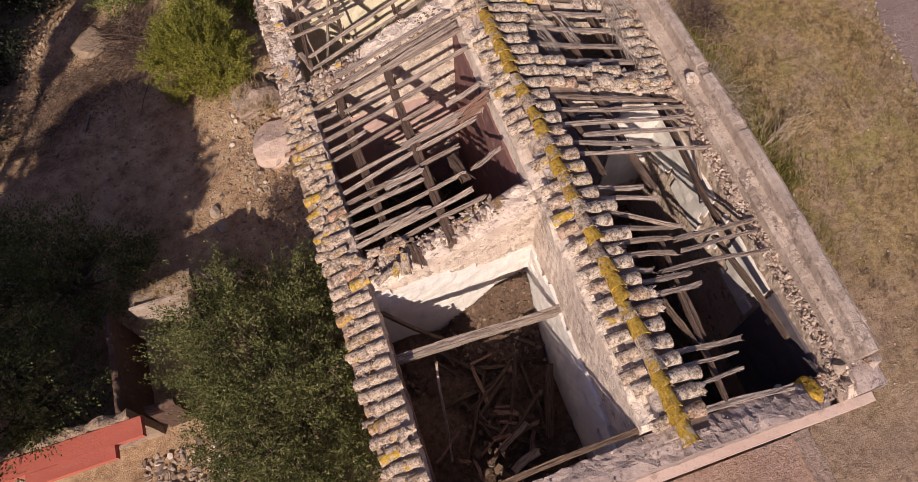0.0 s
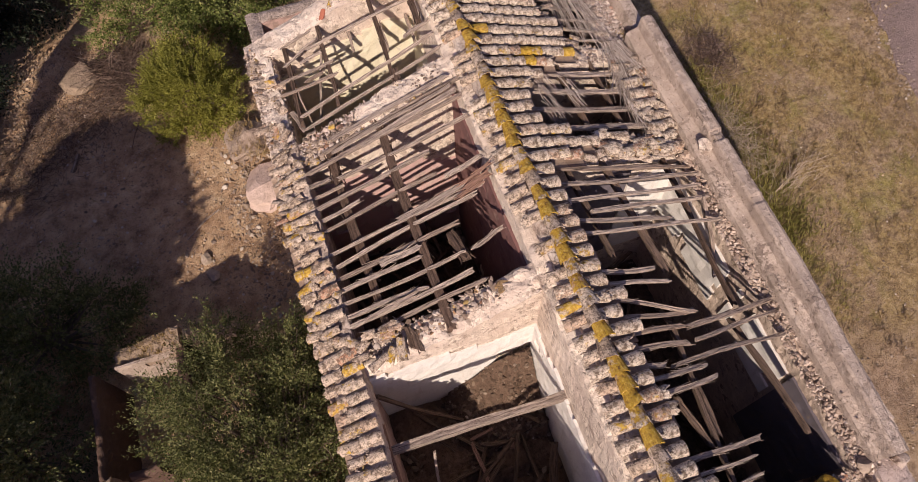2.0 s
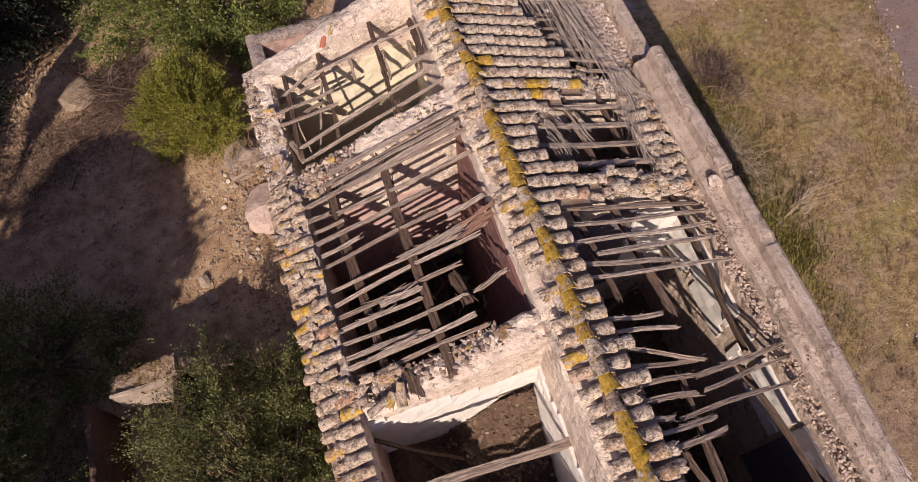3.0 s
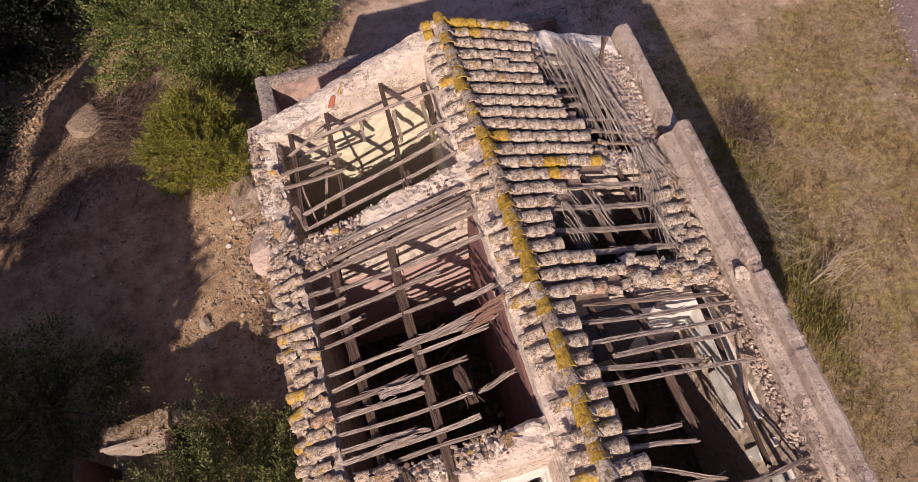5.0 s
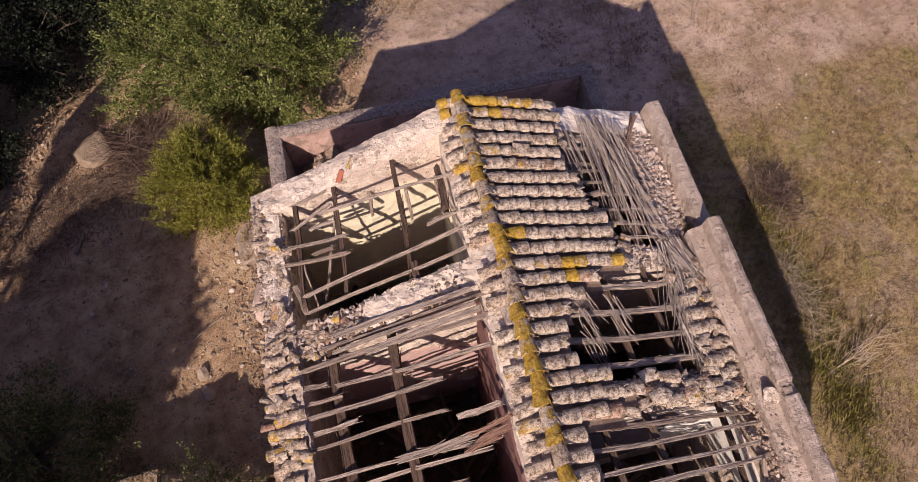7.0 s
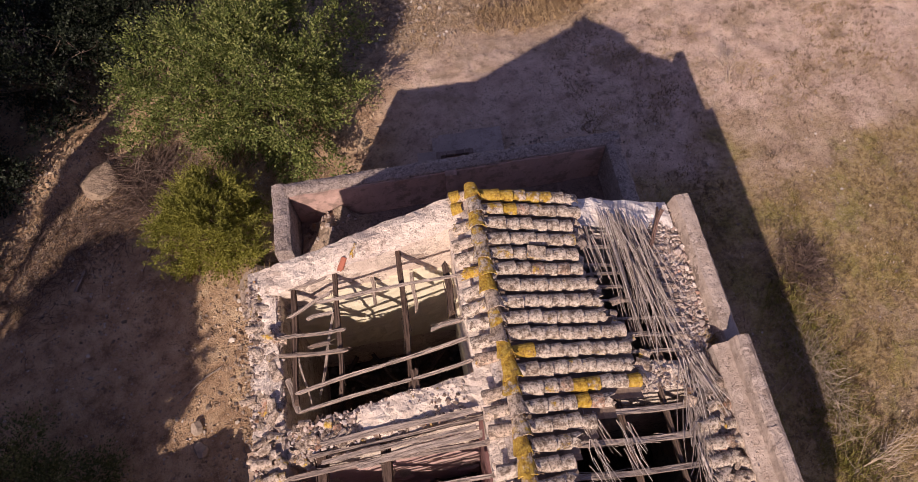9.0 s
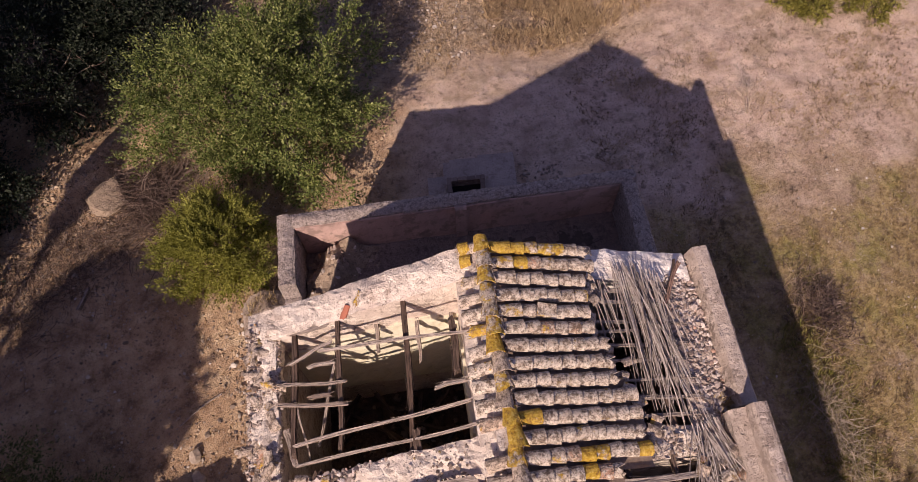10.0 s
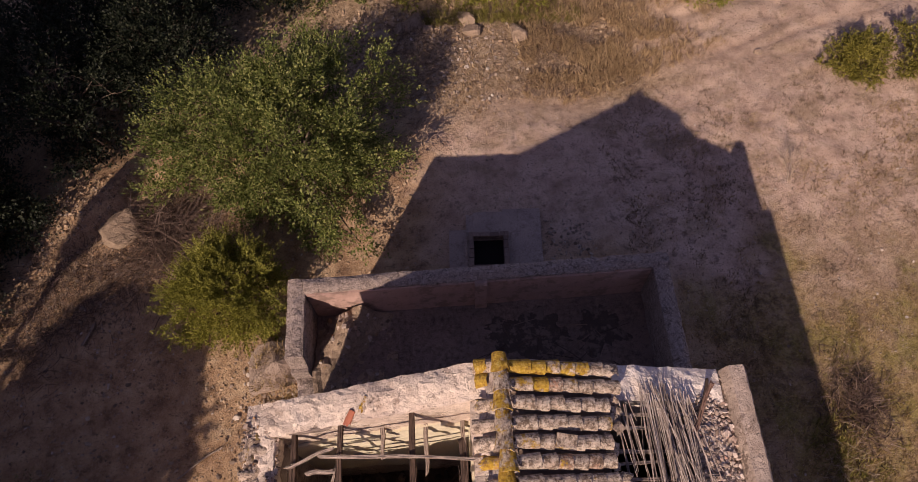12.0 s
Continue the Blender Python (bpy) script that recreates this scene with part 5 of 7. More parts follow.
fv = [(2.86 + 0.06 * i, -5.6 + 0.08 * j, bench_z(2.86 + 0.06 * i + 0.05 * noise.noise(Vector((0.3 * i, 0.4 * j, 1))), -5.6 + 0.08 * j)) for j in range(65) for i in range(12)]
part_of("mortar_bench", mesh_of("mortar_bench", fv, [(j * 12 + i, j * 12 + i + 1, j * 12 + i + 13, j * 12 + i + 12) for j in range(64) for i in range(11)], M_PALE), house, "crumbled pale mortar bench along the wall top")
scatter("wall_rubble", "loose stones and broken tile along the wall tops", 1, [
    (1700, LEFT_OUT, LEFT_IN, -11.7, -0.2, lambda x, y: roof_z(-3.7) - 0.11, 0.015, 0.085),
    (1300, LEFT_OUT - 0.02, LEFT_IN + 0.04, -3.4, -0.3, lambda x, y: 6.475, 0.010, 0.045),
    (380, LEFT_IN - 0.1, -0.9, -7.45, -7.08, lambda x, y: roof_z(x) - 0.20, 0.015, 0.085),
    (420, LEFT_IN - 0.1, -1.7, -3.38, -2.80, lambda x, y: roof_z(x) - 0.19, 0.012, 0.06),
    (160, -1.7, -0.6, -3.38, -2.80, lambda x, y: roof_z(x) - 0.13, 0.015, 0.05),
    (620, 2.9, 3.5, -5.7, -3.3, lambda x, y: min(6.75, roof_z(x) - 0.1), 0.02, 0.10),
    (300, 3.50, 3.72, -2.7, -0.1, lambda x, y: 6.46, 0.012, 0.05),
    (520, 1.2, 3.3, -5.62, -5.1, lambda x, y: roof_z(x) - 0.14, 0.012, 0.07),
    (260, 1.9, 3.2, -3.36, -2.9, lambda x, y: roof_z(x) - 0.12, 0.015, 0.06),
    (260, 2.7, 3.5, -11.85, -11.45, lambda x, y: 6.52, 0.012, 0.06),
    (170, LEFT_OUT, 2.4, FRONT + 0.02, FRONT + 0.42, lambda x, y: roof_z(x) - 0.335, 0.008, 0.035),
])
scatter("bench_rubble", "pale pinkish rubble of stones and mortar heaped behind the parapet", 3, [
    (2600, 2.88, 3.64, -3.2, -0.40, lambda x, y: min(6.66, roof_z(x) - 0.15), 0.010, 0.055),
    (150, 2.95, 3.60, -2.9, -0.45, lambda x, y: min(6.68, roof_z(x) - 0.14), 0.03, 0.10),
    (420, LEFT_IN - 0.15, -1.5, -3.36, -2.82, lambda x, y: roof_z(x) - 0.15, 0.012, 0.07),
    ], M_PALERUBBLE)
scatter("bedded_stones", "tan stones and clods bedded in the broken inner edge of the wall", 4, [
    (2400, 3.14, 3.48, -11.6, -5.6, lambda x, y: 6.59 + 0.9 * max(0, x - 3.3), 0.010, 0.06),
    (420, 3.40, 3.60, -11.7, -2.9, lambda x, y: 6.915, 0.008, 0.03),
], M_TANSTONE)
COPING = []
for k in range(5):
    COPING.append(box_mesh("coping_stone", -0.085, 0.085, -0.13, 0.13, -0.08, 0.03, M_GREYWALL, rough=0.05))
y = -11.3
while y < -2.95:
    s = rng.uniform(0.75, 1.35)
    if rng.random() < 0.62:
        part_of("coping_stone", COPING[rng.integers(5)], PARAPET, m=pose(3.70 + rng.normal(0, 0.012), y, 7.165 + rng.normal(0, 0.006), rng.normal(0, 1.5), rng.normal(0, 2), rng.normal(0, 2.5) + 180 * rng.integers(2)) @ Matrix.Diagonal((rng.uniform(0.6, 0.85), s, 1, 1)))
    y += 0.27 * s
def heap_z(x, y):
    """The slope of fallen masonry under the breach in the partition."""
    k = max(0.0, min(1.0, (y + 9.3) / 1.6)) ** 1.2 * max(0.0, min(1.0, (x + 2.4) / 1.3))
    return FLOOR + 0.20 + 1.65 * k + 0.16 * noise.noise(Vector((x * 2.2, y * 2.2, 3))) + 0.08 * noise.noise(Vector((x * 6, y * 6, 3)))


hv = [(-2.5 + 0.1 * i, -9.4 + 0.09 * j, heap_z(-2.5 + 0.1 * i, -9.4 + 0.09 * j)) for j in range(20) for i in range(21)]
thing("earth_slope", mesh_of("earth_slope", hv, [(j * 21 + i, j * 21 + i + 1, j * 21 + i + 22, j * 21 + i + 21) for j in range(19) for i in range(20)], M_FLOOR), "slope of brown earth and fallen masonry under the breached wall", "earth slope")
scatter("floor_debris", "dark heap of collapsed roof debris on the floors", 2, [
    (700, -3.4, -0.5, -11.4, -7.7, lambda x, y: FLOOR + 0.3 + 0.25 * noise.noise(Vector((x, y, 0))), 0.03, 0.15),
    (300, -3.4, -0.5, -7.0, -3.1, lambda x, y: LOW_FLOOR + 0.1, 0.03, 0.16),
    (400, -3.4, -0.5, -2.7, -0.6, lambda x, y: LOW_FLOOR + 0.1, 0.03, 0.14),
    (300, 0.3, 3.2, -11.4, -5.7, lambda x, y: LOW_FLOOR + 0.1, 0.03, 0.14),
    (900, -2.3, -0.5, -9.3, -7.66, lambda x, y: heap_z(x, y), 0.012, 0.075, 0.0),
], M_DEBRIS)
# fallen timbers on the floor of the open front room
r5 = np.random.default_rng(55)
for i in range(16):
    cx, cy, a, ln = r5.uniform(-2.9, -1.0), r5.uniform(-11.1, -8.0), r5.uniform(0, 3.14), r5.uniform(0.8, 2.2)
    dx, dy = math.cos(a) * ln / 2, math.sin(a) * ln / 2
    c = lambda v, lo, hi: max(lo, min(hi, v))
    timber("fallen_timber", (c(cx - dx, -3.4, -0.55), c(cy - dy, -11.3, -7.75), FLOOR + 0.5), (c(cx + dx, -3.4, -0.55), c(cy + dy, -11.3, -7.75), FLOOR + 0.45 + r5.uniform(0, 0.5)), 0.08, 0.07, 500 + i, M_DARKWOOD, "broken brown timber lying in the debris", "timber", "fallen timbers")

for i in range(46):
    room = ((-3.3, -0.6, -7.0, -3.5), (-3.3, -0.6, -2.7, -0.7), (0.35, 3.1, -11.3, -5.8), (0.35, 3.1, -4.9, -3.5))[i % 4]
    cx, cy, a, ln = r5.uniform(room[0], room[1]), r5.uniform(room[2], room[3]), r5.uniform(0, 3.14), r5.uniform(0.6, 2.6)
    dx, dy = math.cos(a) * ln / 2, math.sin(a) * ln / 2
    c = lambda v, lo, hi: max(lo, min(hi, v))
    timber("fallen_timber", (c(cx - dx, room[0], room[1]), c(cy - dy, room[2], room[3]), LOW_FLOOR + 0.25), (c(cx + dx, room[0], room[1]), c(cy + dy, room[2], room[3]), LOW_FLOOR + 0.25 + r5.uniform(0, 1.0)), 0.09, 0.07, 600 + i, M_DARKWOOD, "broken brown timber lying in the debris", "timber", "fallen timbers")

for i, (ax, ay, bx, by, w) in enumerate(((-2.1, -10.5, -1.4, -10.2, 0.12), (-2.0, -10.95, -1.35, -10.75, 0.16), (-1.1, -10.6, -0.6, -9.3, 0.17), (-1.3, -8.2, -0.7, -8.9, 0.10))):
    timber("fallen_timber", (ax, ay, FLOOR + 0.6), (bx, by, FLOOR + 0.8 + 0.1 * i), w, 0.06, 700 + i, M_WOOD if i < 2 else M_DARKWOOD, "short broken board lying on the debris", "timber", "fallen timbers")

for i in range(22):
    cx, cy, a, ln = r5.uniform(-3.0, -0.9), r5.uniform(-11.0, -8.3), r5.uniform(0, 3.14), r5.uniform(0.3, 1.1)
    dx, dy, z = math.cos(a) * ln / 2, math.sin(a) * ln / 2, FLOOR + 0.52 + r5.uniform(0, 0.12)
    timber("fallen_timber", (max(-3.4, cx - dx), cy - dy, z), (min(-0.6, cx + dx), cy + dy, z + r5.uniform(-0.05, 0.15)), r5.uniform(0.04, 0.10), 0.04, 800 + i, M_REDBOARD if i % 2 else M_PURLIN, "short splintered lath lying on the debris", "timber", "fallen timbers")

# ---- the walled tank behind the house ----
tank = tagged(new("walled_tank"), "high open basin of grey masonry built against the gable", "tank")
TANK_Z = 4.25
rough_wall("tank_wall", "y", 1.3, 3.15, -4.0, -3.64, WALL_BASE - 0.8, lambda s: TANK_Z - (0.5 if s < 1.45 else 0), M_STONEWALL, parent=tank, relief=0.02, crumble=0.03)
rough_wall("tank_wall", "x", -3.66, 3.95, 2.83, 3.15, WALL_BASE - 0.8, lambda s: TANK_Z + 0.01, M_STONEWALL, parent=tank, relief=0.02, crumble=0.03)
rough_wall("tank_wall", "y", 0.0, 2.85, 3.60, 3.94, WALL_BASE - 0.8, lambda s: TANK_Z, M_STONEWALL, parent=tank, relief=0.02, crumble=0.03)
rough_wall("tank_wall", "y", 0.0, 1.35, -3.95, -3.6, WALL_BASE - 0.8, lambda s: 3.3, M_STONEWALL, parent=tank, relief=0.03, crumble=0.1)
slab("tank_floor", -3.68, 3.64, 0.0, 2.88, 2.9, M_TANKFLOOR, tank, 0.08, thick=0.4)
plaster_sheet("plaster", (-3.62, 2.82, 2.9), (1, 0, 0), (0, 0, 1), 7.2, 1.25, (0, -1, 0), ragged(21, 0.6), M_RENDER, tank, "brownish worn lime render")

def damp_patch(cx, cy, rx, ry, seed):
    """A sheet of drying black silt with a lobed rim, following the floor."""
    verts, faces = [], []
    rings, n = 4, 96
    floor = lambda x, y: 2.9 + 0.08 * (noise.noise(Vector((x * 0.8, y * 0.8, 2.9))) + 0.5 * noise.noise(Vector((x * 2.9, y * 2.9, 2.9)))) + 0.012
    verts.append((cx, cy, floor(cx, cy)))
    for i in range(1, rings + 1):
        for k in range(n):
            a = 2 * math.pi * k / n
            w = (i / rings) * (1 + 0.75 * noise.noise(Vector((math.cos(a) * 1.3, math.sin(a) * 1.3, seed))) + (0.30 * noise.noise(Vector((math.cos(a) * 3.7, math.sin(a) * 3.7, seed))) + 0.14 * noise.noise(Vector((math.cos(a) * 12, math.sin(a) * 12, seed)))) * i / rings)
            x, y = cx + rx * w * math.cos(a), cy + ry * w * math.sin(a)
            verts.append((x, y, floor(x, y) - (0.02 if i == rings else 0.0)))
    faces += [(0, 1 + k, 1 + (k + 1) % n) for k in range(n)]
    for i in range(rings - 1):
        for k in range(n):
            a, b = 1 + i * n + k, 1 + i * n + (k + 1) % n
            faces.append((a, a + n, b + n, b))
    part_of("damp_patch", mesh_of("damp_patch", verts, faces, M_WETMUD), tank, "damp black silt with a lobed rim")


damp_patch(0.95, 2.08, 1.05, 0.62, 3.0)
damp_patch(2.55, 2.02, 0.62, 0.56, 8.0)
rough_wall("pilaster", "x", -0.12, 0.14, 2.70, 2.86, 2.8, lambda s: 4.22, M_RENDER, parent=tank, relief=0.012, crumble=0.02)
mound = []
r8 = np.random.default_rng(88)
def mound_z(x, y):
    d = (x + 3.02) - 0.62 * (y - 2.2)
    return 2.86 + 0.66 * math.exp(-(d / 0.42) ** 2) * (0.45 + 0.55 * min(1.0, max(0.0, y / 2.0))) + 0.20 * noise.noise(Vector((x * 2.6, y * 2.6, 0))) + 0.09 * noise.noise(Vector((x * 8, y * 8, 0)))


mv = [(-3.6 + 0.075 * i, 0.03 + 0.075 * j, mound_z(-3.6 + 0.075 * i, 0.03 + 0.075 * j)) for j in range(37) for i in range(24)]
thing("earth_mound", mesh_of("earth_mound", mv, [(j * 24 + i, j * 24 + i + 1, j * 24 + i + 25, j * 24 + i + 24) for j in range(36) for i in range(23)], M_BROWNROCK), "ridge of brown earth and stones slumped in the tank", "earth mound")
for _ in range(300):
    x, y = r8.uniform(-3.5, -2.0), r8.uniform(0.2, 2.6)
    mound.append((x, y, mound_z(x, y)))
rubble("tank_rubble", mound, 0.015 + 0.10 * r8.random(300) ** 2.5, M_RUBBLE, "earth and stone rubble heaped in the tank corner", 88)
thing("tank_canes", sticks_mesh("tank_canes", [((x, y, 2.95), (x + dx, y + dy, 3.15)) for x, y, dx, dy in zip(r8.uniform(0.2, 2.8, 40), r8.uniform(0.6, 2.3, 40), r8.normal(0, 0.4, 40), r8.normal(0, 0.4, 40))], 0.012, M_TWIG, 89), "dead canes lying in the tank", "brushwood", kind="stuff")

# ---- wellhead behind the tank ----
def build_well():
    cx, cy = 0.46, 5.41
    z = ground_z(cx, cy)
    well = tagged(new("well_curb"), "low square brick well curb on a worn concrete slab, round a black block in place of the open shaft", "well")
    well.matrix_world = pose(cx, cy, z, 0, 0, -3)
    me_of = lambda x0, x1, y0, y1, z0, z1, name, mat, label="": part_of(name, box_mesh(name, x0, x1, y0, y1, z0, z1, mat), well, label)
    me_of(-1.10, -0.42, -1.2, 0.75, -0.2, 0.20, "slab", M_CONCRETE)
    me_of(0.42, 1.50, -1.2, 1.38, -0.2, 0.225, "slab", M_CONCRETE)
    me_of(-0.42, 0.42, 0.45, 1.30, -0.2, 0.215, "slab", M_CONCRETE)
    me_of(-0.62, -0.42, 0.75, 1.24, -0.2, 0.19, "slab", M_CONCRETE)
    me_of(-0.42, 0.42, -1.2, -0.5, -0.2, 0.218, "slab", M_CONCRETE)
    bricks = [box_mesh("brick", -0.125, 0.125, -0.062, 0.062, -0.035, 0.035, M_CURBBRICK, rough=0.014) for _ in range(3)]
    r = np.random.default_rng(12)
    for course in range(3):
        zz = 0.25 + 0.078 * course
        off = 0.0 if course % 2 else 0.13
        for k in range(4):
            t = -0.42 + 0.265 * k + off * 0.5
            for m in (pose(t, 0.50, zz), pose(t, -0.50, zz), pose(-0.48, t, zz, 0, 0, 90), pose(0.48, t, zz, 0, 0, 90)):
                part_of("brick", bricks[r.integers(3)], well, m=m @ pose(r.normal(0, 0.006), r.normal(0, 0.006), 0, 0, r.normal(0, 2), r.normal(0, 2)))
    # solid block; its black colour stands in for an unlit hole
    me_of(-0.42, 0.42, -0.44, 0.44, -0.19, 0.11, "shaft", M_SHAFT, "block coloured black for the darkness of the shaft")


build_well()

# ---- terrace before the front ----
def block(name, x0, x1, y0, y1, z0, z1, mat, label, category, kind="structure", rough=0.02):
    return thing(name, box_mesh(name, x0, x1, y0, y1, z0, z1, mat, rough=rough), label, category, kind=kind)


block("terrace", -4.0, 4.9, -17.0, -12.02, -0.6, 0.35, M_DIRTPAVE, "cracked pinkish paved terrace before the front wall", "terrace")
block("terrace_kerb", 4.9, 5.35, -17.0, -12.0, -0.5, 0.385, M_KERB, "low dirty concrete kerb at the terrace edge", "kerb")
part_of("cornice", box_mesh("cornice", -4.05, 3.78, -12.10, -11.94, 5.9, 6.22, M_CORNICE), house, "plastered pink cornice along the front")

# ---- road ----
def road_edge(y):
    return 14.3 + 0.21 * (y + 0.5) if y <= 0 else 14.4 + 0.35 * y


def build_road():
    v, f = [], []
    ys = [-40 + 2.0 * i for i in range(10)] + [-20 + 0.25 * i for i in range(120)] + [10 + 2.0 * i for i in range(36)]
    for y in ys:
        x0 = 14.3 + 0.21 * (y + 0.5) + 0.22 * noise.noise(Vector((y * 0.7, 0, 5))) + 0.14 * noise.noise(Vector((y * 2.9, 0, 5)))
        if y > 0:
            x0 = 14.4 + 0.35 * y
        for k in range(5):
            x = x0 + k * 1.3
            v.append((x, y, ground_z(x, y) + 0.025 + 0.02 * (k > 0)))
    for i in range(len(ys) - 1):
        for k in range(4):
            a = i * 5 + k
            f.append((a, a + 1, a + 6, a + 5))
    thing("road", mesh_of("road", v, f, M_ROAD, True), "grey dusty track along the field", "road", kind="structure")


build_road()

# single loose tiles on the gable and the partitions
for x, y, lift, turn in ((-0.16, -0.09, 0.03, 8), (-0.16, -0.30, 0.0, -6)):
    part_of("roof_tile", RIDGES[1], ridge, m=down_slope(x, y, -1, lift, turn, 6) @ Matrix.Diagonal((0.5, 0.9, 0.9, 1)))
SHARD = tile_mesh("tile_shard", 0.30, 0.07, 0.085, M_REDTILE, 71, True)
thing("tile_shard", SHARD, "red shard of a clay tile on the gable top", "tile", m=down_slope(-2.17, -0.36, -1, -0.06, 62, 24) @ Matrix.Diagonal((0.9, 0.8, 0.7, 1)))
SHARD = tile_mesh("tile_shard", 0.26, 0.06, 0.09, M_RIDGE, 72, True)
thing("tile_shard", SHARD, "lichen-yellow shard of a clay tile on the gable top", "tile", m=down_slope(-1.93, -0.20, -1, -0.05, 66, -14) @ Matrix.Diagonal((1.1, 0.8, 0.8, 1)))
for k in range(12):
    part_of("roof_tile", EAVE_TILES[rng.integers(5)], eave, m=down_slope(rng.uniform(-3.3, -2.55), rng.uniform(-7.5, -7.05), -1, -0.05, rng.normal(0, 40), rng.normal(0, 20)))
for k in range(5):
    part_of("roof_tile", EAVE_TILES[rng.integers(5)], eave, m=down_slope(rng.uniform(-3.9, -3.3), rng.uniform(-3.4, -0.6), -1, 0.0, rng.normal(0, 45), rng.normal(0, 25)))

thing("loose_tile", box_mesh("loose_tile", -0.15, 0.15, -0.09, 0.09, -0.015, 0.015, M_TILE, rough=0.01), "flat pale clay tile lying loose on the roof slope", "tile", m=down_slope(0.83, -1.16, 1, 0.10, -8, 6))
timber("leaning_board", (3.36, -0.22, 6.80), (2.86, -1.02, 6.92), 0.07, 0.03, 301, M_REDBOARD, "reddish-brown board leaning on the rubble bench", "board", "boards on the bench")
timber("leaning_board", (3.30, -0.16, 6.78), (2.92, -0.95, 6.90), 0.05, 0.03, 302, M_PURLIN, "dark split board leaning on the rubble bench", "board", "boards on the bench")
timber("leaning_board", (-3.38, -1.98, 6.48), (-3.22, -2.62, 6.55), 0.11, 0.03, 303, M_WOOD, "pale broken board leaning on the eave wall", "board", "boards in the back room")
timber("leaning_board", (-2.45, -1.05, 6.9), (-2.95, -2.35, 6.2), 0.05, 0.05, 304, M_WOOD, "thin crooked pole hanging between the purlins", "pole", "boards in the back room", bend=0.05)
timber("leaning_board", (-3.15, -1.75, 6.70), (-3.05, -2.55, 6.30), 0.035, 0.035, 305, M_WOOD, "thin bleached stick hanging under the rafters", "pole", "boards in the back room")

# ---- plants ----
def leaf_cloud(name, centres, radii, per, size, mat, seed, squash=0.8, hollow=0.55, upright=0.25, slim=1.0, sprigs=(), sprig_leaves=16):
    """Leaves gathered in many small clumps: one quad a leaf, folded a little."""
    r = np.random.default_rng(seed)
    verts, faces = [], []
    for c, rad in zip(centres, radii):
        n = per
        d = r.normal(size=(n, 3))
        d /= np.linalg.norm(d, axis=1, keepdims=True)
        d *= rad * (hollow + (1 - hollow) * r.random((n, 1)) ** 0.6)
        d[:, 2] *= squash
        pts = np.asarray(c) + d
        ax = d / (np.linalg.norm(d, axis=1, keepdims=True) + 1e-6) + r.normal(0, 0.7, (n, 3))
        ax[:, 2] += upright
        ax /= np.linalg.norm(ax, axis=1, keepdims=True)
        sd = np.cross(ax, r.normal(size=(n, 3)))
        sd /= np.linalg.norm(sd, axis=1, keepdims=True) + 1e-9
        ln = size * r.uniform(0.6, 1.4, (n, 1))
        wd = ln * r.uniform(0.22, 0.36, (n, 1)) * slim
        nm = np.cross(ax, sd)
        b = len(verts)
        q = np.stack([pts, pts + ax * ln * 0.5 + sd * wd + nm * wd * 0.3, pts + ax * ln, pts + ax * ln * 0.5 - sd * wd + nm * wd * 0.3], 1).reshape(-1, 3)
        verts.extend(map(tuple, q))
        faces.extend([(b + 4 * i, b + 4 * i + 1, b + 4 * i + 2, b + 4 * i + 3) for i in range(n)])
    for p, way, ln in sprigs:
        n = sprig_leaves
        f = r.random((n, 1)) ** 0.8
        way = np.asarray(way) / (np.linalg.norm(way) + 1e-9)
        rnd = r.normal(size=(n, 3))
        rnd -= (rnd @ way)[:, None] * way
        rnd /= np.linalg.norm(rnd, axis=1, keepdims=True) + 1e-9
        pts = np.asarray(p) + way * ln * f + rnd * ln * 0.06
        ax = way * 0.75 + rnd * (1.05 - 0.7 * f)
        ax /= np.linalg.norm(ax, axis=1, keepdims=True)
        sd = np.cross(ax, r.normal(size=(n, 3)))
        sd /= np.linalg.norm(sd, axis=1, keepdims=True) + 1e-9
        ll = size * r.uniform(0.6, 1.25, (n, 1)) * (1.1 - 0.45 * f)
        wd = ll * 0.28 * slim
        b = len(verts)
        q = np.stack([pts, pts + ax * ll * 0.5 + sd * wd, pts + ax * ll, pts + ax * ll * 0.5 - sd * wd], 1).reshape(-1, 3)
        verts.extend(map(tuple, q))
        faces.extend([(b + 4 * i, b + 4 * i + 1, b + 4 * i + 2, b + 4 * i + 3) for i in range(n)])
    return mesh_of(name, verts, faces, mat)


def limb_mesh(name, limbs, mat):
    """Tapered limbs: rows of (start, end, r0, r1)."""
    verts, faces = [], []
    for a, b, r0, r1 in limbs:
        a, b = Vector(a), Vector(b)
        d = (b - a).normalized()
        s = d.cross(Vector((0.3, 0.9, 0.1))).normalized()
        u = s.cross(d)
        seg, sides = 4, 7
        base = len(verts)
        for i in range(seg + 1):
            f = i / seg
            c = a.lerp(b, f) + bumpy(a.lerp(b, f), 1.3, 0.12 * (0.2 + f) * (b - a).length * 0.4)
            rr = r0 + (r1 - r0) * f
            for j in range(sides):
                t = 2 * math.pi * j / sides
                verts.append(c + (s * math.cos(t) + u * math.sin(t)) * rr)
        for i in range(seg):
            for j in range(sides):
                p, q = base + i * sides + j, base + i * sides + (j + 1) % sides
                faces.append((p, q, q + sides, p + sides))
    return mesh_of(name, verts, faces, mat, True)


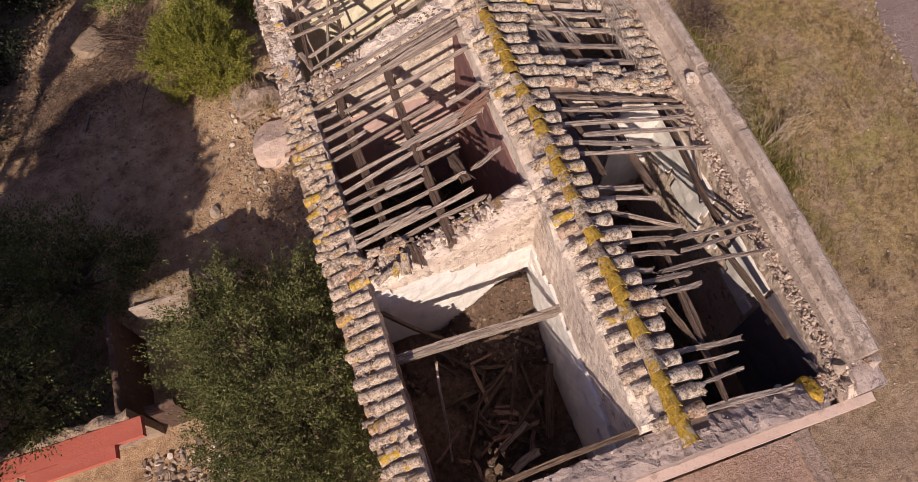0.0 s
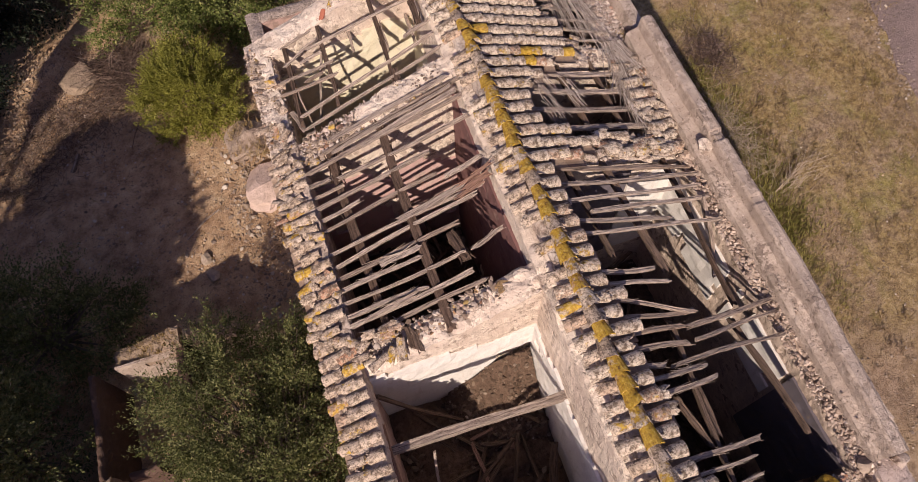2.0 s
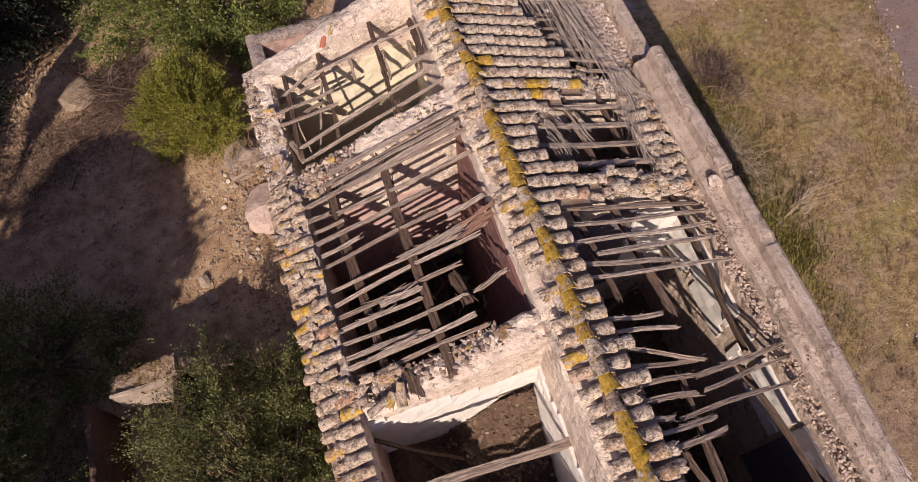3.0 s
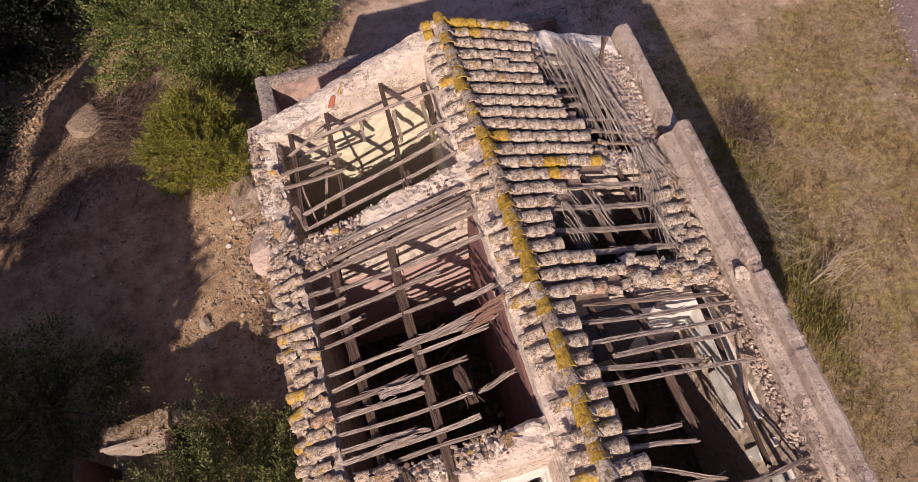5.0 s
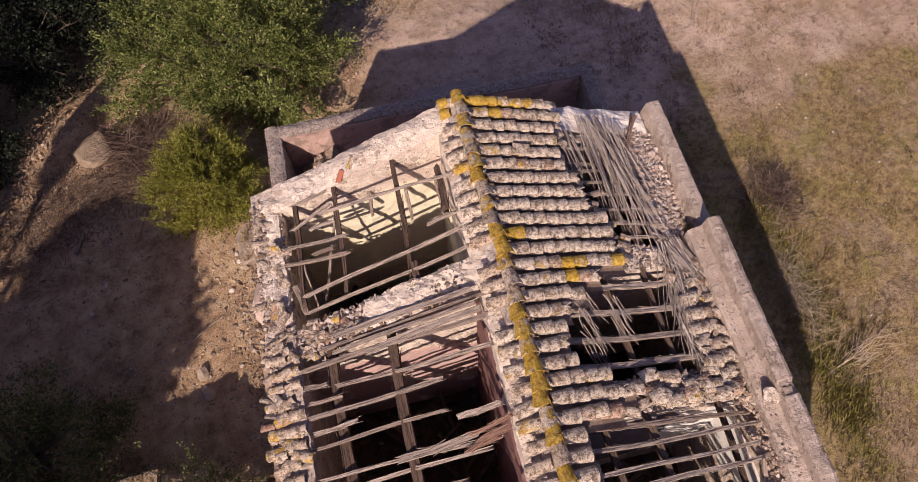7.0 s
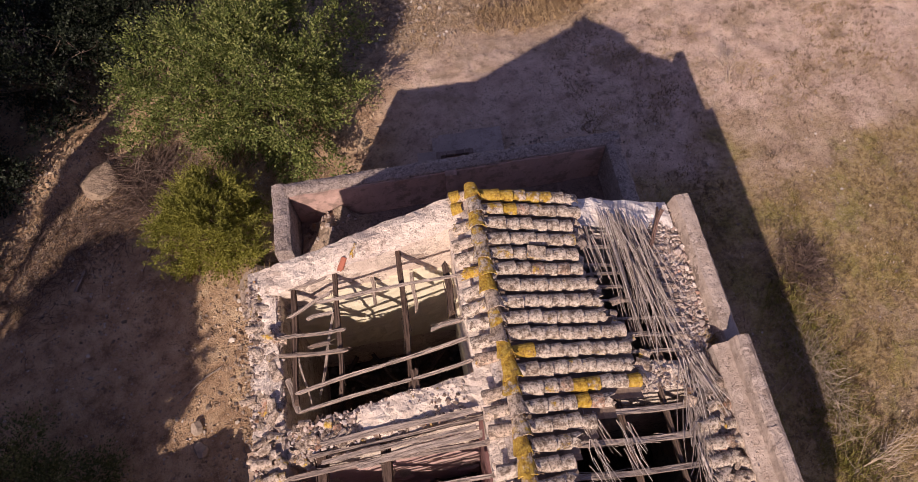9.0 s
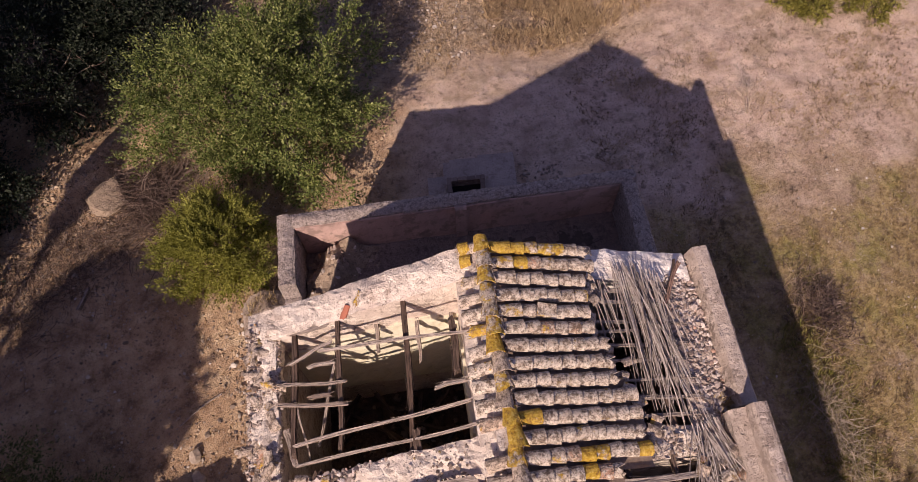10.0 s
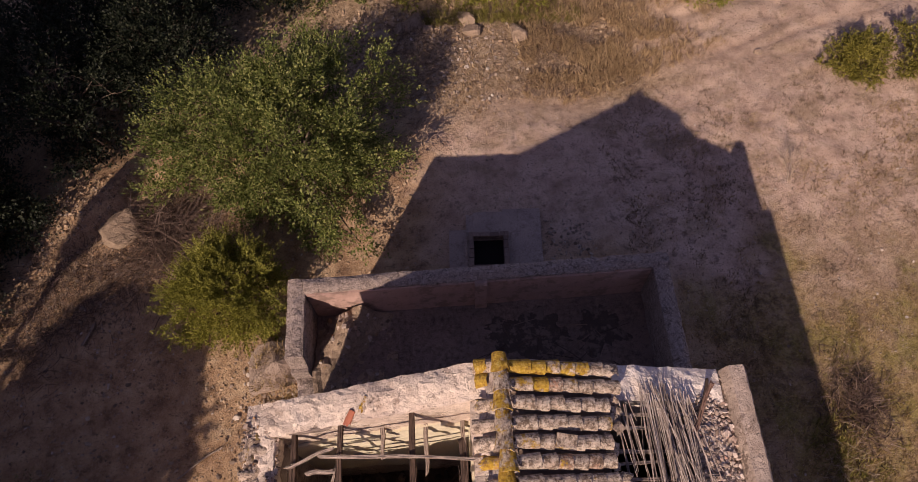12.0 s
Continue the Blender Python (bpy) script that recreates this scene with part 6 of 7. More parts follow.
def tree(name, x, y, height, rx, ry, mat, label, seed, clumps=90, per=170, leaf=0.12, clump=0.42, category="tree", low=0.15, trunk=0.16, upright=0.25, slim=1.0, shoots=0, shoot=0.4, lift=0.3, sprig_leaves=16, lump=0.22):
    """A broad tree: trunk and limbs, and a crown of leaf clumps on an uneven, gapped outline."""
    z = ground_z(x, y)
    r = np.random.default_rng(seed)
    ob = tagged(new(name), label, category)
    ob.location = (x, y, z)
    centres, radii, limbs = [], [], []
    mid = Vector((0, 0, height * (0.35 if low < 0.3 else 0.6)))
    limbs.append(((0, 0, -0.3), tuple(mid * 0.6), trunk, trunk * 0.7))
    for i in range(clumps):
        a, h = r.uniform(0, 6.28), r.random()
        el = low + (1 - low) * h
        prof = math.sqrt(max(0.0, 1 - ((el - 0.42) / 0.62) ** 2))
        lobes = 1 + lump * math.sin(3 * a + seed) + 0.5 * lump * math.sin(7 * a + 2 * seed) + 0.4 * lump * math.sin(9 * el + 2 * a)
        q = prof * lobes * (0.12 + 0.88 * r.random() ** 0.55)
        c = (math.cos(a) * rx * q, math.sin(a) * ry * q, height * el * (0.95 + 0.1 * r.random()))
        centres.append(c)
        radii.append(clump * r.uniform(0.6, 1.35))
        if i % 4 == 0:
            limbs.append((tuple(mid * r.uniform(0.35, 0.9)), tuple(Vector(c) * 0.95), trunk * 0.4, 0.012))
    part_of("trunk", limb_mesh("trunk", limbs, M_BARK), ob, "brown bark trunk with limbs")
    tw = []
    for c, rad in zip(centres[::2], radii[::2]):
        for _ in range(3):
            d = Vector(r.normal(size=3)).normalized() * rad * 1.25
            tw.append((tuple(Vector(c) * 0.9), tuple(Vector(c) + d)))
    part_of("branchwork", sticks_mesh("branchwork", tw, 0.008, M_TWIG, seed + 2, 0.06), ob, "thin bare twigs between the leaves", "stuff")
    sprigs = []
    for c, rad in zip(centres, radii):
        out = Vector((c[0] / rx, c[1] / ry, (c[2] - 0.35 * height) / height * 1.6))
        for _ in range(shoots):
            d = (out.normalized() + Vector(r.normal(0, 0.55, 3)) + Vector((0, 0, lift))).normalized()
            sprigs.append((tuple(Vector(c) + d * rad * 0.6), tuple(d), shoot * r.uniform(0.5, 1.4)))
    part_of("crown", leaf_cloud("crown", centres, radii, per, leaf, mat, seed + 1, upright=upright, slim=slim, sprigs=sprigs, sprig_leaves=sprig_leaves), ob, "uneven leafy crown")
    return ob


tree("bush", -6.55, 4.6, 2.15, 1.40, 1.40, M_YELLOWGREEN, "dense rounded yellow-green shrub of upright feathery plumes", 3, 230, 50, 0.085, 0.24, "shrub", 0.04, 0.07, 1.0, 0.7, shoots=5, shoot=0.46, lift=0.9, sprig_leaves=42, lump=0.10)
tree("oak_tree", -4.98, 8.85, 4.0, 3.3, 2.6, M_LEAF, "broad green evergreen oak behind the ruin", 5, 260, 110, 0.10, 0.38, low=0.06, slim=0.95, shoots=10, shoot=0.66, sprig_leaves=24, lump=0.27)
tree("oak_tree", -6.1, -7.55, 4.2, 2.35, 3.75, M_OLIVE, "grey-green evergreen oak close to the eave", 7, 460, 110, 0.07, 0.32, low=0.06, slim=0.9, shoots=8, shoot=0.5, sprig_leaves=26, lift=0.6)
tree("oak_tree", -12.3, -5.1, 4.6, 1.9, 1.8, M_OLIVE, "evergreen oak growing in the fallen outbuilding", 8, 110, 90, 0.10, 0.4, low=0.2, slim=0.9, shoots=8, shoot=0.6, sprig_leaves=18)
tree("oak_tree", -11.4, -2.1, 3.3, 2.2, 1.6, M_OLIVE, "evergreen oak standing in the shade of the yard", 9, 130, 70, 0.09, 0.36, low=0.1, slim=0.9, shoots=8, shoot=0.6, sprig_leaves=18)
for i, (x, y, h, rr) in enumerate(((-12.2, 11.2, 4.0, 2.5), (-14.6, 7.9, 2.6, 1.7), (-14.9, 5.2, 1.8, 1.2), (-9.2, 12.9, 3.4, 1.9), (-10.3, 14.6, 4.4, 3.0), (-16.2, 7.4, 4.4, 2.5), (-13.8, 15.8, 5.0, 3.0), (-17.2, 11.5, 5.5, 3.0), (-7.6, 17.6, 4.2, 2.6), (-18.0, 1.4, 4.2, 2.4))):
    tree("oak_tree", x, y, h, rr, rr, M_DARKLEAF, "evergreen oak of the thicket, its shade put into the leaf colour", 20 + i, 110, 80, 0.11, 0.5, low=0.1, shoots=7, shoot=0.7, sprig_leaves=18)
for i, (x, y, h, rr) in enumerate(((-5.1, 16.6, 2.0, 1.7), (-0.3, 16.3, 1.3, 1.5), (2.9, 16.2, 1.3, 1.6), (8.4, 15.5, 1.0, 1.6))):
    tree("bush", x, y, h, rr, rr * 0.7, M_YELLOWGREEN if i else M_LEAF, "low olive-green shrub at the edge of the clearing", 40 + i, 60, 80, 0.09, 0.3, "shrub", 0.03, 0.05, shoots=4, shoot=0.3)
for i, (x, y, h, rr) in enumerate(((12.45, 11.0, 0.9, 0.75), (14.5, 10.75, 1.3, 1.1))):
    tree("bush", x, y, h, rr, rr, M_OLIVESHRUB, "small dark olive shrub on trodden earth", 50 + i, 70, 80, 0.08, 0.2, "shrub", 0.03, 0.04, shoots=5, shoot=0.25)
# unseen tall trees, added on the sunny side to cast shade over the yard
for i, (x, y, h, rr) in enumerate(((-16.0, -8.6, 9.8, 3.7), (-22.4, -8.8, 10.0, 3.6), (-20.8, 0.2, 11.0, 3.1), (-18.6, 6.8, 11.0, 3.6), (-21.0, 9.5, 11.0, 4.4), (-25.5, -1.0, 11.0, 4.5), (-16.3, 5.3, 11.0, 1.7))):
    tree("shade_caster_tree", x, y, h, rr, rr * (0.6 if i < 2 else 1.0), M_DARKLEAF, "unseen tall oak added to shade the yard and the thicket", 60 + i, 330, 170, 0.26, 0.7 if i < 2 else 0.75, low=0.62 if i < 2 else 0.46, trunk=0.3, lump=0.08 if i < 2 else 0.22)

# added out of view to block sky light from the shaded yard
tree("shade_caster_tree", -14.9, -5.9, 7.4, 2.2, 2.0, M_DARKLEAF, "unseen oak added beside the outbuilding to darken the yard", 79, 200, 130, 0.2, 0.55, low=0.4, trunk=0.2)
# added out of view; its narrow crown throws the dark band along the gully
tree("shade_caster_tree", -16.85, -3.15, 10.8, 0.30, 0.30, M_DARKLEAF, "unseen slim tree added to cast a dark band on the bank", 69, 70, 110, 0.16, 0.24, low=0.76, trunk=0.12, lump=0.05)


def blades(name, places, height, width, mat, seed, label, category="grass", lean=0.45, each=5):
    r = np.random.default_rng(seed)
    verts, faces = [], []
    for x, y in places:
        z = ground_z(x, y) - 0.01
        for _ in range(each):
            a = r.uniform(0, 6.28)
            h = height * r.uniform(0.4, 1.3)
            l = h * lean * r.uniform(0.2, 1.4)
            px, py = x + r.normal(0, 0.06), y + r.normal(0, 0.06)
            ca, sa = math.cos(a), math.sin(a)
            w = width * r.uniform(0.6, 1.3)
            b = len(verts)
            verts += [(px - sa * w, py + ca * w, z), (px + sa * w, py - ca * w, z), (px + ca * l * 0.4 + sa * w * 0.6, py + sa * l * 0.4 - ca * w * 0.6, z + h * 0.6), (px + ca * l, py + sa * l, z + h)]
            faces += [(b, b + 1, b + 2), (b, b + 2, b + 3)]
    return thing(name, mesh_of(name, verts, faces, mat), label, category, kind="stuff")


rg = np.random.default_rng(77)
field = []
while len(field) < 6500:
    x, y = rg.uniform(4.4, 15.5), rg.uniform(-16, 9.5)
    if x > 14.0 + 0.21 * y and y < 0:
        continue
    d = noise.noise(Vector((x * 0.5, y * 0.5, 1.0))) + 0.5 * noise.noise(Vector((x * 1.7, y * 1.7, 4.0)))
    if y > -8.5 + rg.normal(0, 1.2) and d + rg.uniform(-0.5, 0.5) > (0.15 if -8 < y < 3 else 0.40):
        field.append((x, y))
blades("dry_grass", field, 0.085, 0.009, M_STRAW, 5, "straw-coloured dry grass of the field")
back_grass = [(rg.normal(4.6, 1.5), rg.normal(13.2, 1.3)) for _ in range(2100)] + [(rg.uniform(0, 9), rg.uniform(10.5, 15)) for _ in range(450)]
back_grass = [p for p in back_grass if p[0] > 2.1 + 0.7 * noise.noise(Vector((p[1] * 0.8, 0, 4))) and p[1] > 10.7 + 0.3 * abs(p[0] - 3.2) and noise.noise(Vector((p[0] * 0.9, p[1] * 0.9, 3.0))) > -0.15]
blades("dry_grass", back_grass, 0.27, 0.0055, M_TALLSTRAW, 6, "tall dry grass behind the clearing", each=9)
sparse = [(rg.normal(0.6, 0.9), rg.normal(11.2, 0.7)) for _ in range(110)] + [(rg.uniform(-1, 2.6), rg.uniform(11.5, 15)) for _ in range(90)]
blades("dry_grass", sparse, 0.16, 0.005, M_TALLSTRAW, 16, "thin dry grass between the stones", each=8)
blades("green_weeds", [(rg.uniform(-0.9, 4.6), 14.6 + abs(rg.normal(0, 0.45))) for _ in range(420)], 0.24, 0.007, M_GREENGRASS, 19, "yellow-green weeds above the stony bank", each=8)
weeds = [(7.6 + abs(rg.normal(0, 0.75)) + 0.06 * k, -7.5 + k * 1.0 + rg.normal(0, 0.7)) for k in range(9) for _ in range(90 if k < 6 else 40)]
blades("green_weeds", weeds, 0.14, 0.010, M_GREENGRASS, 7, "greenish weeds in the dry field")
dots = []
while len(dots) < 3600:
    x, y = rg.uniform(4.3, 15.0), rg.uniform(-12, 11.5)
    if not (x > 13.6 + 0.21 * y and y < 0) and noise.noise(Vector((x * 0.8, y * 0.8, 7.0))) + rg.uniform(-0.4, 0.4) > 0.05:
        dots.append((x, y))
blades("dead_grass", dots, 0.07, 0.011, M_DEADGRASS, 15, "small dead tufts dotted over the dry ground", lean=1.2, each=7)
tangle = [(x, y) for x, y in zip(rg.normal(8.25, 0.38, 700), rg.uniform(-6.2, 0.2, 700))]
blades("green_weeds", [p for p in tangle if p[0] > 7.4], 0.24, 0.010, M_GREENGRASS, 17, "tall weeds along the foot of the wall")
tall = [(rg.uniform(4.6, 13.2), rg.uniform(-10, 4)) for _ in range(900)]
blades("dead_grass", [p for p in tall if noise.noise(Vector((p[0] * 0.7, p[1] * 0.7, 12.0))) > 0.05 and p[0] < 13.4 + 0.21 * p[1]], 0.17, 0.009, M_DEADGRASS, 18, "taller dead stalks in the dry field", each=7)
blades("dead_grass", [(4.85 + rg.normal(0, 0.10) + 0.55 * rg.integers(2), rg.uniform(-15.0, -11.9)) for _ in range(70)], 0.11, 0.006, M_STRAW, 20, "dry weeds along the terrace kerb", lean=0.9, each=4)
yard = [(rg.uniform(-13, -4.2), rg.uniform(-4, 8)) for _ in range(700)]
blades("dry_grass", yard, 0.10, 0.010, M_STRAW, 8, "sparse dry grass of the yard")

# ---- loose stones and twigs on the ground ----
scatter("ground_stones", "scattered stones and pebbles on the bare earth", 5, [
    (5200, -13.5, -4.1, -4, 9, lambda x, y: ground_z(x, y) + 0.005, 0.010, 0.06),
    (260, -13.5, -4.2, -4, 8.5, lambda x, y: ground_z(x, y) + 0.01, 0.03, 0.13),
    (420, -5.8, -4.0, 0.0, 3.4, lambda x, y: ground_z(x, y) + (0.30 if y > 1.8 else 0.06), 0.02, 0.12),
    (900, -6.2, -4.1, -3.0, 3.2, lambda x, y: ground_z(x, y) + 0.01, 0.015, 0.085),
    (700, -12.6, -9.8, 4.2, 9.0, lambda x, y: ground_z(x, y) + 0.005, 0.015, 0.07),
    (420, -10.4, -8.2, -9.0, -7.2, lambda x, y: ground_z(x, y) + 0.01, 0.03, 0.16),
    (240, 1.9, 3.4, 4.6, 6.4, lambda x, y: ground_z(x, y) + 0.01, 0.015, 0.09),
    (900, -3.6, 1.4, 10.6, 15.4, lambda x, y: ground_z(x, y), 0.02, 0.11),
    (200, -6.6, -4.2, -3.5, 3.0, lambda x, y: ground_z(x, y) + 0.01, 0.03, 0.12),
    (420, -0.8, 2.4, 11.8, 14.6, lambda x, y: ground_z(x, y) - 0.005, 0.015, 0.085),
    (3200, 4.3, 15, -12, 15.0, lambda x, y: ground_z(x, y) + 0.01, 0.010, 0.055),
    (1500, -2, 8, 4.2, 11.0, lambda x, y: ground_z(x, y) + 0.01, 0.010, 0.045),
], M_STONE)


# clods of earth over the bank, the yard and the slope behind
scatter("earth_clods", "crumbled clods of dry brown earth", 6, [
    (1500, -12.6, -9.6, 4.2, 9.4, lambda x, y: ground_z(x, y), 0.02, 0.10),
    (1100, -7.6, -4.1, -2.0, 4.0, lambda x, y: ground_z(x, y), 0.015, 0.07),
    (900, -4.2, -1.5, 3.3, 11.5, lambda x, y: ground_z(x, y), 0.015, 0.08),
    (1400, -4.5, 6.5, 11.0, 16.5, lambda x, y: ground_z(x, y), 0.02, 0.13),
    (900, 5.0, 14.0, 3.0, 13.0, lambda x, y: ground_z(x, y), 0.012, 0.045),
    (900, 4.6, 12.0, -12.0, 3.0, lambda x, y: ground_z(x, y), 0.012, 0.05),
], M_CLOD)
verge = []
for _ in range(900):
    y = rg.uniform(-16, 9)
    verge.append((road_edge(y) + rg.normal(-0.05, 0.22), y))
rubble("verge_stones", [(x, y, ground_z(x, y) + 0.03) for x, y in verge], rg.uniform(0.015, 0.07, 900), M_STONE, "gravel and clods along the edge of the track", 65)
blades("dead_grass", [(x - 0.3, y) for x, y in verge[::2]], 0.12, 0.010, M_DEADGRASS, 66, "dead grass along the edge of the track")


# ---- the fallen outbuilding in the yard ----
def build_annex():
    ob = tagged(new("ruined_outbuilding"), "low roofless outbuilding with a red-painted slab and weedy wall tops", "outbuilding")
    rough_wall("back_wall", "x", -9.45, -7.75, -3.95, -3.45, -0.9, lambda s: 1.85 - 0.24 * (-7.75 - s) + jag(s, 31, 0.08), M_BROWNROCK, parent=ob)
    plaster_sheet("plaster", (-9.4, -3.97, 0.4), (1, 0, 0), (0, 0, 1), 1.6, 1.25, (0, -1, 0), ragged(31, 0.3), M_GREYWALL, ob, "pale plaster remains")
    rough_wall("side_wall", "y", -6.5, -4.0, -10.0, -9.86, -0.9, lambda s: 1.75 + jag(s, 32, 0.05), M_DARKRENDER, parent=ob, label="brown wall with the shade of its face put into the colour")
    rough_wall("broken_wall", "x", -7.62, -4.9, -3.95, -3.62, -0.9, lambda s: 1.98 - 0.62 * (s + 7.62) + jag(s, 36, 0.16), M_BROWNROCK, parent=ob, label="wall falling away towards the house", crumble=0.1)
    rough_wall("low_wall", "y", -5.1, -3.6, -7.95, -7.72, -0.9, lambda s: 1.7 + jag(s, 33, 0.05), M_DARKRENDER, parent=ob, label="brown wall stub with the shade of its face put into the colour")
    rough_wall("front_wall", "x", -14.5, -9.7, -6.72, -6.5, -0.9, lambda s: 1.85 + 0.10 * math.sin(s * 9) + jag(s, 34, 0.06), M_BROWNROCK, parent=ob)
    rough_wall("low_wall", "x", -9.5, -8.8, -6.60, -6.40, -0.9, lambda s: 1.35 + jag(s, 35, 0.1), M_DARKRENDER, parent=ob)
    part_of("roof_slab", box_mesh("roof_slab", -14.5, -9.45, -7.2, -6.74, 1.55, 1.75, M_RED), ob, "red-painted concrete slab")
    part_of("roof_slab", box_mesh("roof_slab", -12.1, -10.1, -7.5, -7.2, 1.54, 1.74, M_RED), ob, "red-painted concrete slab")
    part_of("roof_slab", box_mesh("roof_slab", -14.5, -12.9, -7.9, -7.2, 1.54, 1.74, M_RED), ob, "red-painted concrete slab")


build_annex()
weedy = [(rg.uniform(-9.4, -7.8), rg.uniform(-3.95, -3.5)) for _ in range(150)]


def tufts(name, places, z, height, mat, seed, label):
    r = np.random.default_rng(seed)
    verts, faces = [], []
    for x, y in places:
        for _ in range(6):
            a, h = r.uniform(0, 6.28), height * r.uniform(0.4, 1.3)
            ca, sa, w, l = math.cos(a), math.sin(a), 0.009, h * r.uniform(0.1, 0.9)
            px, py = x + r.normal(0, 0.03), y + r.normal(0, 0.03)
            zz = z(x, y) if callable(z) else z
            b = len(verts)
            verts += [(px - sa * w, py + ca * w, zz), (px + sa * w, py - ca * w, zz), (px + ca * l, py + sa * l, zz + h)]
            faces.append((b, b + 1, b + 2))
    return thing(name, mesh_of(name, verts, faces, mat), label, "grass", kind="stuff")


tufts("wall_grass", weedy, lambda x, y: 1.80 - 0.24 * (-7.75 - x), 0.12, M_STRAW, 91, "dry grass on the outbuilding wall top")
tufts("wall_grass", [(rg.uniform(3.3, 3.62), -2.5 - 3.4 * rg.random()) for _ in range(260)], 6.5, 0.14, M_STRAW, 92, "dry grass rooted behind the parapet")

# ---- stone ledge at the back corner of the house ----
tufts("ledge_grass", [(rg.uniform(-5.8, -4.7), rg.uniform(1.7, 3.0)) for _ in range(90)], 0.30, 0.2, M_STRAW, 93, "dry grass on the stone ledge")


def boulder(name, x, y, s, mat, label, seed, flat=0.7, z=None, facets=11):
    bm = bmesh.new()
    bmesh.ops.create_icosphere(bm, subdivisions=3, radius=1.0)
    r = np.random.default_rng(seed)
    cuts = [(Vector(r.normal(size=3)).normalized(), r.uniform(0.45, 0.80)) for _ in range(facets)]
    for v in bm.verts:
        p = v.co.normalized()
        for n, h in cuts:
            k = p.dot(n) - h
            if k > 0:
                p = p - n * k
        p *= 1 + 0.10 * noise.noise(p * 3.5 + Vector((0, seed, 0))) + 0.05 * noise.noise(p * 9)
        v.co = Vector((p.x, p.y * 0.8, p.z * flat)) * s * 1.15
    me = bpy.data.meshes.new(name)
    bm.to_mesh(me)
    bm.free()
    me.materials.append(mat)
    thing(name, me, label, "rock", m=pose(x, y, (ground_z(x, y) if z is None else z) + s * flat * 0.3, 0, 0, seed * 37))


boulder("boulder", -10.05, 7.3, 0.78, M_BROWNROCK, "brown earthy boulder beside the eroded bank", 4, 0.55, z=-0.60, facets=14)
boulder("stone_ledge", -5.25, 2.55, 1.0, M_LEDGE, "low rough stone ledge beside the house corner", 6, 0.55, z=-0.12, facets=18)
boulder("stone_slab", -5.15, 1.05, 0.90, M_PINKSLAB, "pale pinkish worn slab beside the house wall", 7, 0.34, z=-0.22, facets=12)
boulder("stone_block", 3.49, -5.74, 0.17, M_PALE, "pale squared stone lodged in a gap of the parapet", 41, 0.7, z=6.96, facets=16)
boulder("stone_block", 3.80, -7.10, 0.09, M_PALE, "pale stone lodged in a gap of the parapet", 42, 0.8, z=7.10, facets=16)
boulder("stone_block", -7.26, -0.75, 0.21, M_STONE, "pale squared stone lying in the yard", 2, 0.7)
boulder("stone_block", -7.22, -1.35, 0.24, M_STONE, "pale squared stone lying in the yard", 3, 0.6)
for i, (x, y, s) in enumerate(((-2.46, 14.2, 0.34), (-1.4, 14.75, 0.46), (-1.85, 14.5, 0.26), (0.5, 14.8, 0.42), (0.62, 14.2, 0.34), (9.8, 12.0, 0.15), (-3.4, 14.6, 0.3), (2.2, 13.95, 0.42), (3.2, 13.65, 0.15), (-0.9, 14.45, 0.24))):
    boulder("stone_block" if s < 0.2 else "boulder", x, y, s, M_BROWNROCK, "weathered fieldstone on the slope behind the clearing", 10 + i, 0.6)
boulder("stone_block", 2.58, -11.66, 0.30, M_RIDGE, "stone lump crusted with orange-yellow lichen on the wall corner", 31, 0.55, z=6.52)
boulder("stone_block", 2.19, -11.45, 0.10, M_RIDGE, "small lichen-crusted stone on the front wall", 32, 0.8, z=6.62)
boulder("stone_block", 3.30, -11.45, 0.15, M_STONE, "dark broken stone on the wall corner", 33, 0.7, z=6.60)
boulder("stone_block", 3.72, -11.56, 0.13, M_GREYWALL, "broken grey stone at the end of the parapet", 34, 0.7, z=6.78)
timber("log", (-10.85, 3.75, ground_z(-10.8, 3.8) + 0.1), (-10.6, 4.45, ground_z(-10.6, 4.4) + 0.1), 0.10, 0.10, 95, M_WOOD, "short weathered log on the earth", "log")
timber("branch", (-7.75, 0.0, ground_z(-7.7, 0) + 0.05), (-6.6, 0.75, ground_z(-6.6, 0.7) + 0.05), 0.035, 0.035, 96, M_WOOD, "thin pale fallen branch", "branch", bend=0.06)


def brush(name, cx, cy, sx, sy, n, h, seed, label, mat=M_TWIG, radius=0.009, length=(0.4, 1.1)):
    r = np.random.default_rng(seed)
    rows = []
    for _ in range(n):
        x, y = r.normal(cx, sx), r.normal(cy, sy)
        a, ln = r.uniform(0, 6.28), r.uniform(*length)
        z = ground_z(x, y) + r.uniform(0, h) * math.exp(-((x - cx) / sx / 1.6) ** 2)
        rows.append(((x, y, z), (x + math.cos(a) * ln, y + math.sin(a) * ln, z + r.uniform(-0.05, 0.3))))
    thing(name, sticks_mesh(name, rows, radius, mat, seed, 0.09), label, "brushwood", kind="stuff")


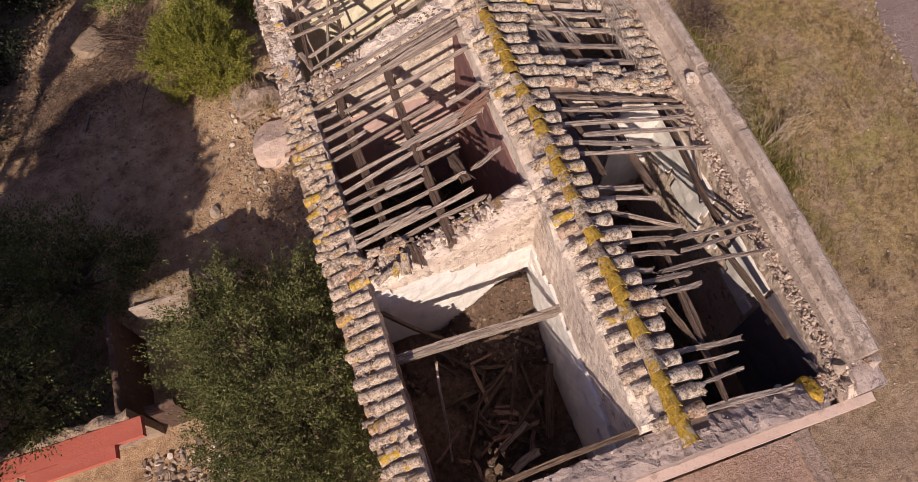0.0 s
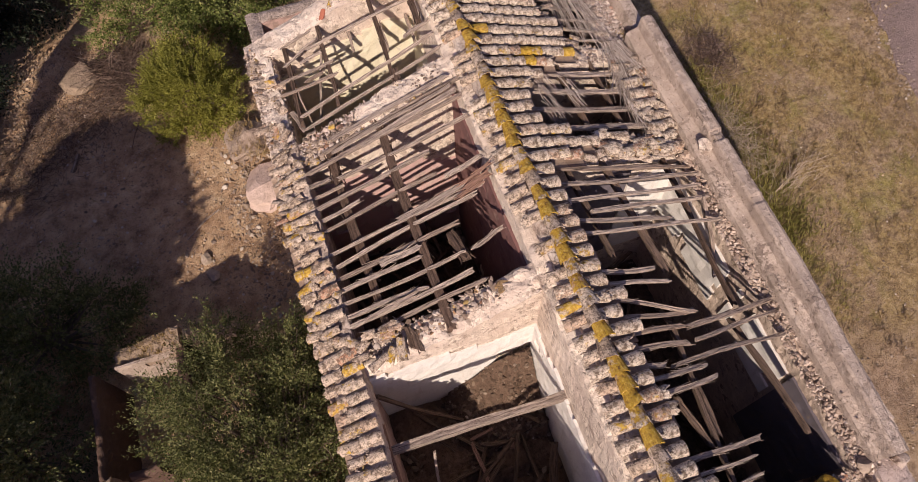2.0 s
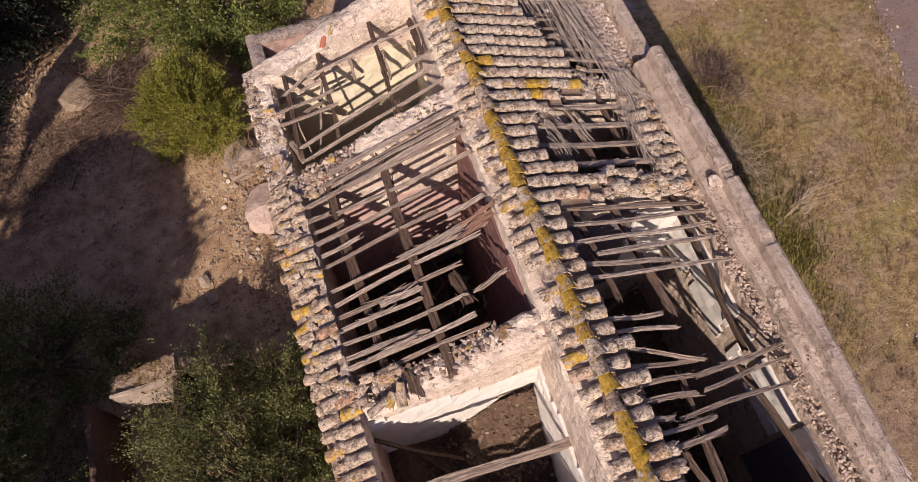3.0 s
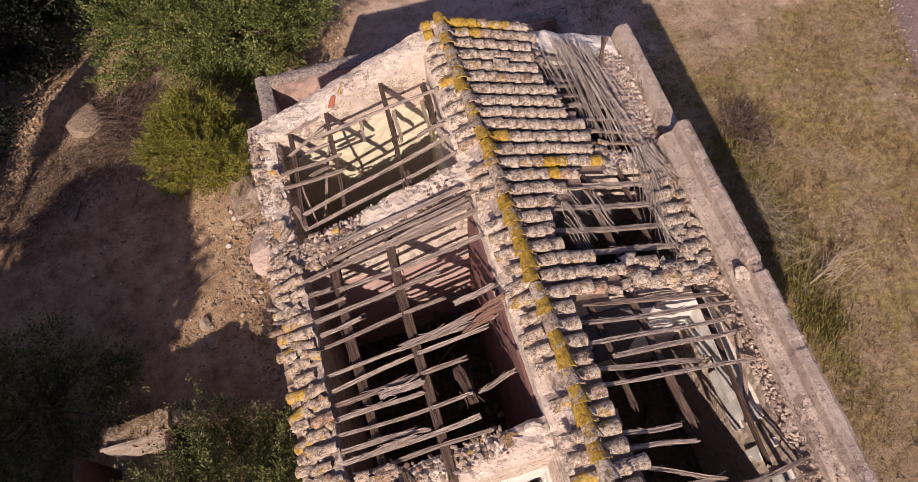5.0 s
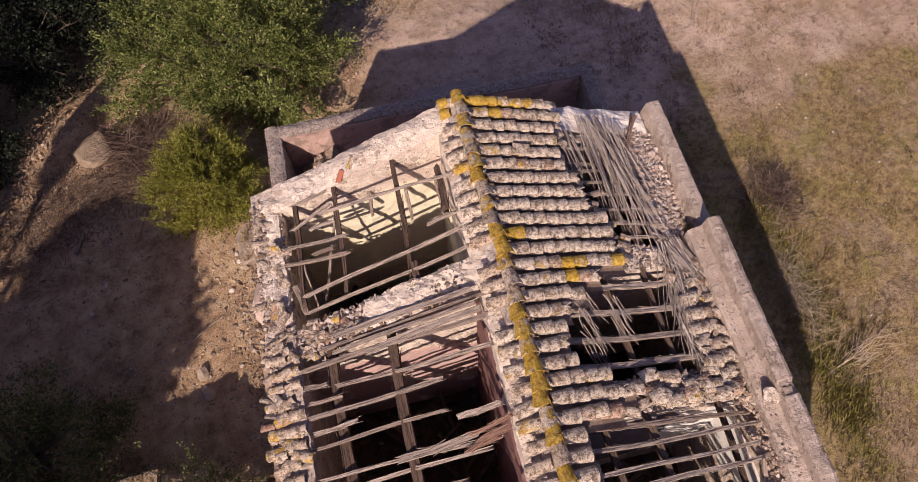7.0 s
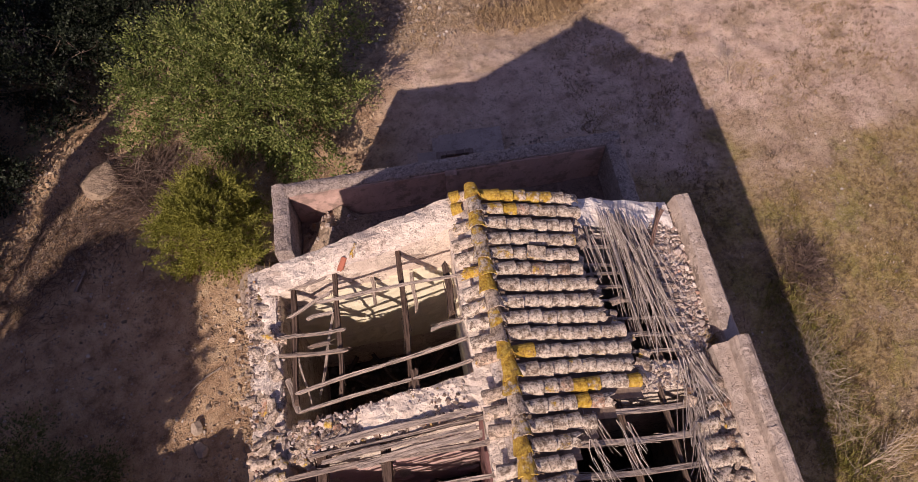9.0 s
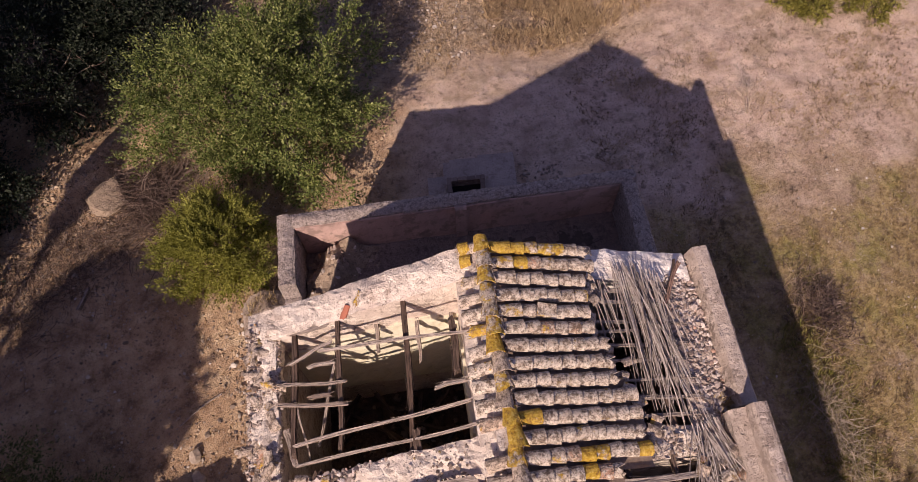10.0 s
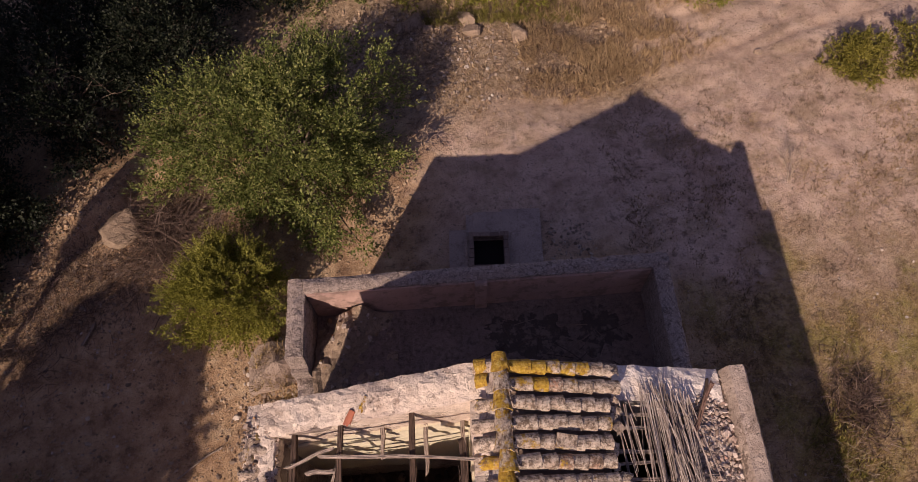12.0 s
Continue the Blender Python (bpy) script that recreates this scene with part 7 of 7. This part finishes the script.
brush("brushwood", -8.75, 6.95, 0.60, 0.75, 1500, 0.5, 101, "heap of dead reddish brushwood by the bank")
brush("brushwood", -10.4, 6.1, 0.8, 0.6, 900, 0.1, 108, "scattered reddish twigs over the bank", radius=0.006, length=(0.12, 0.4))
brush("brushwood", -11.5, 5.4, 1.0, 0.9, 1100, 0.12, 102, "scattered dead twigs on the earth", radius=0.006, length=(0.15, 0.5))
brush("brushwood", -12.6, 4.4, 0.9, 0.9, 900, 0.12, 103, "scattered dead twigs on the earth", radius=0.006, length=(0.15, 0.5))
brush("brushwood", -1.9, 12.8, 0.8, 1.0, 900, 0.2, 106, "scattered dead twigs among the stones", radius=0.006, length=(0.15, 0.5))
brush("brushwood", 3.9, 13.2, 1.1, 1.1, 600, 0.2, 107, "dry stalks flattened on the slope", radius=0.006, length=(0.2, 0.6))
brush("brushwood", 8.95, 0.45, 0.36, 0.5, 800, 0.3, 104, "low brown dead scrub in the field", radius=0.009, length=(0.12, 0.4))
brush("brushwood", -7.2, 6.6, 0.7, 0.6, 260, 0.3, 105, "dead undergrowth between the shrubs", radius=0.007, length=(0.2, 0.6))


def dead_bush(name, x, y, way, spread, ln, n, seed, label):
    r = np.random.default_rng(seed)
    z = ground_z(x, y)
    rows = []
    for _ in range(n):
        a = math.atan2(way[1], way[0]) + r.normal(0, spread)
        l, h = ln * r.uniform(0.5, 1.1), r.uniform(0.2, 0.75)
        tip = (x + math.cos(a) * l, y + math.sin(a) * l, z + h)
        rows.append(((x + r.normal(0, 0.03), y + r.normal(0, 0.03), z), tip))
        for _ in range(4):
            f = r.uniform(0.4, 0.9)
            b = a + r.choice([-1, 1]) * r.uniform(0.3, 0.7)
            s = (x + (tip[0] - x) * f, y + (tip[1] - y) * f, z + h * f)
            rows.append((s, (s[0] + math.cos(b) * l * 0.35, s[1] + math.sin(b) * l * 0.35, s[2] + 0.15)))
    thing(name, sticks_mesh(name, rows, 0.008, M_DRYSTEM, seed, 0.07), label, "dead shrub")


dead_bush("dead_shrub", 8.15, -4.7, (1, 0.25), 0.38, 1.9, 11, 111, "bare bleached shrub in the dry field")
brush("brushwood", 8.2, -2.5, 0.25, 0.9, 420, 0.35, 114, "tangle of pale bare stems at the foot of the wall", M_DRYSTEM, 0.006, (0.2, 0.7))
dead_bush("dead_shrub", 9.3, 7.0, (0.1, 1), 0.4, 0.9, 6, 112, "small bare shrub on the trodden earth")
